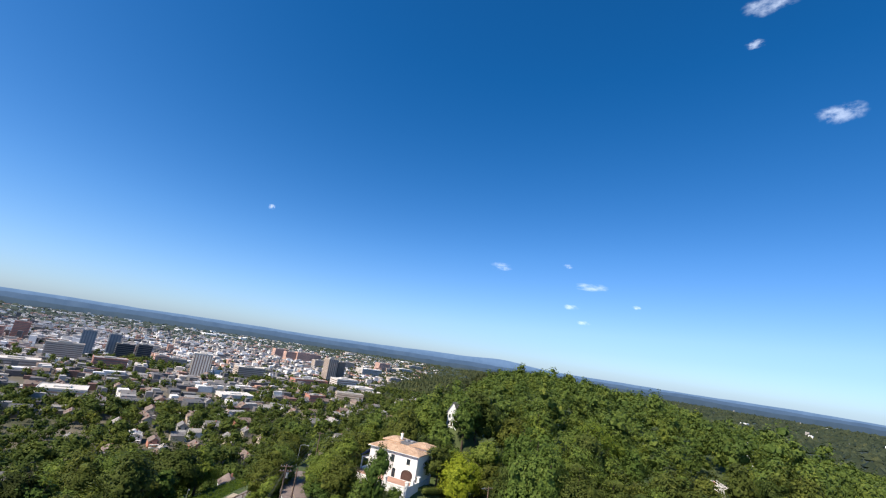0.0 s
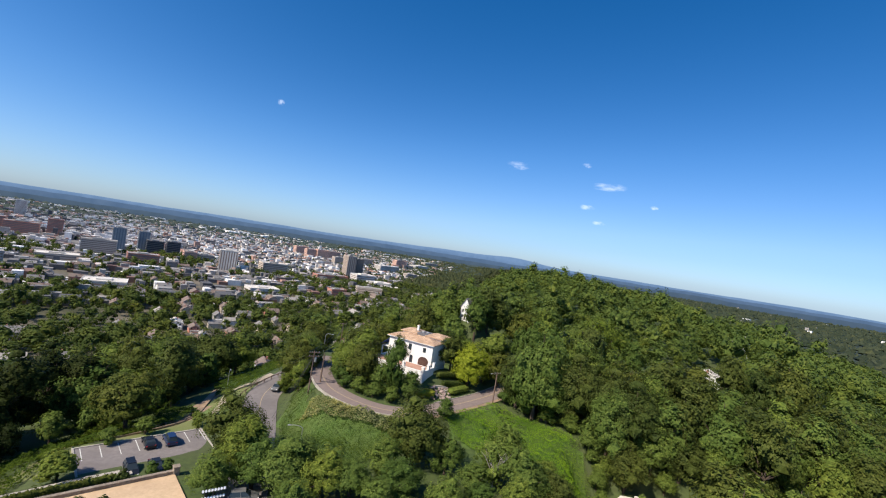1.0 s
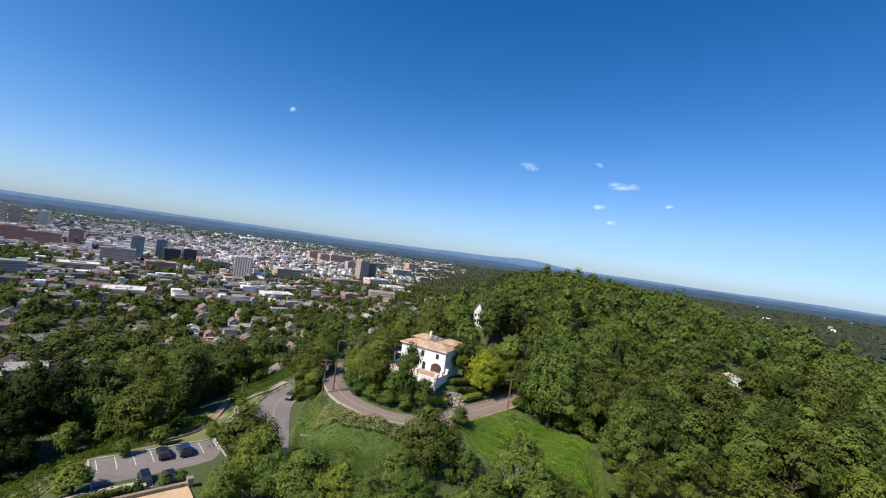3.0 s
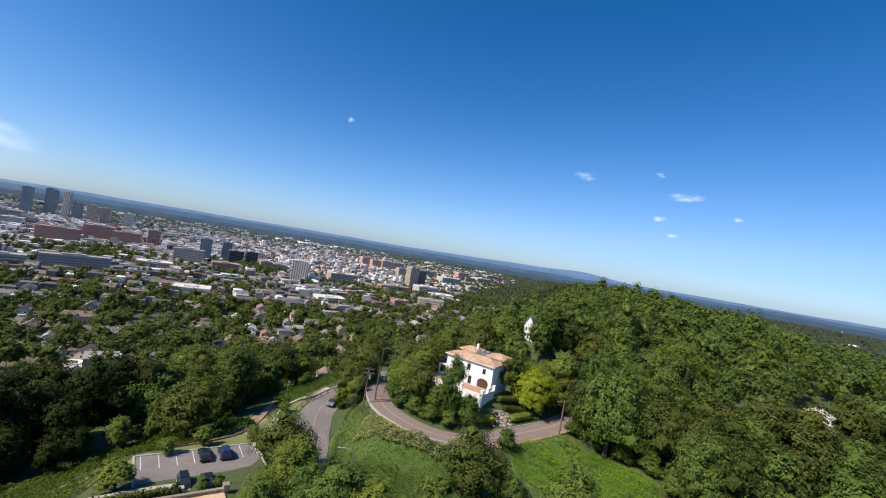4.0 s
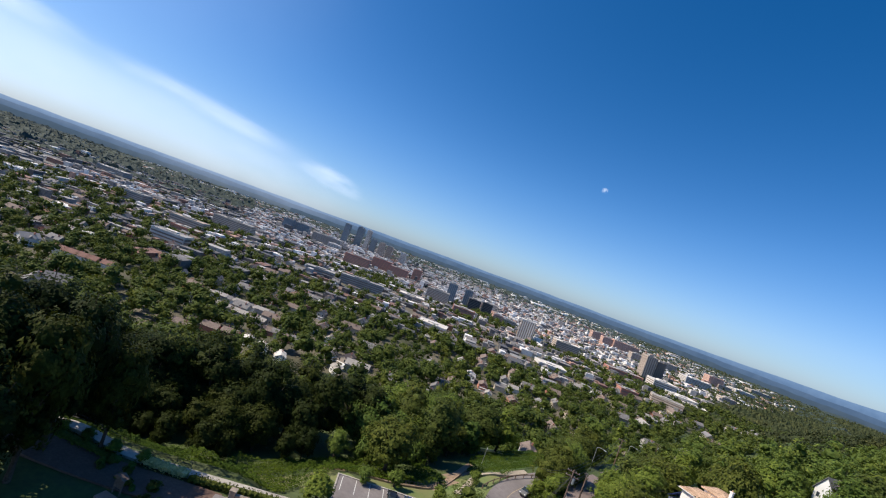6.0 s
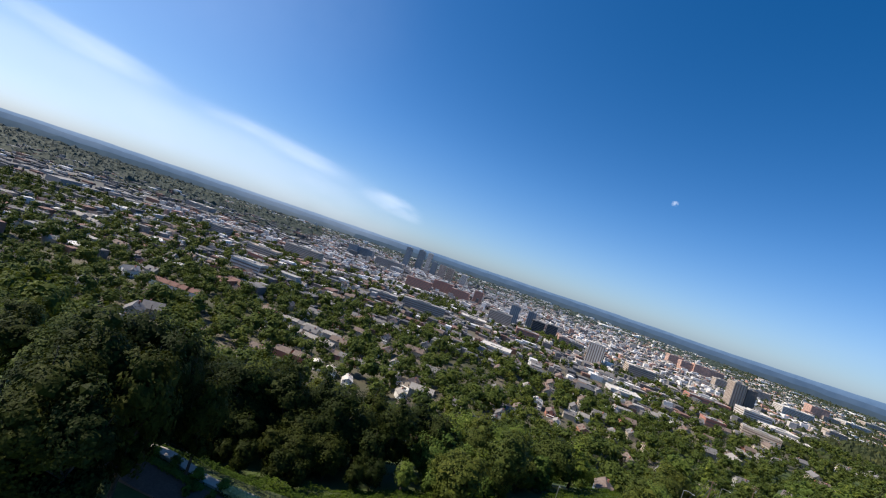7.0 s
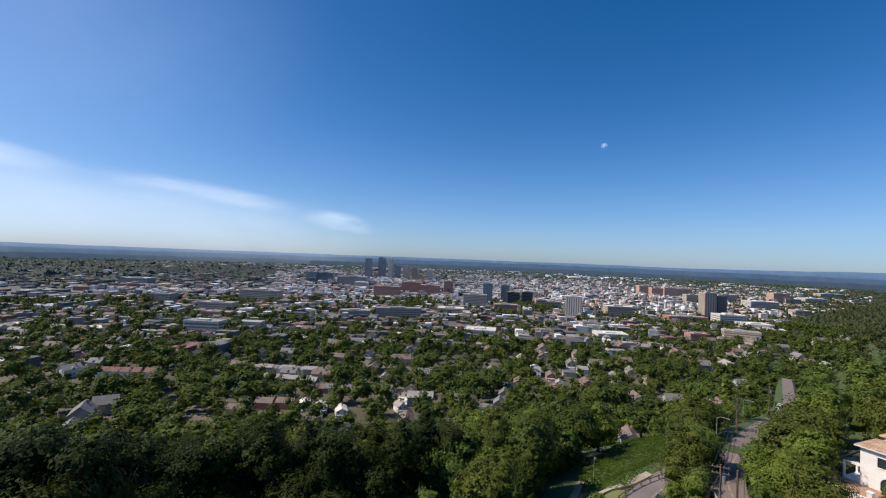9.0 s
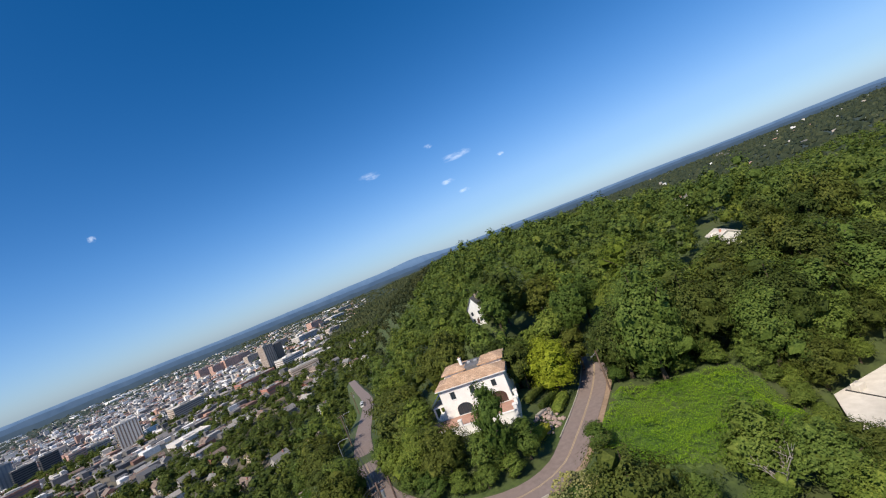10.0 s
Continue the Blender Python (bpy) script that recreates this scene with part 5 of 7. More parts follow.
for course in range(2):
    u = -12.7 + 0.2 * course
    while u < 12.5:
        w = rng.uniform(0.35, 0.65)
        ob = part("stone", blocks[int(rng.integers(4))], stone_wall, at=(u, -0.3, -0.3 + 0.42 * course))
        ob.scale = (w - 0.03, 0.5, 0.42)
        u += w
for k in range(17):
    part("coping_stone", Shape().box(-12.75 + k * 1.5, -0.36, 0.545, -11.28 + k * 1.5, 0.26, 0.66, 0.03).mesh("coping_stone", M["stone"]), stone_wall)
for uu in (-12.9, 12.9):
    part("pier", Shape().box(uu - 0.45, -0.5, -0.5, uu + 0.45, 0.4, 1.15, 0.05).box(uu - 0.52, -0.57, 1.153, uu + 0.52, 0.47, 1.3, 0.03).mesh("pier", M["stone"]), stone_wall)


def at_wall(a, b):
    c, s = math.cos(radians(41.8)), math.sin(radians(41.8))
    return -44.8 + a * c - b * s, 61.7 + a * s + b * c


for a, b, kind, size in ((-10.6, -6.4, 0, 1.25), (-6.9, -6.5, 1, 1.45), (-0.4, -4.7, 0, 1.2), (2.8, -4.9, 0, 0.95), (9.8, 1.6, 1, 1.2), (12.2, 2.4, 1, 1.0), (6.0, 1.4, 0, 0.9)):
    shrub(kind, *at_wall(a, b), size, "rounded clipped evergreen shrub beside the terrace wall", "shrubs of the terrace", -42.35 if b < 0 else None)
WALKWAY = [(-97, 23.5, 0), (-80, 36.3, 0), (-69.1, 43.3, 0), (-62, 49.5, 0), (-56.3, 55.1, 0), (-50.8, 60.6, 0), (-46, 65.3, 0), (-41.5, 69.2, 0)]
WALKWAY = [(x, y, G(x, y) + 0.25) for x, y, _ in WALKWAY]
band("pavement_walkway", WALKWAY, 0.9, -0.9, 0.0, M["concrete"], "pale concrete walkway beside the terrace", "path", 0.6)
hedge([(-79.4, 34.0), (-74, 37.6), (-67.4, 41.6)], 0.8, 0.7, "low green planting along the walkway", M["leaf"], 6)
hedge([(-65.7, 45.0), (-63.6, 46.7), (-61.2, 48.7)], 0.8, 1.3, "flowering shrub row with pale yellow blossom", M["blossom"], 3)
hedge([(-60, 49.4), (-52.8, 56.6), (-47.5, 61.8), (-42.5, 66.4)], 0.6, 1.0, "low dark green hedge between wall and walkway", M["leaf_dark"], 4)
rail = thing("handrail", "dark metal handrail along the walkway", "handrail", (0, 0, 0))
pts = even(WALKWAY[:4], 2.4)
for i, p in enumerate(pts):
    part("post", Shape().tube((p[0] - 0.6, p[1] + 0.75, p[2] - 0.3), (p[0] - 0.6, p[1] + 0.75, p[2] + 1.0), 0.03, 0.03, 6).mesh("post", M["dark"]), rail)
    if i:
        q = pts[i - 1]
        for dz in (0.55, 1.0):
            part("rail", Shape().tube((q[0] - 0.6, q[1] + 0.75, q[2] + dz), (p[0] - 0.6, p[1] + 0.75, p[2] + dz), 0.025, 0.025, 6).mesh("rail", M["dark"]), rail)
kiosk = thing("notice_kiosk", "small brown timber notice stand by the walk", "notice stand", (-60.4, 40.0, G(-60.4, 40.0)), 25)
for x in (-0.6, 0.6):
    part("post", Shape().box(x - 0.08, -0.08, -0.4, x + 0.08, 0.08, 2.3, 0.01).mesh("post", M["pole_wood"]), kiosk)
part("board", Shape().box(-0.5, -0.05, 0.8, 0.5, 0.05, 1.9, 0.01).mesh("board", M["pole_wood"]), kiosk)
part("roof", Shape().prism([(-0.95, 2.3), (0.95, 2.3), (0, 2.75)], -0.5, 0.5).mesh("roof", M["pole_wood"]), kiosk)
for k in range(22):
    shrub(k % 2, -68 + k * 1.0 + random.uniform(-0.6, 0.6), 40.5 + k * 0.28 + random.uniform(-3.5, 2.2), random.uniform(0.4, 0.95), "small green bush in the planting bed", "bushes of the planting bed")

for line in (((-63.6, 77.4), (-60.8, 82.2)), ((-54.6, 86.6), (-51.0, 89.4), (-47.6, 91.8))):
    band("pavement_planting_bed", [(x, y, G(x, y)) for x, y in line], 1.1, -1.1, 0.22, M["dirt"], "pinkish brown mulched planting bed", "planting bed", 0.6)
    for (ax, ay), (bx, by) in zip(line, line[1:]):
        for k in range(5):
            u = (k + 0.5) / 5
            shrub(k % 2, ax + u * (bx - ax), ay + u * (by - ay), 0.36, "small green bush in a mulched bed", "bushes of the car park beds")
# small trees on the edge of the car park
for x, y, s, tall in ((-51.6, 77.6, 0.48, 0.72), (-48.6, 83.4, 0.52, 0.72), (-41.5, 89.0, 0.45, 0.75), (-42.3, 103.3, 0.42, 0.8), (-50.2, 65.6, 0.82, 0.6), (-65.9, 44.6, 0.32, 0.8), (-69.4, 41.6, 0.33, 0.8), (-73.2, 39.1, 0.33, 0.8), (-76.8, 36.7, 0.3, 0.8)):
    plant(3, x, y, s, None, 0.25, tall)

# flood lamps on a pole
flood = thing("floodlight_pole", "dark pole with three rows of white floodlights", "floodlight", (-22.8, 55.6, G(-22.8, 55.6)), 35)
flood.scale = (0.72, 0.72, 0.95)
part("pole", Shape().tube((0, 0, -0.5), (0, 0, 8.0), 0.14, 0.1).mesh("pole", M["dark"]), flood)
for r in range(3):
    z = 5.6 + r * 1.0
    bar = part("crossbar", Shape().box(-1.9, -0.06, z - 0.06, 1.9, 0.06, z + 0.06).mesh("crossbar", M["dark"]), flood)
    for k in range(8):
        x = -1.75 + k * 0.5
        part("lamp_head", Shape().tube((x, -0.05, z + 0.1), (x, -0.34, z + 0.34), 0.12, 0.2, 10).mesh("lamp_head", M["lamp_glass"]), bar, "white floodlight head")


def street_lamp(x, y, tall, turn, arm=2.2):
    t = thing("street_lamp", "galvanised steel street lamp with a curved arm", "street lamp", (x, y, G(x, y)), turn, "street lamps")
    part("pole", Shape().tube((0, 0, -0.5), (0, 0, tall - 0.4), 0.1, 0.065).mesh("pole", M["galvanised"]), t)
    s = Shape()
    pts = [(0, 0, tall - 0.4), (-arm * 0.3, 0, tall - 0.05), (-arm * 0.7, 0, tall + 0.05), (-arm, 0, tall)]
    for a, b in zip(pts, pts[1:]):
        s.tube(a, b, 0.05, 0.05, 6)
    part("arm", s.mesh("arm", M["galvanised"]), t)
    part("lamp_head", Shape().box(-arm - 0.55, -0.16, tall - 0.08, -arm, 0.16, tall + 0.08, 0.04).mesh("lamp_head", M["galvanised"]), t)
    return t


street_lamp(-18.0, 79.0, 6.2, 10)
street_lamp(-30.6, 147, 6.5, 170)
street_lamp(-30.8, 196, 7.5, 170)
street_lamp(-50, 121, 5.5, 120, 1.2)


def utility_pole(x, y, tall, turn, arms=1, extra=False, lamp=False):
    t = thing("utility_pole", "weathered wooden utility pole with crossarm", "utility pole", (x, y, G(x, y)), turn, "utility poles")
    part("pole", Shape().tube((0, 0, -0.8), (0, 0, tall), 0.2, 0.13).mesh("pole", M["pole_wood"]), t)
    for k in range(arms):
        z = tall - 0.4 - k * 0.9
        bar = part("crossarm", Shape().box(-1.2, -0.07, z - 0.07, 1.2, 0.07, z + 0.07).mesh("crossarm", M["pole_wood"]), t)
        for i in (-1.05, -0.45, 0.45, 1.05):
            part("insulator", Shape().tube((i, 0, z + 0.07), (i, 0, z + 0.3), 0.06, 0.04, 6).mesh("insulator", M["galvanised"]), bar)
    if extra:
        part("transformer", Shape().tube((0.45, 0, tall - 2.6), (0.45, 0, tall - 1.6), 0.28, 0.28, 10).mesh("transformer", M["galvanised"]), t)
    if lamp:
        part("lamp_arm", Shape().tube((0, 0, tall - 0.8), (-1.3, 0.2, tall - 0.4), 0.04, 0.04, 6).box(-1.75, 0.08, tall - 0.48, -1.3, 0.32, tall - 0.34).mesh("lamp_arm", M["galvanised"]), t)
    return t


utility_pole(-23.0, 100.8, 10.2, 20, 2, True)
utility_pole(-21.2, 103.6, 7.0, 20, 0)
utility_pole(21.4, 106.6, 8.0, 30, 1, False, True)
utility_pole(-29.6, 172, 10, 10, 1)
utility_pole(-26.6, 232, 10, 10, 2, True)
utility_pole(-31.6, 113.8, 7.0, 30, 1)
utility_pole(-11.5, 136, 8.5, 10, 0)


def cable(a, b, sag, label="thin black overhead cable"):
    p = [Vector(a).lerp(Vector(b), k / 10) - Vector((0, 0, sag * 4 * (k / 10) * (1 - k / 10))) for k in range(11)]
    v, f = [], []
    for k, q in enumerate(p):
        v += [q + Vector((0.035, 0, 0)), q + Vector((0, 0, 0.035)), q - Vector((0.035, 0, 0)), q - Vector((0, 0, 0.035))]
        if k:
            f += [(4 * k - 4 + i, 4 * k - 4 + (i + 1) % 4, 4 * k + (i + 1) % 4, 4 * k + i) for i in range(4)]
    tagged(new("overhead_cable", mesh_of("overhead_cable", v, f, M["cable"])), label, "cable", "overhead cables")


PT = Vector((-23.0, 100.8, G(-23, 100.8) + 10))
for k, dz in enumerate((0, -0.3, -0.9, -1.2, -2.4, -3.2)):
    off = (-1.0, -0.4, 0.4, 1.0, 0, 0)[k]
    cable(PT + Vector((off * 0.9, off * 0.3, dz)), (-31.6 + off, 113.8 + off * 0.4, G(-31.6, 113.8) + 6.8 + dz * 0.6), 0.5)
    cable(PT + Vector((off * 0.9, off * 0.3, dz)), (-29.6 + off, 172, G(-29.6, 172) + 9.7 + dz * 0.6), 1.5)
guy = thing("guy_wires", "steel guy wires from the utility pole to the bank", "guy wire", (0, 0, 0))
for dx, dy in ((-5.5, -5.0), (-4.6, -5.6), (-6.2, -4.2)):
    b = (-23 + dx, 100.8 + dy, G(-23 + dx, 100.8 + dy))
    part("wire", Shape().tube(PT + Vector((0, 0, -0.9)), b, 0.03, 0.03, 4).mesh("wire", M["cable"]), guy)

# flat-roofed park building beside the eastern slope
pb = thing("park_building", "low building with a stained white flat roof", "building", (38.5, 78.8, -47.8), 0)
PLAN = [(0, 0), (20.5, -2.3), (22.5, 6.7), (8.5, 7.7)]
part("wall", Shape().poly(PLAN, -1.2, 3.5).mesh("wall", M["stucco"]), pb, "tan rendered wall")
part("roof", Shape().poly([(-0.5, -0.3), (20.9, -2.7), (23.0, 7.1), (8.3, 8.1)], 3.503, 3.8).mesh("roof", M["membrane"]), pb, "stained white roof membrane")
part("roof_seam", Shape().box(10.0, -0.9, 3.803, 10.25, 7.5, 3.88).mesh("roof_seam", M["dark"]), pb)
part("air_handler", Shape().box(10.4, 5.6, 3.803, 12.0, 6.8, 4.8, 0.05).box(10.7, 5.9, 4.803, 11.7, 6.5, 4.9).mesh("air_handler", M["membrane"]), pb, "pale rooftop air handler")
part("side_roof", Shape().hull([(2.4, -0.8, 2.9), (18, -2.55, 2.9), (17.7, -5.4, 2.1), (2.1, -3.6, 2.1), (2.4, -0.8, 3.1), (18, -2.55, 3.1), (17.7, -5.4, 2.3), (2.1, -3.6, 2.3)],
     [(0, 3, 2, 1), (4, 5, 6, 7), (0, 1, 5, 4), (1, 2, 6, 5), (2, 3, 7, 6), (3, 0, 4, 7)]).mesh("side_roof", M["slate"]), pb, "grey lower porch roof")
for x, y in ((2.4, -3.3), (7.4, -3.9), (12.4, -4.5), (17.4, -5.1)):
    part("porch_post", Shape().box(x, y, -1.0, x + 0.2, y + 0.2, 2.15).mesh("porch_post", M["white"]), pb)
lodge = thing("park_lodge", "small white flat-roofed lodge beyond the drive", "building", (97, 103, G(97, 103)), 25)
part("wall", Shape().box(0, 0, -1.5, 9, 6, 3.3).mesh("wall", M["stucco"]), lodge)
part("roof", Shape().box(-0.4, -0.4, 3.303, 9.4, 6.4, 3.6).mesh("roof", M["membrane"]), lodge, "white membrane roof")
for x in (1.0, 3.6, 6.2):
    part("window", Shape().box(x, -0.06, 0.9, x + 1.4, -0.003, 2.3).mesh("window", M["pane"]), lodge)
band("pavement_drive", [(x, y, G(x, y)) for x, y in ((24, 58), (29.5, 63.5), (34.5, 66.5), (41, 69.5), (50, 70.5), (66, 69))], 3, -3, 0.45, M["asphalt"], "grey drive before the flat-roofed building", "drive", 0.8)

# low timber rail between the park road and the lawn
fence = thing("rail_fence", "low dark timber rail beside the park road", "fence", (0, 0, 0))
posts = [(x, y, G(x, y)) for x, y, _ in even([(-39.9, 103, 0), (-40.0, 108, 0), (-39.2, 113, 0), (-37.4, 118, 0), (-35.6, 122, 0)], 2.4)]
for i, (x, y, z) in enumerate(posts):
    part("post", Shape().box(x - 0.09, y - 0.09, z - 0.4, x + 0.09, y + 0.09, z + 1.05, 0.01).mesh("post", M["pole_wood"]), fence)
    if i:
        part("rail", Shape().tube(Vector(posts[i - 1]) + Vector((0, 0, 0.85)), Vector((x, y, z + 0.85)), 0.1, 0.1, 6).mesh("rail", M["pole_wood"]), fence)


def path_line(*pts):
    """A path's line, close-set and laid on the ground."""
    return [(x, y, G(x, y)) for x, y, _ in even([(x, y, 0) for x, y in pts], 0.8)]


def ground_band(name, pts, half, lift, mat, label, category):
    """A path that follows the ground on both of its edges."""
    line = path_line(*pts)
    t = np.gradient(np.array(line)[:, :2], axis=0)
    t /= np.linalg.norm(t, axis=1, keepdims=True)
    v, f = [], []
    for i, ((x, y, _), (tx, ty)) in enumerate(zip(line, t)):
        for o in (-half, 0, half):
            px, py = x - ty * o, y + tx * o
            v += [(px, py, G(px, py) + lift - (0.05 if o else 0)), (px, py, G(px, py) - 0.3)]
        if i:
            a, b = 6 * i - 6, 6 * i
            f += [(a, b, b + 2, a + 2), (a + 2, b + 2, b + 4, a + 4), (a + 1, b + 1, b, a), (a + 4, b + 4, b + 5, a + 5)]
    return tagged(new(name, mesh_of(name, v, f, mat)), label, category, kind="structure")


ground_band("pavement_footpath", ((-41.4, 95), (-42.3, 100.7), (-43.6, 105.3), (-44.0, 109), (-42.9, 111.6), (-41.0, 113.6), (-39.6, 117), (-38.4, 121)), 0.75, 0.4, M["path_tan"], "pale tan footpath over the lawn", "path")
ground_band("pavement_trail", ((-55, 81), (-50.5, 85), (-48.0, 89.7), (-46.4, 93), (-46.3, 97.7), (-47.8, 104.1), (-50.0, 112.1), (-51.5, 118)), 0.8, 0.4, M["dirt"], "worn tan dirt trail along the lawn's edge", "trail")

# ---- the city in the valley ----
BODY = {
    "white": mottled("white_tower_wall", (0.64, 0.61, 0.56), (0.76, 0.73, 0.68), 0.4, 0.03, 0.7),
    "beige": mottled("beige_wall", (0.48, 0.41, 0.34), (0.60, 0.52, 0.43), 0.4, 0.03, 0.8),
    "tan": mottled("tan_tower_wall", (0.46, 0.39, 0.32), (0.56, 0.48, 0.40), 0.4, 0.03, 0.8),
    "brown": mottled("brown_tower_wall", (0.17, 0.14, 0.12), (0.24, 0.20, 0.17), 0.4, 0.03, 0.7),
    "brick": mottled("red_brick_wall", (0.42, 0.19, 0.14), (0.54, 0.27, 0.20), 0.4, 0.03, 0.85),
    "salmon": mottled("salmon_brick_wall", (0.64, 0.39, 0.30), (0.76, 0.49, 0.39), 0.4, 0.03, 0.85),
    "grey": mottled("grey_concrete_wall", (0.34, 0.33, 0.31), (0.44, 0.43, 0.40), 0.4, 0.03, 0.8),
    "dark": mottled("dark_curtain_wall", (0.08, 0.08, 0.085), (0.12, 0.12, 0.125), 0.4, 0.03, 0.4),
    "glassy": mottled("blue_glass_wall", (0.22, 0.25, 0.28), (0.32, 0.35, 0.38), 0.2, 0.03, 0.25),
}
TOP = {"white": M["membrane"], "grey": mottled("grey_gravel_roof", (0.28, 0.27, 0.26), (0.38, 0.37, 0.35), 0.4, 0.05, 0.9), "tan": mottled("tan_roof", (0.36, 0.30, 0.24), (0.46, 0.39, 0.32), 0.4, 0.05, 0.9)}
BLOCKS = []


def block(x, y, w, d, h, turn, body, top, label, stripes="rows", step=3.6, name="office_building", base=None):
    """A flat-roofed building: walls, rows or columns of panes, parapet and roof plant."""
    z = G(x, y) if base is None else base
    t = thing(name, label, "building", (x, y, z), turn)
    BLOCKS.append((x, y, max(w, d) * 0.62))
    part("wall", Shape().box(-w / 2, -d / 2, -6, w / 2, d / 2, h).mesh("wall", BODY[body]), t)
    part("roof", Shape().box(-w / 2 + 0.4, -d / 2 + 0.4, h + 0.003, w / 2 - 0.4, d / 2 - 0.4, h + 0.25).mesh("roof", TOP[top]), t)
    e = 0.35
    part("parapet", Shape().box(-w / 2 - e, -d / 2 - e, h - 0.6, w / 2 + e, -d / 2 + 0.3, h + 0.9).box(-w / 2 - e, d / 2 - 0.3, h - 0.6, w / 2 + e, d / 2 + e, h + 0.9)
         .box(-w / 2 - e, -d / 2 + 0.303, h - 0.6, -w / 2 + 0.3, d / 2 - 0.303, h + 0.9).box(w / 2 - 0.3, -d / 2 + 0.303, h - 0.6, w / 2 + e, d / 2 - 0.303, h + 0.9).mesh("parapet", BODY[body]), t)
    k = 0.12
    pane = M["pane_blue"] if body == "glassy" else M["pane"] if body == "dark" else M["pane_brown"]
    if stripes == "rows":
        n = max(1, int((h - 1.5) / step))
        n = min(n, 14)
        pitch = (h - 1.5) / n
        hh = pitch * 0.45
        sides = [Shape().box(-w / 2 + 1, -d / 2 - k, 0, w / 2 - 1, -d / 2 - 0.004, hh).mesh("ribbon_window", pane), Shape().box(w / 2 + 0.004, -d / 2 + 1, 0, w / 2 + k, d / 2 - 1, hh).mesh("ribbon_window", pane),
                 Shape().box(-w / 2 - k, -d / 2 + 1, 0, -w / 2 - 0.004, d / 2 - 1, hh).mesh("ribbon_window", pane)]
        for i in range(n):
            for me in sides:
                part("ribbon_window", me, t, at=(0, 0, 1.0 + i * pitch))
    else:
        n = max(2, int(w / 4.5))
        pw = w / n
        col = Shape().box(-pw * 0.2, -d / 2 - k, 1, pw * 0.2, -d / 2 - 0.004, h - 1.6).mesh("strip_window", pane)
        for i in range(n):
            part("strip_window", col, t, at=(-w / 2 + pw * (i + 0.5), 0, 0))
        n = max(2, int(d / 4.5))
        pd = d / n
        west = Shape().box(-w / 2 - k, -pd * 0.28, 1, -w / 2 - 0.004, pd * 0.28, h - 1.6).mesh("strip_window", pane)
        east = Shape().box(w / 2 + 0.004, -pd * 0.28, 1, w / 2 + k, pd * 0.28, h - 1.6).mesh("strip_window", pane)
        for i in range(n):
            part("strip_window", west, t, at=(0, -d / 2 + pd * (i + 0.5), 0))
            part("strip_window", east, t, at=(0, -d / 2 + pd * (i + 0.5), 0))
    if w > 14:
        part("roof_plant", Shape().box(-w * 0.2, -d * 0.18, h + 0.253, w * 0.15, d * 0.2, h + min(4.0, 1.5 + h * 0.06), 0.1).mesh("roof_plant", BODY["grey" if body != "white" else "white"]), t)
    return t


A = 38  # the street grid's turn
block(-206, 1150, 26, 28, 60, A, "tan", "grey", "tall tan apartment tower with dark vertical bands", "columns", name="apartment_tower")
block(-186, 1166, 20, 24, 54, A, "brown", "grey", "dark brown wing of an apartment tower", "columns", name="apartment_tower")
block(-156, 1080, 52, 34, 22, A, "white", "white", "white clinic building with a flat roof", name="clinic")
block(-110, 1050, 50, 40, 12, A, "white", "white", "low white clinic wing with a flat roof", name="clinic")
block(-423, 930, 34, 26, 42, A - 8, "white", "white", "white slab apartment tower", "columns", name="apartment_tower")
block(-349, 995, 56, 34, 24, A, "beige", "white", "beige office block with window bands")
block(-683, 970, 24, 22, 51, A, "glassy", "grey", "pale blue-glazed twin tower", "columns", name="apartment_tower")
block(-668, 1030, 22, 22, 47, A, "glassy", "grey", "pale blue-glazed twin tower", "columns", name="apartment_tower")
block(-664, 890, 58, 24, 27, A, "beige", "grey", "long beige slab building with window bands")
block(-641, 1030, 34, 30, 30, A, "dark", "grey", "dark glazed office block with a flat roof")
block(-608, 1045, 28, 30, 33, A, "dark", "grey", "dark glazed office block with a flat roof")
block(-538, 835, 50, 30, 18, A, "brick", "grey", "red brick office building with window bands")
block(-612, 735, 56, 38, 9, A, "beige", "white", "low hall with a bright white flat roof", name="hall")
block(-403, 560, 46, 34, 10, A - 6, "white", "white", "low white building with a flat white roof", name="hall")
block(-953, 1125, 30, 28, 38, A, "brick", "grey", "red brick hospital tower with a flat roof", name="hospital")
block(-939, 1020, 62, 34, 28, A, "brick", "grey", "red brick hospital block with a flat roof", name="hospital")
block(-1025, 1025, 66, 36, 32, A, "brick", "grey", "dark red brick hospital block", name="hospital")
block(-969, 868, 74, 34, 26, A, "brick", "grey", "red brick hospital block with window bands", name="hospital")
block(-1338, 1020, 110, 40, 32, A, "grey", "grey", "long grey parking structure", name="parking_structure")
block(-1794, 1460, 30, 28, 98, A, "glassy", "grey", "blue-grey downtown skyscraper with vertical window bands", "columns", name="skyscraper")
block(-1808, 1560, 30, 30, 105, A, "glassy", "grey", "blue-grey glass downtown skyscraper", "columns", name="skyscraper")
block(-1760, 1530, 26, 30, 100, A, "glassy", "grey", "blue glass downtown skyscraper", "columns", name="skyscraper")
block(-1687, 1520, 24, 24, 104, A, "white", "white", "slim white downtown skyscraper", "columns", name="skyscraper")
block(-1651, 1535, 30, 26, 68, A, "glassy", "grey", "blue-grey downtown office tower", "columns", name="skyscraper")
block(-1580, 1530, 34, 26, 68, A, "beige", "tan", "tan downtown office tower", name="skyscraper")
block(-1583, 1592, 34, 28, 63, A, "beige", "tan", "tan downtown office tower", name="skyscraper")
block(-1480, 1595, 30, 28, 56, A, "white", "white", "white downtown office tower", name="skyscraper")
block(-1545, 975, 40, 28, 41, A, "glassy", "white", "white-framed blue glass hospital wing", "columns", name="hospital")
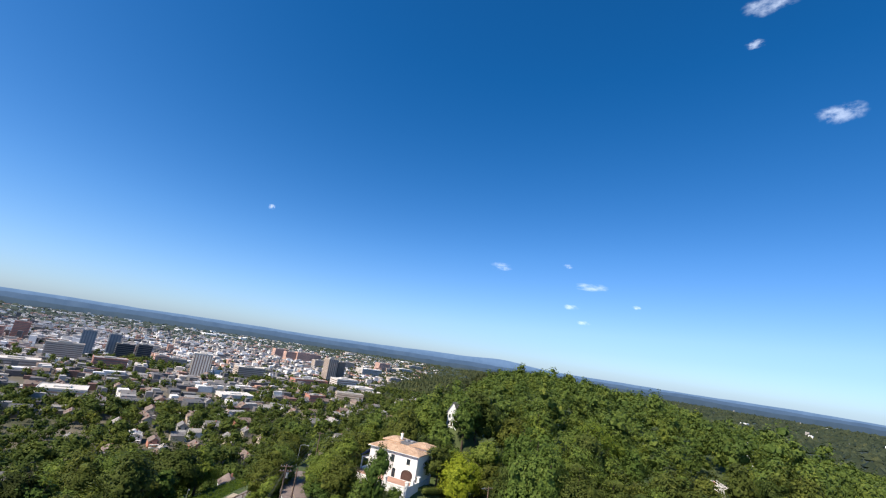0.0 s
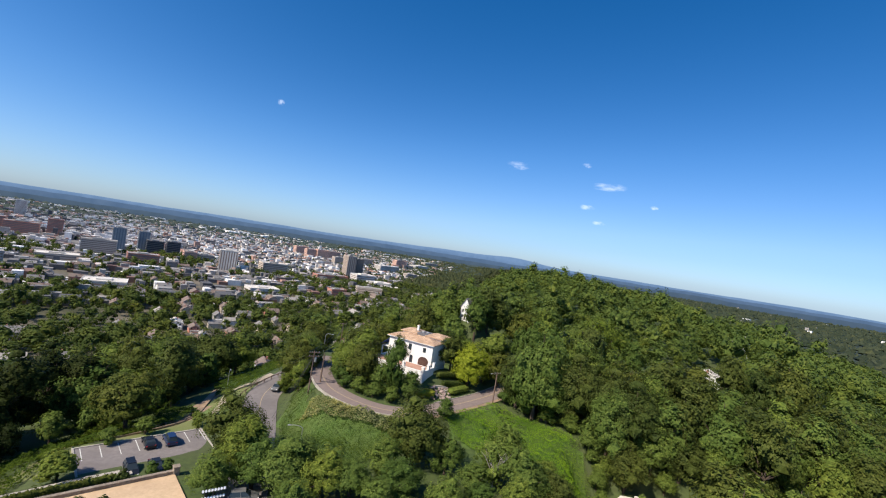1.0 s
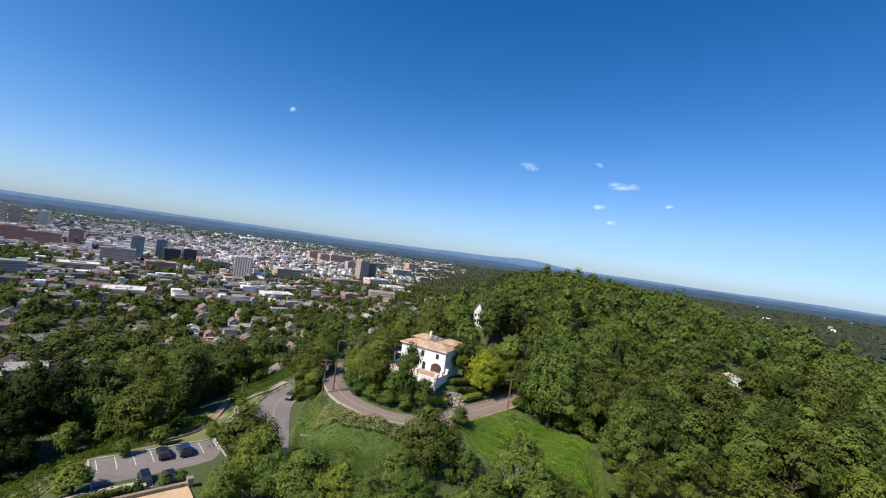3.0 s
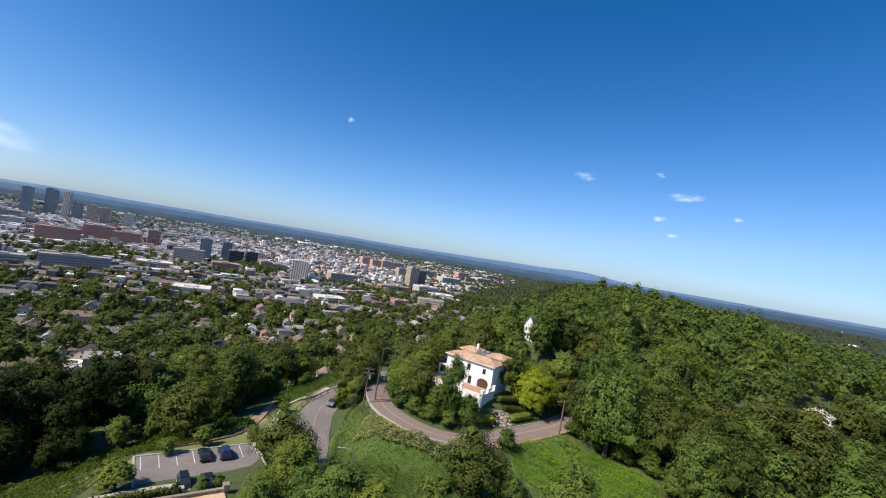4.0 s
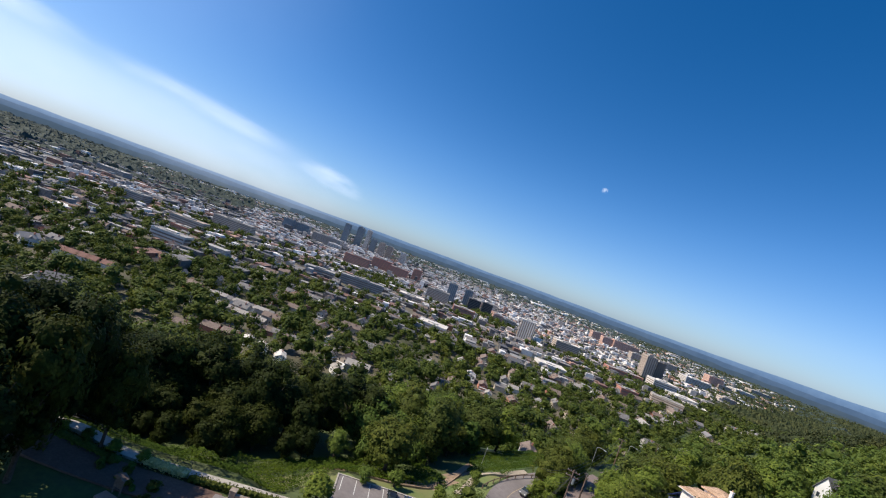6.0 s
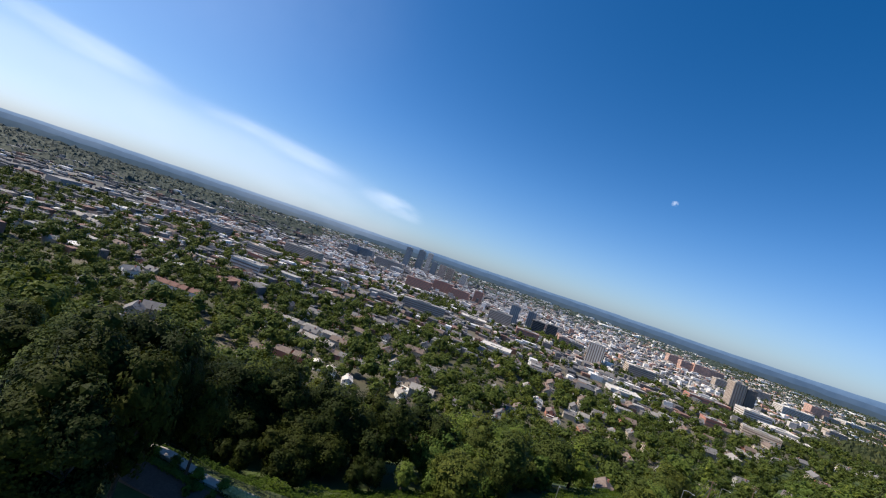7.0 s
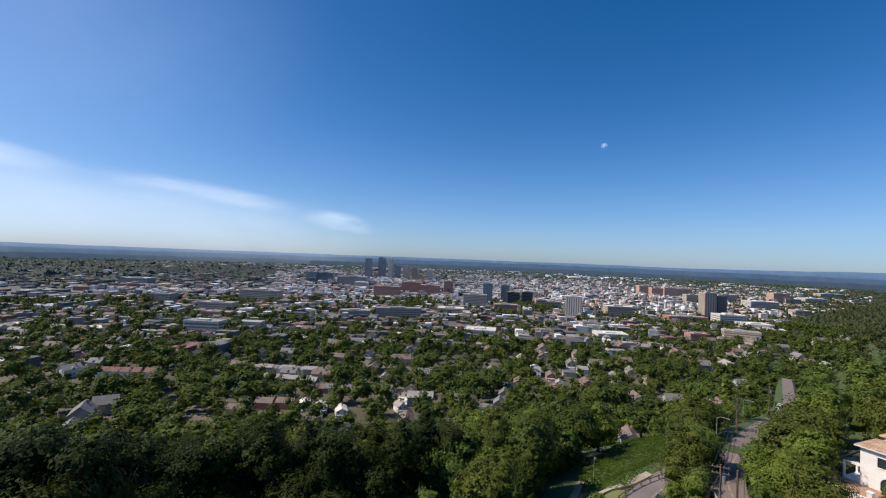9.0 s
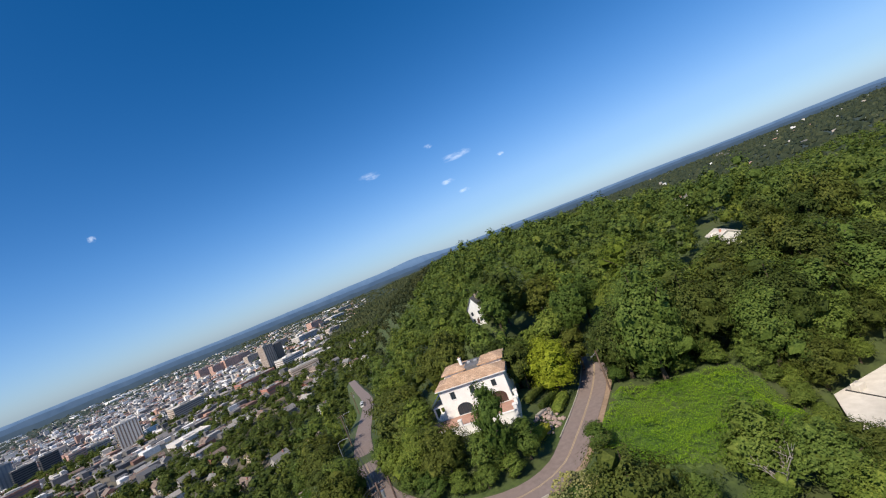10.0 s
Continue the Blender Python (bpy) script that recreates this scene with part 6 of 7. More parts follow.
block(-1549, 1042, 66, 30, 38, A, "glassy", "white", "blue glass hospital wing with a white roof", name="hospital")
block(-620, 590, 84, 22, 17, A + 12, "grey", "grey", "long grey school building", name="school")
block(-674, 530, 54, 26, 11, A + 12, "grey", "grey", "low grey-roofed school wing", name="school")
block(-1002, 505, 92, 30, 24, A, "beige", "grey", "long tan apartment slab with balconies", name="apartment_block")
block(-888, 366, 66, 26, 14, A, "beige", "tan", "low tan apartment slab", name="apartment_block")
block(-558, 1905, 60, 34, 34, A, "salmon", "tan", "salmon brick apartment block with a flat roof", name="apartment_block")
block(-491, 1820, 50, 30, 32, A, "salmon", "tan", "salmon brick apartment block with a flat roof", name="apartment_block")
block(-451, 1840, 52, 30, 35, A, "salmon", "tan", "salmon brick apartment block with a flat roof", name="apartment_block")
block(-442, 1990, 66, 34, 28, A, "salmon", "tan", "salmon brick apartment block with a flat roof", name="apartment_block")
block(-341, 1660, 44, 28, 25, A, "beige", "tan", "tan brick apartment block with a flat roof", name="apartment_block")
block(-265, 1800, 62, 30, 27, A, "beige", "tan", "tan brick apartment block with a flat roof", name="apartment_block")
block(-150, 1600, 80, 44, 24, A, "white", "white", "white office building with arches", name="office_building")
block(-128, 1945, 56, 34, 38, A, "salmon", "tan", "salmon brick apartment tower with a flat roof", name="apartment_block")
block(-96, 1960, 50, 30, 20, A, "beige", "grey", "grey-beige office block with a flat roof")
block(-42, 2170, 80, 44, 18, A, "white", "white", "white low office building with a flat roof")
block(8, 2655, 100, 44, 22, A, "beige", "white", "pale distant office building with a flat roof")
block(-55, 1475, 40, 24, 16, A, "beige", "white", "cream low office building with a white roof")
block(-262, 712, 46, 34, 8, A, "white", "white", "low building with a white flat roof", name="hall")
block(-113, 895, 52, 22, 13, A - 20, "beige", "grey", "tan apartment row with balcony bands", name="apartment_block")
block(-86, 1030, 48, 24, 7, A - 20, "white", "white", "low building with a white roof", name="hall")
block(-231, 1060, 80, 30, 11, A, "brick", "grey", "low dark brick building with a flat roof")
block(-161, 812, 30, 20, 11, A, "brick", "grey", "dark brick building with a flat roof")
block(-666, 262, 50, 20, 15, A, "white", "grey", "pale apartment building with dark window bands", name="apartment_block")
block(-807, 335, 50, 22, 7, A, "brick", "grey", "low brick building with a grey roof")
block(-1041, 318, 40, 30, 20, A, "grey", "grey", "grey concrete block with a flat roof")
block(-1673, 420, 90, 40, 15, A, "grey", "white", "long industrial hall with a pale roof", name="hall")
block(-1227, 975, 44, 30, 20, A, "white", "white", "white office building with a flat roof")
block(-536, 990, 26, 22, 21, A, "salmon", "grey", "pinkish brick apartment block", name="apartment_block")
block(-517, 1015, 40, 24, 17, A, "beige", "grey", "beige office block with a flat roof")

# ---- valley houses ----
HOUSE_WALL = [paint("cream_siding", (0.62, 0.55, 0.44), 0.8), paint("white_siding", (0.80, 0.79, 0.76), 0.8), paint("grey_siding", (0.40, 0.385, 0.36), 0.8), M["stucco"], BODY["brick"], BODY["beige"]]
HOUSE_ROOF = [mottled("grey_shingles", (0.17, 0.165, 0.165), (0.26, 0.25, 0.25), 1.0, 0.2), mottled("brown_shingles", (0.16, 0.12, 0.10), (0.25, 0.20, 0.17), 1.0, 0.2), mottled("pale_shingles", (0.30, 0.28, 0.26), (0.40, 0.38, 0.35), 1.0, 0.2), M["slate"], mottled("red_roof", (0.19, 0.10, 0.08), (0.26, 0.145, 0.115), 1.0, 0.2), M["membrane"]]


def valley_house(wall, roof, w, d, h, rise, label, name="house"):
    t = thing(name, label, "house", (0, 0, -900), 0, "valley houses")
    part("wall", Shape().prism([(-w / 2, -3), (w / 2, -3), (w / 2, h), (0, h + rise), (-w / 2, h)], -d / 2, d / 2).mesh("wall", wall), t)
    o, k = 0.5, rise / (w / 2)
    part("roof", Shape().prism([(-w / 2 - o, h - o * k + 0.02), (0, h + rise + 0.02), (w / 2 + o, h - o * k + 0.02), (w / 2 + o, h - o * k + 0.35), (0, h + rise + 0.37), (-w / 2 - o, h - o * k + 0.35)], -d / 2 - o, d / 2 + o).mesh("roof", roof), t)
    part("porch", Shape().box(-w * 0.4, -d / 2 - 2.4, -2, w * 0.4, -d / 2 - 0.05, 0.3).box(-w * 0.42, -d / 2 - 2.6, 2.5, w * 0.42, -d / 2 - 0.55, 2.75).box(-w * 0.4, -d / 2 - 2.4, 0.3, -w * 0.4 + 0.25, -d / 2 - 2.1, 2.5).box(w * 0.4 - 0.25, -d / 2 - 2.4, 0.3, w * 0.4, -d / 2 - 2.1, 2.5).mesh("porch", M["white"]), t)
    part("dormer", Shape().hull([(0, -1.5, h), (w / 2 + 0.2, -1.5, h), (w / 2 + 0.2, 1.5, h), (0, 1.5, h), (w / 2 + 0.2, 0, h + 1.9), (0, 0, h + 1.9)], [(1, 2, 4), (0, 1, 4, 5), (2, 3, 5, 4), (3, 0, 5), (3, 2, 1, 0)]).mesh("dormer", roof), t)
    part("chimney", Shape().box(w * 0.1, d * 0.2, h, w * 0.1 + 0.9, d * 0.2 + 0.7, h + rise + 1.0).mesh("chimney", BODY["brick"]), t)
    for x in (-w * 0.28, w * 0.28):
        for z in ([1.0, 3.8] if h > 4.5 else [1.0]):
            part("window", Shape().box(x - 0.55, -d / 2 - 0.06, z, x + 0.55, -d / 2 - 0.003, z + 1.5).mesh("window", M["pane"]), t)
    for y in (-d * 0.28, d * 0.05, d * 0.32):
        part("window", Shape().box(w / 2 + 0.003, y - 0.55, 1.0, w / 2 + 0.06, y + 0.55, 2.5).mesh("window", M["pane"]), t)
    return t


VH = [
    valley_house(HOUSE_WALL[0], HOUSE_ROOF[0], 9, 13, 5.6, 3.4, "cream timber house with a grey shingle gable roof"),
    valley_house(HOUSE_WALL[1], HOUSE_ROOF[2], 8.5, 12, 5.4, 3.0, "white timber house with a pale shingle roof"),
    valley_house(HOUSE_WALL[2], HOUSE_ROOF[0], 9, 12, 5.8, 3.6, "grey timber house with a dark shingle roof"),
    valley_house(HOUSE_WALL[4], HOUSE_ROOF[1], 10, 14, 5.0, 3.0, "red brick house with a brown shingle roof"),
    valley_house(HOUSE_WALL[5], HOUSE_ROOF[1], 9, 16, 6.0, 3.0, "tan house with a brown shingle roof"),
    valley_house(HOUSE_WALL[1], HOUSE_ROOF[5], 10, 15, 5.2, 2.2, "white house with a bright metal roof"),
    valley_house(HOUSE_WALL[3], HOUSE_ROOF[4], 9, 13, 5.2, 3.2, "white stucco house with a dull red roof"),
    valley_house(HOUSE_WALL[2], HOUSE_ROOF[2], 10, 18, 6.5, 3.0, "long grey house with a pale roof"),
    valley_house(HOUSE_WALL[3], HOUSE_ROOF[1], 9, 13, 5.0, 3.2, "white stucco cottage with a brown shingle roof"),
]
HOMES = []


def settle(kind, x, y, turn, size=1.0):
    m = pose(x, y, G(x, y) + 0.3, 0, 0, turn)
    ob = VH[kind]
    if ob.location.z < -800:
        ob.matrix_basis = m
    else:
        ob = copy_thing(ob, m)
    ob.scale = (size, size, size)
    HOMES.append((x, y, 11 * size))
    return ob


for kind, x, y, turn, size in (
    (8, -67, 199, 28, 0.75), (8, -58, 243, 20, 0.9),
    # the nearest street below the wood: grey-roofed houses in a row, a brown one beside it
    (2, -191, 277, 20, 0.9), (2, -201, 293, 110, 0.85), (3, -180, 288, 100, 0.85), (2, -200, 310, 30, 0.95), (2, -210, 332, 30, 0.95), (0, -217, 352, 120, 0.95), (4, -219, 370, 30, 1.0),
    (5, -233, 424, 35, 1.1), (1, -268, 455, 35, 1.1), (4, -277, 523, 35, 1.2), (2, -219, 478, 35, 1.0), (1, -201, 467, 125, 0.9), (4, -234, 526, 35, 1.1), (3, -213, 420, 35, 0.9), (0, -206, 445, 125, 0.9),
    (1, -209, 560, 30, 1.0), (1, -195, 402, 30, 0.8),
    # three bright roofs and a brown pair beside them
    (5, -303, 203, 60, 0.75), (5, -290, 209, 60, 0.75), (5, -273, 214, 60, 0.8), (3, -323, 182, 130, 0.9), (3, -313, 193, 130, 0.9),
    (4, -268, 276, 20, 1.0), (1, -250, 251, 70, 0.8), (2, -282, 266, 100, 1.0), (3, -346, 303, 35, 1.0), (0, -352, 312, 35, 0.9), (2, -391, 336, 35, 1.0), (3, -433, 208, 120, 1.2),
    (2, -372, 83, 70, 1.35), (2, -386, 98, 160, 1.2), (2, -352, 74, 70, 1.0), (1, -508, 95, 20, 1.2),
):
    settle(kind, x, y, turn, size)
# town-house rows and long roofs
for k in range(9):
    settle((1, 7, 0)[k % 3], -420 + k * 5.6, 224 + k * 4.5, 129, 0.72)
for k in range(6):
    settle((4, 7)[k % 2], -386 + k * 7.4, 211 + k * 4.8, 123, 0.78)
for k in range(4):
    settle((3, 0)[k % 2], -326 + k * 6.5, 233 + k * 5, 128, 0.8)
for k in range(8):
    settle((0, 1)[k % 2], -472 + k * 5, 368 + k * 4.6, 133, 0.85)
for k in range(5):
    settle(6, -492 + k * 7, 116 + k * 7, 135, 0.9)
for k in range(4):
    settle(6, -545 + k * 8, 204 + k * 7, 130, 0.95)
GARDENS = [(x - 13 * x / math.hypot(x, y), y - 13 * y / math.hypot(x, y), 7.5) for x, y, _ in HOMES[2:]] + [(-314, 132, 13)]
rng = np.random.default_rng(21)
ca, sa = math.cos(radians(A)), math.sin(radians(A))
made = 0
for i in range(-40, 40):
    for j in range(-40, 40):
        u, v = i * 31 + rng.uniform(-5, 5), j * 24 + rng.uniform(-4, 4)
        x, y = -480 + u * ca - v * sa, 460 + u * sa + v * ca
        d, side = math.hypot(x, y), x - float(crest_x(y))
        a = math.degrees(math.atan2(-x, y))
        if not (300 < d < 980 and side < (-215 if y < 240 else -160) and -2 < a < 103) or rng.uniform() > (0.24 if d < 430 else 0.36 if d < 760 else 0.28):
            continue
        if any((x - p) ** 2 + (y - q) ** 2 < (r + 9) ** 2 for p, q, r in BLOCKS) or any((x - p) ** 2 + (y - q) ** 2 < (r + 6) ** 2 for p, q, r in HOMES):
            continue
        settle(int(rng.choice([0, 1, 2, 3, 4, 4, 4, 3, 7, 0, 2])), x, y, A + 90 * int(rng.integers(4)) + rng.uniform(-4, 4), rng.uniform(0.85, 1.2))
        made += 1
# houses on the far side of the ridge
for x, y, k in ((260, 520, 5), (300, 640, 1), (360, 700, 1), (420, 620, 7), (500, 900, 5), (560, 820, 1), (640, 980, 5), (450, 1100, 1), (760, 900, 5), (820, 1200, 1)):
    settle(k, x, y, rng.uniform(0, 360), 1.0)
settle(6, 66, 131.5, 60, 0.68)
settle(1, 167, 225, 200, 1.1)
settle(5, 104, 148, 150, 0.68)

# thousands of further roofs, out to the horizon
def box_cloud(cx, cy, cz, w, d, h, turn):
    n = len(cx)
    c, s = np.cos(turn), np.sin(turn)
    sx, sy = np.array([-1, 1, 1, -1]) / 2, np.array([-1, -1, 1, 1]) / 2
    ux, uy = w[:, None] * sx, d[:, None] * sy
    px, py = cx[:, None] + ux * c[:, None] - uy * s[:, None], cy[:, None] + ux * s[:, None] + uy * c[:, None]
    low, top = np.stack([px, py, np.repeat(cz[:, None] - 4, 4, 1)], -1), np.stack([px, py, np.repeat((cz + h)[:, None], 4, 1)], -1)
    v = np.concatenate([low, top], 1).reshape(-1, 3)
    f = np.array([(4, 5, 6, 7), (0, 1, 5, 4), (1, 2, 6, 5), (2, 3, 7, 6), (3, 0, 4, 7)])
    return v, (f[None] + 8 * np.arange(n)[:, None, None]).reshape(-1, 4)


def roofs(name, count, near, reach, a0, a1, size, tall, stops, label, seed, east=False):
    rng = np.random.default_rng(seed)
    r = np.sqrt(rng.uniform(near**2, reach**2, count))
    a = np.radians(rng.uniform(a0, a1, count))
    x, y = -r * np.sin(a), r * np.cos(a)
    u, v = x * ca + y * sa, -x * sa + y * ca
    u, v = np.round(u / 30) * 30 + rng.uniform(-9, 9, count), np.round(v / 44) * 44 + rng.uniform(-14, 14, count)
    x, y = u * ca - v * sa, u * sa + v * ca
    keep = ((x - crest_x(y) > 360) if east else (x - crest_x(y) < -340)) & (np.hypot(x, y) < 4850)
    for p, q, rr in BLOCKS:
        keep &= np.hypot(x - p, y - q) > rr + 14
    x, y = x[keep], y[keep]
    n = len(x)
    w, d = size * rng.lognormal(0, 0.45, n), size * rng.lognormal(0, 0.45, n)
    h = tall * rng.lognormal(0, 0.4, n)
    v, f = box_cloud(x, y, ground(x, y), w, d, h, np.full(n, radians(A)) + rng.normal(0, 0.02, n))
    me = indexed_mesh(name, v, f, islands(name + "_walls", stops))
    return tagged(new(name, me), label, "buildings", kind="stuff")


PALE = [(0.0, (0.64, 0.61, 0.57)), (0.16, (0.38, 0.35, 0.33)), (0.30, (0.88, 0.86, 0.83)), (0.53, (0.19, 0.185, 0.185)), (0.64, (0.47, 0.29, 0.22)), (0.76, (0.57, 0.50, 0.43)), (0.88, (0.12, 0.12, 0.125))]
GREY = [(0.0, (0.16, 0.155, 0.155)), (0.36, (0.10, 0.10, 0.105)), (0.58, (0.42, 0.41, 0.39)), (0.64, (0.22, 0.13, 0.10)), (0.76, (0.29, 0.28, 0.27)), (0.92, (0.80, 0.79, 0.77))]
roofs("valley_roofs", 1250, 560, 1000, 2, 100, 13, 5.5, GREY, "low grey and brown roofs between the valley trees", 36)
roofs("midtown_roofs", 3200, 860, 1500, -2, 80, 10, 5.5, PALE, "dense pale flat roofs of midtown", 31)
roofs("downtown_roofs", 9500, 1400, 3000, 2, 62, 11.5, 6, PALE, "dense pale flat roofs of the downtown blocks", 32)
roofs("industrial_roofs", 1700, 1000, 2400, 55, 110, 17, 5, GREY, "grey industrial roofs west of downtown", 33)
roofs("northern_roofs", 2500, 900, 3600, -8, 9, 13, 5.5, PALE, "scattered pale roofs north of the ridge", 35)
roofs("suburb_roofs", 130, 1100, 4200, -85, -5, 13, 8, PALE, "scattered pale roofs in the wooded southern suburb", 37, True)
HALLS = [(0.0, (0.85, 0.84, 0.82)), (0.55, (0.60, 0.58, 0.56)), (0.8, (0.45, 0.42, 0.40))]
roofs("outer_halls", 110, 3300, 4120, -2, 66, 46, 9, HALLS, "pale halls and storage sheds beyond the city", 38)
roofs("outer_roofs", 2600, 2900, 4500, 6, 74, 17, 5, PALE, "far pale roofs of the outer city", 34)

# ---- woods ----
def open_ground(x, y):
    """Where no tree of the hillside wood stands."""
    x, y = np.asarray(x, float), np.asarray(y, float)
    bad = road_gap(x, y) < np.where((y > 125) & (x < 0), 5.5, 3.6)
    for p in MEADOWS + LAWNS + DIRT:
        bad |= inside(p, x, y)
    c, s = math.cos(radians(42)), math.sin(radians(42))
    u, v = (x + 42.6) * c + (y - 75.8) * s, -(x + 42.6) * s + (y - 75.8) * c
    bad |= (np.abs(u) < 14.5) & (v > -26) & (v < 12.5)
    bad |= (u < -10) & (u > -60) & (v > -32) & (v < -11)
    bad |= (u < -8) & (u > -60) & (v > -32) & (v < -1)
    bad |= (u > 8) & (u < 26) & (v > -30) & (v < -5)
    bad |= (x < -25) & (x > -78) & (y < 52)
    bad |= (x < -58) & (x > -86) & (y < 92)
    for (hx, hy, r) in ((42, 86.5, 5), (-69, 41, 6), (-68, 52, 6), (1, 111, 13.5), (10, 106, 9), (17.3, 153.5, 6.0), (16.5, 147, 5), (101, 106, 7), (61, 141, 7), (61.5, 126, 5.0), (162, 217, 5), (98, 141, 9), (-60, 186, 10), (-57, 232, 7), (-49, 118, 8), (-46, 108, 6), (-39, 142, 5), (-50, 134, 9), (-52, 150, 9), (-54, 168, 9), (48, 80.5, 12.5), (34, 68, 6), (36, 80, 5), (-18, 70, 9), (15, 114.5, 7), (-12, 107, 10), (-19, 118, 7)):
        bad |= np.hypot(x - hx, y - hy) < r
    return bad | ((x > -35) & (x < 30) & (y < 93))


rng = np.random.default_rng(77)
px, py = np.meshgrid(np.arange(-190, 330, 11.8), np.arange(22, 420, 11.8))
px, py = (px + rng.uniform(-3.9, 3.9, px.shape)).ravel(), (py + rng.uniform(-3.9, 3.9, py.shape)).ravel()
side, dist, ang = px - crest_x(py), np.hypot(px + 5, py - 15), np.degrees(np.arctan2(-(px + 5), py - 15))
keep = ~open_ground(px, py) & (side > np.where(py > 230, -165, -212)) & (side < 300) & (dist > 34) & (ang < 112) & (ang > -72)
for hx, hy, r in HOMES:
    keep &= np.hypot(px - hx, py - hy) > r * 0.75
px, py, dist, side = px[keep], py[keep], dist[keep], side[keep]
order = np.argsort(dist)
px, py, side = px[order], py[order], side[order]
NEAR = 135
for k in range(min(NEAR, len(px))):
    kind = int(rng.choice([0, 0, 1, 2, 2, 4, 4, 5, 3]))
    # South-western trees take the kinds whose leaf colour holds the shade.
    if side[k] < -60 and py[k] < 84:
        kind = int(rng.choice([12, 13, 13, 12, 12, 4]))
    grown, lofty = (1.12, 1.3) if side[k] > -60 or py[k] < 84 else (1.1, 0.98)
    plant(kind, float(px[k]), float(py[k]), grown * float(rng.uniform(0.85, 1.2)), float(rng.uniform(0, 360)), 0.3, float(rng.uniform(0.8, lofty)))


def forest(name, xs, ys, wide, tall, low, n, sprays, size, mat, label, seed, variants=6, scale=(0.75, 1.2), size_at=None, near_by=False):
    """Many trees joined: lobed crowns of small leaf sprays, each one turned and scaled."""
    rng = np.random.default_rng(seed)
    base = [crown(rng, wide, tall, low, n, sprays, size, near_by, 1.08) for _ in range(variants)]
    tris = []
    zs = ground(xs, ys)
    grown = np.ones(len(xs)) if size_at is None else size_at
    for x, y, z, g in zip(xs, ys, zs, grown):
        t = base[int(rng.integers(variants))]
        a, s = rng.uniform(0, 2 * math.pi), g * rng.uniform(*scale)
        m = np.array([[math.cos(a) * s, -math.sin(a) * s, 0], [math.sin(a) * s, math.cos(a) * s, 0], [0, 0, s * rng.uniform(0.72, 1.15)]])
        o = np.array([x, y, z])
        tris.append(t @ m.T + o)
    me = leaf_mesh(name, np.zeros((0, 3)), np.concatenate(tris), mat)
    return tagged(new(name, me), label, "trees", kind="stuff")


fx, fy = px[NEAR:], py[NEAR:]
# South-western slope: the same wood in leaves coloured for shade.
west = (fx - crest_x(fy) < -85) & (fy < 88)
forest("hillside_wood", fx[west], fy[west], 6.9, 17.0, 1.5, 13, 80, 0.58, M["leaf_shade"], "dense green wood on the western slope with shade in its leaf colour", 40, 8, (0.68, 1.12), None, True)
fx, fy = fx[~west], fy[~west]
thin = rng.uniform(size=len(fx)) < 0.88
fx, fy = fx[thin], fy[thin]
far_off = np.hypot(fx + 5, fy - 15) > 235
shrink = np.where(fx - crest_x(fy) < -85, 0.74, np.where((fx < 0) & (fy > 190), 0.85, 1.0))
forest("hillside_wood", fx[~far_off], fy[~far_off], 6.5, 18.5, 1.5, 13, 84, 0.58, M["leaf_wood"], "dense green broadleaf wood on the ridge", 41, 8, (0.72, 1.25), shrink[~far_off], True)
forest("hillside_wood", fx[far_off], fy[far_off], 6.6, 18.0, 1.5, 11, 34, 0.94, M["leaf_wood"], "dense green broadleaf wood on the ridge", 46, 8, (0.66, 1.2), shrink[far_off], True)

# the ridge further off and its far slope
px, py = np.meshgrid(np.arange(-260, 900, 15), np.arange(340, 1500, 15))
px, py = (px + rng.uniform(-3.4, 3.4, px.shape)).ravel(), (py + rng.uniform(-3.4, 3.4, py.shape)).ravel()
side = px - crest_x(py)
ang = np.degrees(np.arctan2(-(px + 5), py - 15))
keep = (side > -175) & (side < 330 + 0.2 * py) & (py > 415) & (ang > -60) & ((side < 120) | (py < 900)) & (road_gap(px, py) > 4)
for hx, hy, r in HOMES:
    keep &= np.hypot(px - hx, py - hy) > r * 0.9
grown = np.where((px < 10) & (py < 900), 0.85, 1.0)
# Farther and western trees take the leaf colour with haze in it.
for part_of, mat in (((py < 640) & (side > -110), "leaf_wood"), ((py >= 640) | (side <= -110), "leaf_city_hazed")):
    k = keep & part_of & ((side > -110) | (rng.uniform(size=px.shape) < 0.6))
    forest("ridge_wood", px[k], py[k], 8.0, 15.0, 1.5, 7, 14, 1.6, M[mat], "green woods along the ridge", 42, 8, (0.7, 1.2), grown[k])

# right-hand slope between the near wood and the suburb
px, py = np.meshgrid(np.arange(200, 1500, 14), np.arange(-150, 700, 14))
px, py = (px + rng.uniform(-4, 4, px.shape)).ravel(), (py + rng.uniform(-4, 4, py.shape)).ravel()
side, ang = px - crest_x(py), np.degrees(np.arctan2(-(px + 5), py - 15))
keep = (side > 300) & (ang > -78) & (np.hypot(px, py) < 1250) & ((py > 420) | (px > 330))
keep &= rng.uniform(size=px.shape) < 0.75
for hx, hy, r in HOMES:
    keep &= np.hypot(px - hx, py - hy) > r
forest("suburb_wood", px[keep], py[keep], 8.5, 12, 1.5, 5, 14, 1.9, M["leaf_wood"], "green trees over the suburb behind the ridge", 43, 8)

# trees among the valley houses
px, py = np.meshgrid(np.arange(-1150, 120, 14.5), np.arange(-160, 1180, 14.5))
px, py = (px + rng.uniform(-5.2, 5.2, px.shape)).ravel(), (py + rng.uniform(-5.2, 5.2, py.shape)).ravel()
side, d, ang = px - crest_x(py), np.hypot(px, py), np.degrees(np.arctan2(-(px + 5), py - 15))
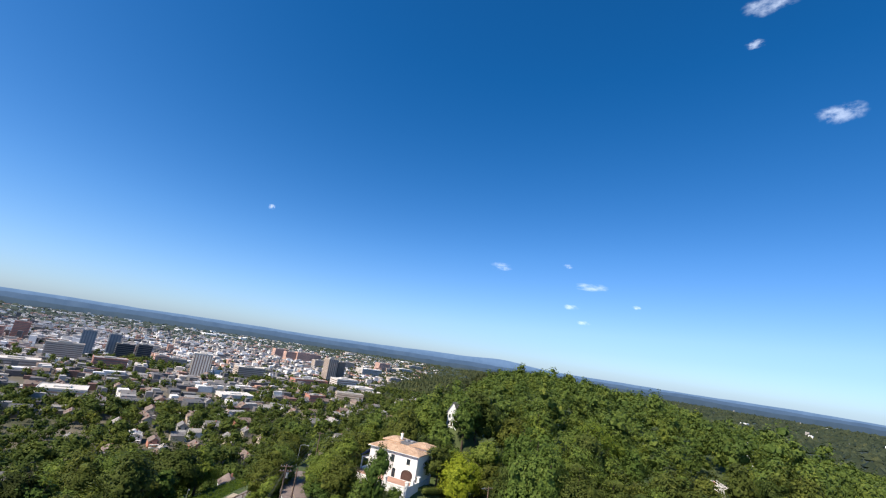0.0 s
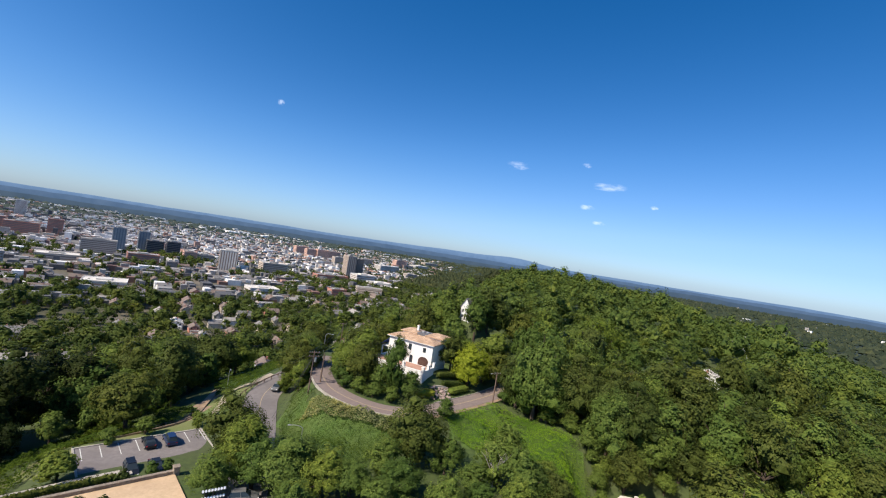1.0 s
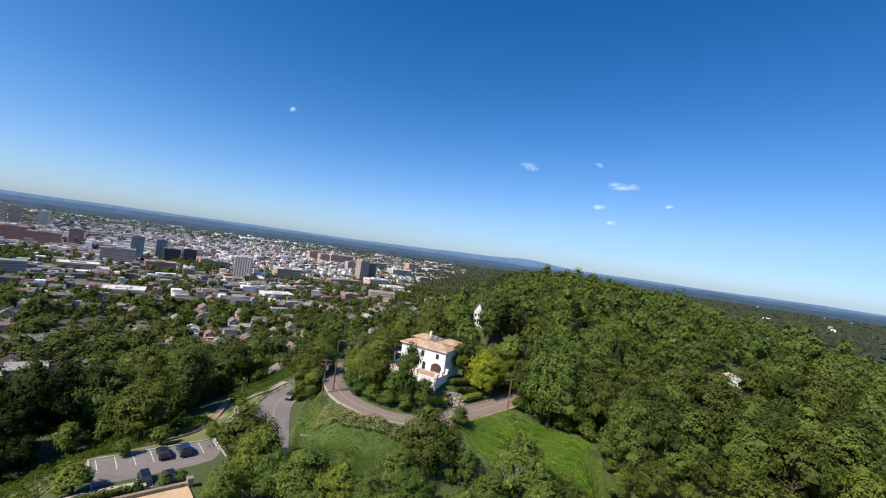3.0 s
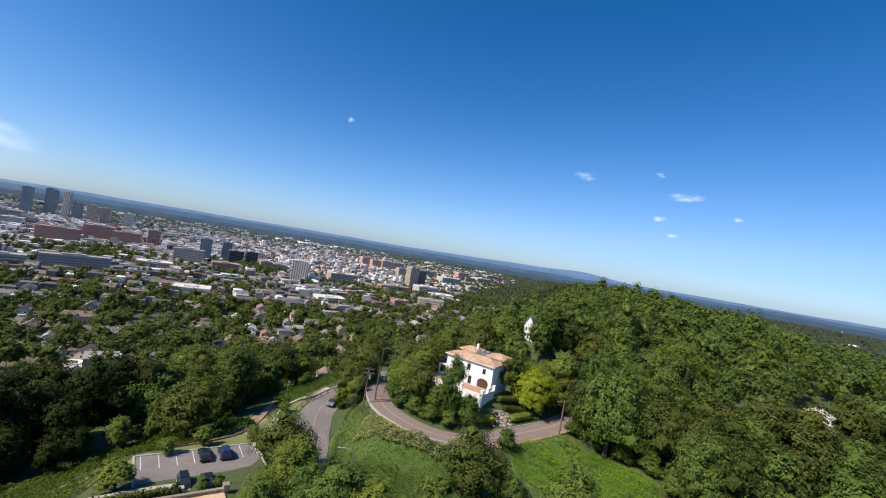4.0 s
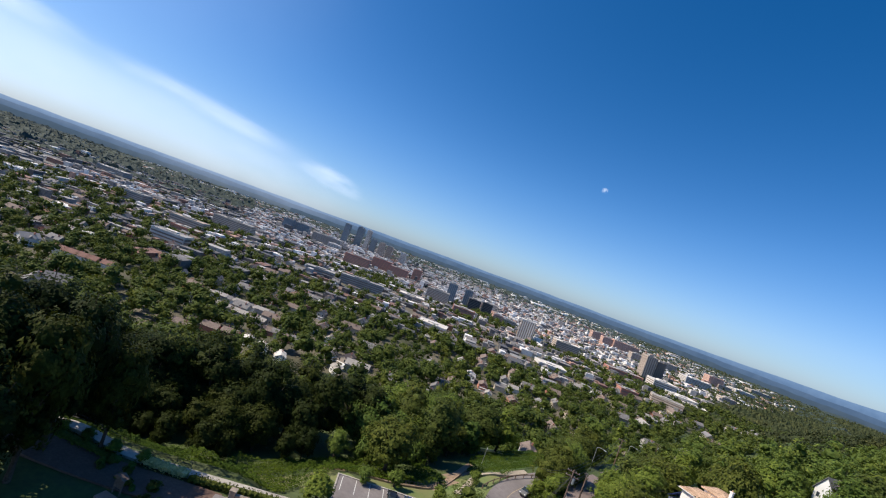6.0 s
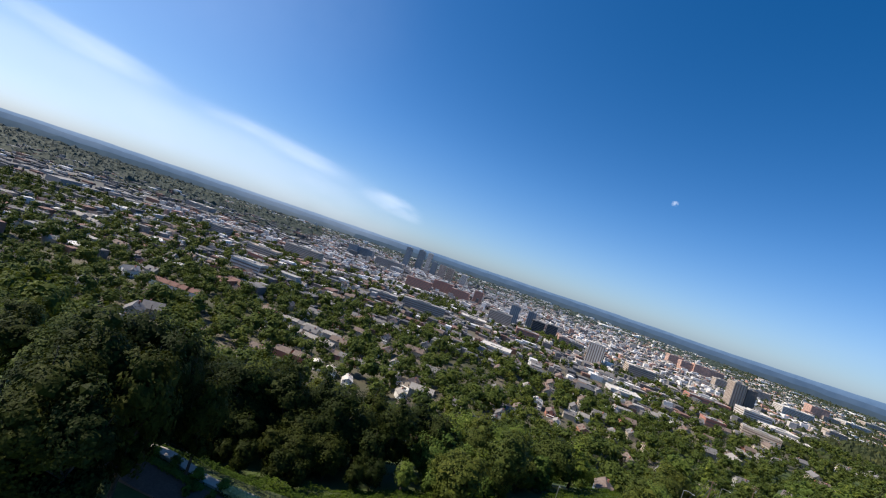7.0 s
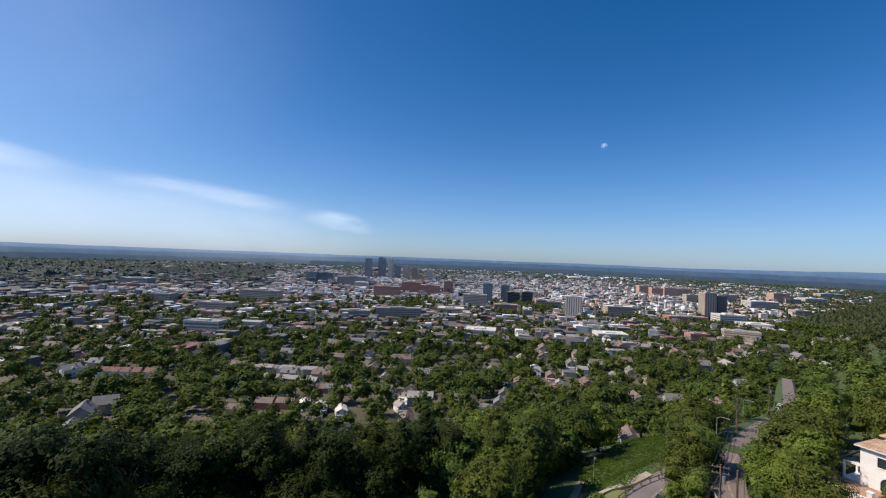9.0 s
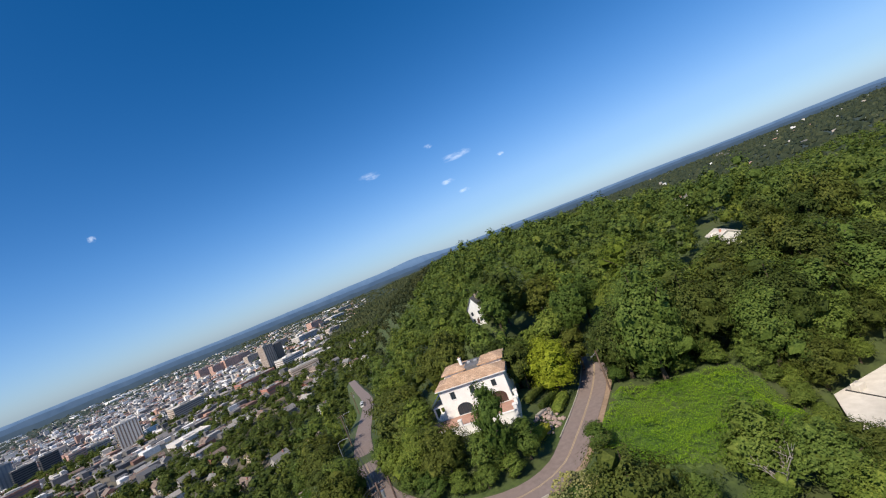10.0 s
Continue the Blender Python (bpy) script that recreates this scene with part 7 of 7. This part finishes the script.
clump = np.array([noise.noise(Vector((a * 0.011, b * 0.011, 5))) for a, b in zip(px, py)])
chance = np.clip(1.15 + 0.7 * (1 - smooth(450, 680, d)) - 0.85 * smooth(430, 900, d) + 1.7 * clump, 0.06, 1.0)
chance = np.where((px > -190) & (py > 560), chance + 0.55, chance)
chance = np.where((side > -255) & (py < 240), 0.97, chance + 0.35 * smooth(58, 72, ang))
keep = (side < np.where(py > 240, -155, -195)) & (d < 1180) & (ang < 112) & (ang > -4) & (rng.uniform(size=px.shape) < chance)
for hx, hy, r in HOMES:
    keep &= np.hypot(px - hx, py - hy) > r * 0.85
for hx, hy, r in GARDENS:
    keep &= np.hypot(px - hx, py - hy) > r
for hx, hy, r in BLOCKS:
    keep &= np.hypot(px - hx, py - hy) > r * 1.05
near = keep & (d < 620)
far_off = keep & (d >= 620)
low = np.where((d < 330) & (py > 170), 0.82, np.where(d > 430, 0.88, 1.0))
forest("valley_trees", px[near], py[near], 8.7, 14.0, 1.0, 10, 27, 1.1, M["leaf_far"], "green street and garden trees among the valley houses", 44, 8, (0.55, 1.6), low[near], True)
forest("valley_trees", px[far_off], py[far_off], 8.0, 11.5, 1.0, 7, 13, 1.7, M["leaf_far"], "green street and garden trees towards the city", 45, 8, (0.6, 1.5))


def clumps(name, count, near, reach, a0, a1, wide, tall, seed, label, left=True, chance=0.5, mat="leaf_far"):
    """Far trees: small ragged clumps."""
    rng = np.random.default_rng(seed)
    r = np.sqrt(rng.uniform(near**2, reach**2, count))
    a = np.radians(rng.uniform(a0, a1, count))
    x, y = -r * np.sin(a), r * np.cos(a)
    c = np.array([noise.noise(Vector((p * 0.003, q * 0.003, 8))) for p, q in zip(x, y)])
    side = x - crest_x(y)
    keep = (c > rng.uniform(-0.6, 0.6, count) - chance) & (np.hypot(x, y) < 4850) & ((side < -170) if left else (side > 320) if left is False else True)
    x, y = x[keep], y[keep]
    z = ground(x, y)
    k = len(x)
    s = rng.uniform(0.6, 1.5, k)
    v = OCT_V[None] * (1 + 0.25 * rng.normal(size=(k, 6, 1))) + 0.15 * rng.normal(size=(k, 6, 3))
    v = v * np.stack([wide * s, wide * s * rng.uniform(0.6, 1.4, k), tall * rng.uniform(0.6, 1.2, k)], -1)[:, None] + np.stack([x, y, z + tall * 0.3], -1)[:, None]
    f = (OCT_F[None] + 6 * np.arange(k)[:, None, None]).reshape(-1, 3)
    return tagged(new(name, indexed_mesh(name, v.reshape(-1, 3), f, M[mat])), label, "trees", kind="stuff")


# Far clumps, in colours that carry the haze of distance.
clumps("city_trees", 9000, 1000, 3600, -10, 110, 6.2, 6, 61, "trees between the city blocks with haze in their colour", True, 0.1, "leaf_city_hazed")
clumps("outer_woods", 9000, 2300, 4850, -12, 112, 26, 10, 62, "woods beyond the city with haze in their colour", True, 0.2, "hazed_far_wood")
clumps("outer_woods", 2600, 1800, 3400, 64, 112, 20, 10, 65, "woods west of the city with haze in their colour", True, 0.35, "hazed_far_wood")
clumps("northern_woods", 14000, 900, 4800, -14, 12, 8.5, 8.5, 64, "green woods north of the ridge with haze in their colour", True, 0.7, "leaf_city_hazed")
clumps("ridge_far_wood", 17000, 880, 3600, -26, 1, 7, 8, 66, "green woods on the far end of the ridge with haze in their colour", None, 0.55, "leaf_city_hazed")
clumps("suburb_trees", 22000, 900, 4850, -88, 2, 12, 9, 63, "green woods over the southern suburbs with haze in their colour", False, 0.8, "leaf_suburb_hazed")

# vines and tall weeds over the open slopes
def weeds(name, poly, per, size, mat, label, seed, swell=0.7):
    rng = np.random.default_rng(seed)
    p = np.array(poly)
    lo, hi = p.min(0), p.max(0)
    n = int((hi - lo).prod() * per)
    x, y = rng.uniform(lo[0], hi[0], n), rng.uniform(lo[1], hi[1], n)
    lump = np.array([noise.noise(Vector((a * 0.22, b * 0.22, 2))) + 0.55 * noise.noise(Vector((a * 0.85, b * 0.85, 5))) for a, b in zip(x, y)])
    keep = inside(poly, x, y) & (road_gap(x, y) > 0.7)
    x, y, lump = x[keep], y[keep], lump[keep]
    c = np.stack([x, y, ground(x, y) + 0.5 + swell * np.clip(lump, 0, 1) + rng.uniform(0, 0.35, len(x))], -1)
    nrm = ball(rng, len(x)) * 0.5 + np.array([0, 0, 1])
    nrm /= np.linalg.norm(nrm, axis=1, keepdims=True)
    me = quads_mesh(name, leaves(rng, c, nrm, size), mat)
    return tagged(new(name, me), label, "weeds", kind="stuff")


weeds("slope_weeds", MEADOWS[0], 60, 0.15, M["grass"], "lush green weeds on the slope below the bend", 71, 1.5)
weeds("slope_weeds", MEADOWS[1], 75, 0.15, M["vine"], "bright green vines over the open slope", 72, 1.7)
weeds("field_weeds", MEADOWS[2], 16, 0.32, M["grass"], "rough green field by the white cottages", 73, 1.4)
weeds("dry_scrub", [(-21, 96), (-13, 91.5), (-4, 88.6), (3.5, 90.4), (5, 87), (-4, 85), (-14, 88), (-22, 92)], 55, 0.3, M["dry"], "dry pale scrub below the road bend", 75, 2.4)
EDGE = [(-98, 25), (-84, 35.5), (-72, 43.3), (-63, 50.8), (-57.5, 57.5), (-56, 64), (-56, 76), (-50, 86), (-44, 96), (-48, 100), (-56.5, 103), (-60, 94), (-66, 85), (-68, 74), (-70, 64), (-74, 56), (-90, 48), (-104, 42)]
weeds("bank_vines", EDGE, 34, 0.26, M["grass"], "green vines along the edge of the dark wood", 74, 2.2)

# ---- clouds ----
puff = cloudy("fair_weather_cloud", 0.9, 0.27, 0.42, (5.5, 4.0, 1), 0.5)
veil = cloudy("high_veil_cloud", 0.9, 0.13, 0.55, (3.0, 3.0, 1), 0.42)
thin = cloudy("thin_high_veil", 0.9, 0.02, 0.75, (2.0, 1.2, 1), 0.13)
# Self-lit cards: pale haze low in the sky, drawn like cloud.
haze = cloudy("low_haze_cloud", 0.9, 0.02, 0.6, (2.0, 1.5, 1), 0.34)


def cloud(a, b, high, mat, label):
    """A far flat cloud between two ways across the sky."""
    a, b = Vector(a).normalized() * 4600, Vector(b).normalized() * 4600
    mid, u = (a + b) / 2, (b - a) / 2
    w = u.cross(mid).normalized() * high / 2
    if w.z < 0:
        w = -w
    me = bpy.data.meshes.new("cloud")
    me.from_pydata([mid - u - w, mid + u - w, mid + u + w, mid - u + w], [], [(0, 1, 2, 3)])
    uv = me.uv_layers.new(name="uv")
    for li, at in enumerate(((0, 0), (1, 0), (1, 1), (0, 1))):
        uv.data[li].uv = at
    me.materials.append(mat)
    return tagged(new("backdrop_cloud", me), label, "cloud", kind="structure")


for way, wide, high in (((-0.353, 0.902, 0.247), 150, 120), ((0.166, 0.963, 0.211), 480, 190), ((0.357, 0.915, 0.187), 700, 170), ((0.307, 0.924, 0.227), 200, 110), ((0.323, 0.936, 0.14), 360, 120),
                        ((0.445, 0.882, 0.153), 180, 90), ((0.352, 0.93, 0.109), 300, 90), ((0.498, 0.576, 0.649), 760, 340), ((0.635, 0.603, 0.483), 640, 320), ((0.503, 0.619, 0.603), 300, 160)):
    way = Vector(way).normalized()
    u = Vector((way.y, -way.x, 0)).normalized() * wide / 9200
    cloud(way - u, way + u, high, puff, "small torn white fair-weather cloud")
# The cards about 1000 high glow as horizon haze, not cloud.
for a, b, high in (((-0.955, -0.265, 0.172), (-0.955, 0.285, 0.105), 330), ((-0.985, 0.04, 0.136), (-0.80, 0.60, 0.076), 300), ((-0.885, 0.455, 0.088), (-0.73, 0.68, 0.05), 360), ((-0.985, -0.12, 0.075), (-0.66, 0.75, 0.01), 1000), ((-0.9, -0.5, 0.09), (-0.92, 0.4, 0.05), 1100), ((-0.75, -0.85, 0.45), (-0.72, 0.62, 0.3), 3400)):
    cloud(a, b, high, thin if high > 3000 else haze if high > 900 else veil, "long pale veil of high cloud and low haze")
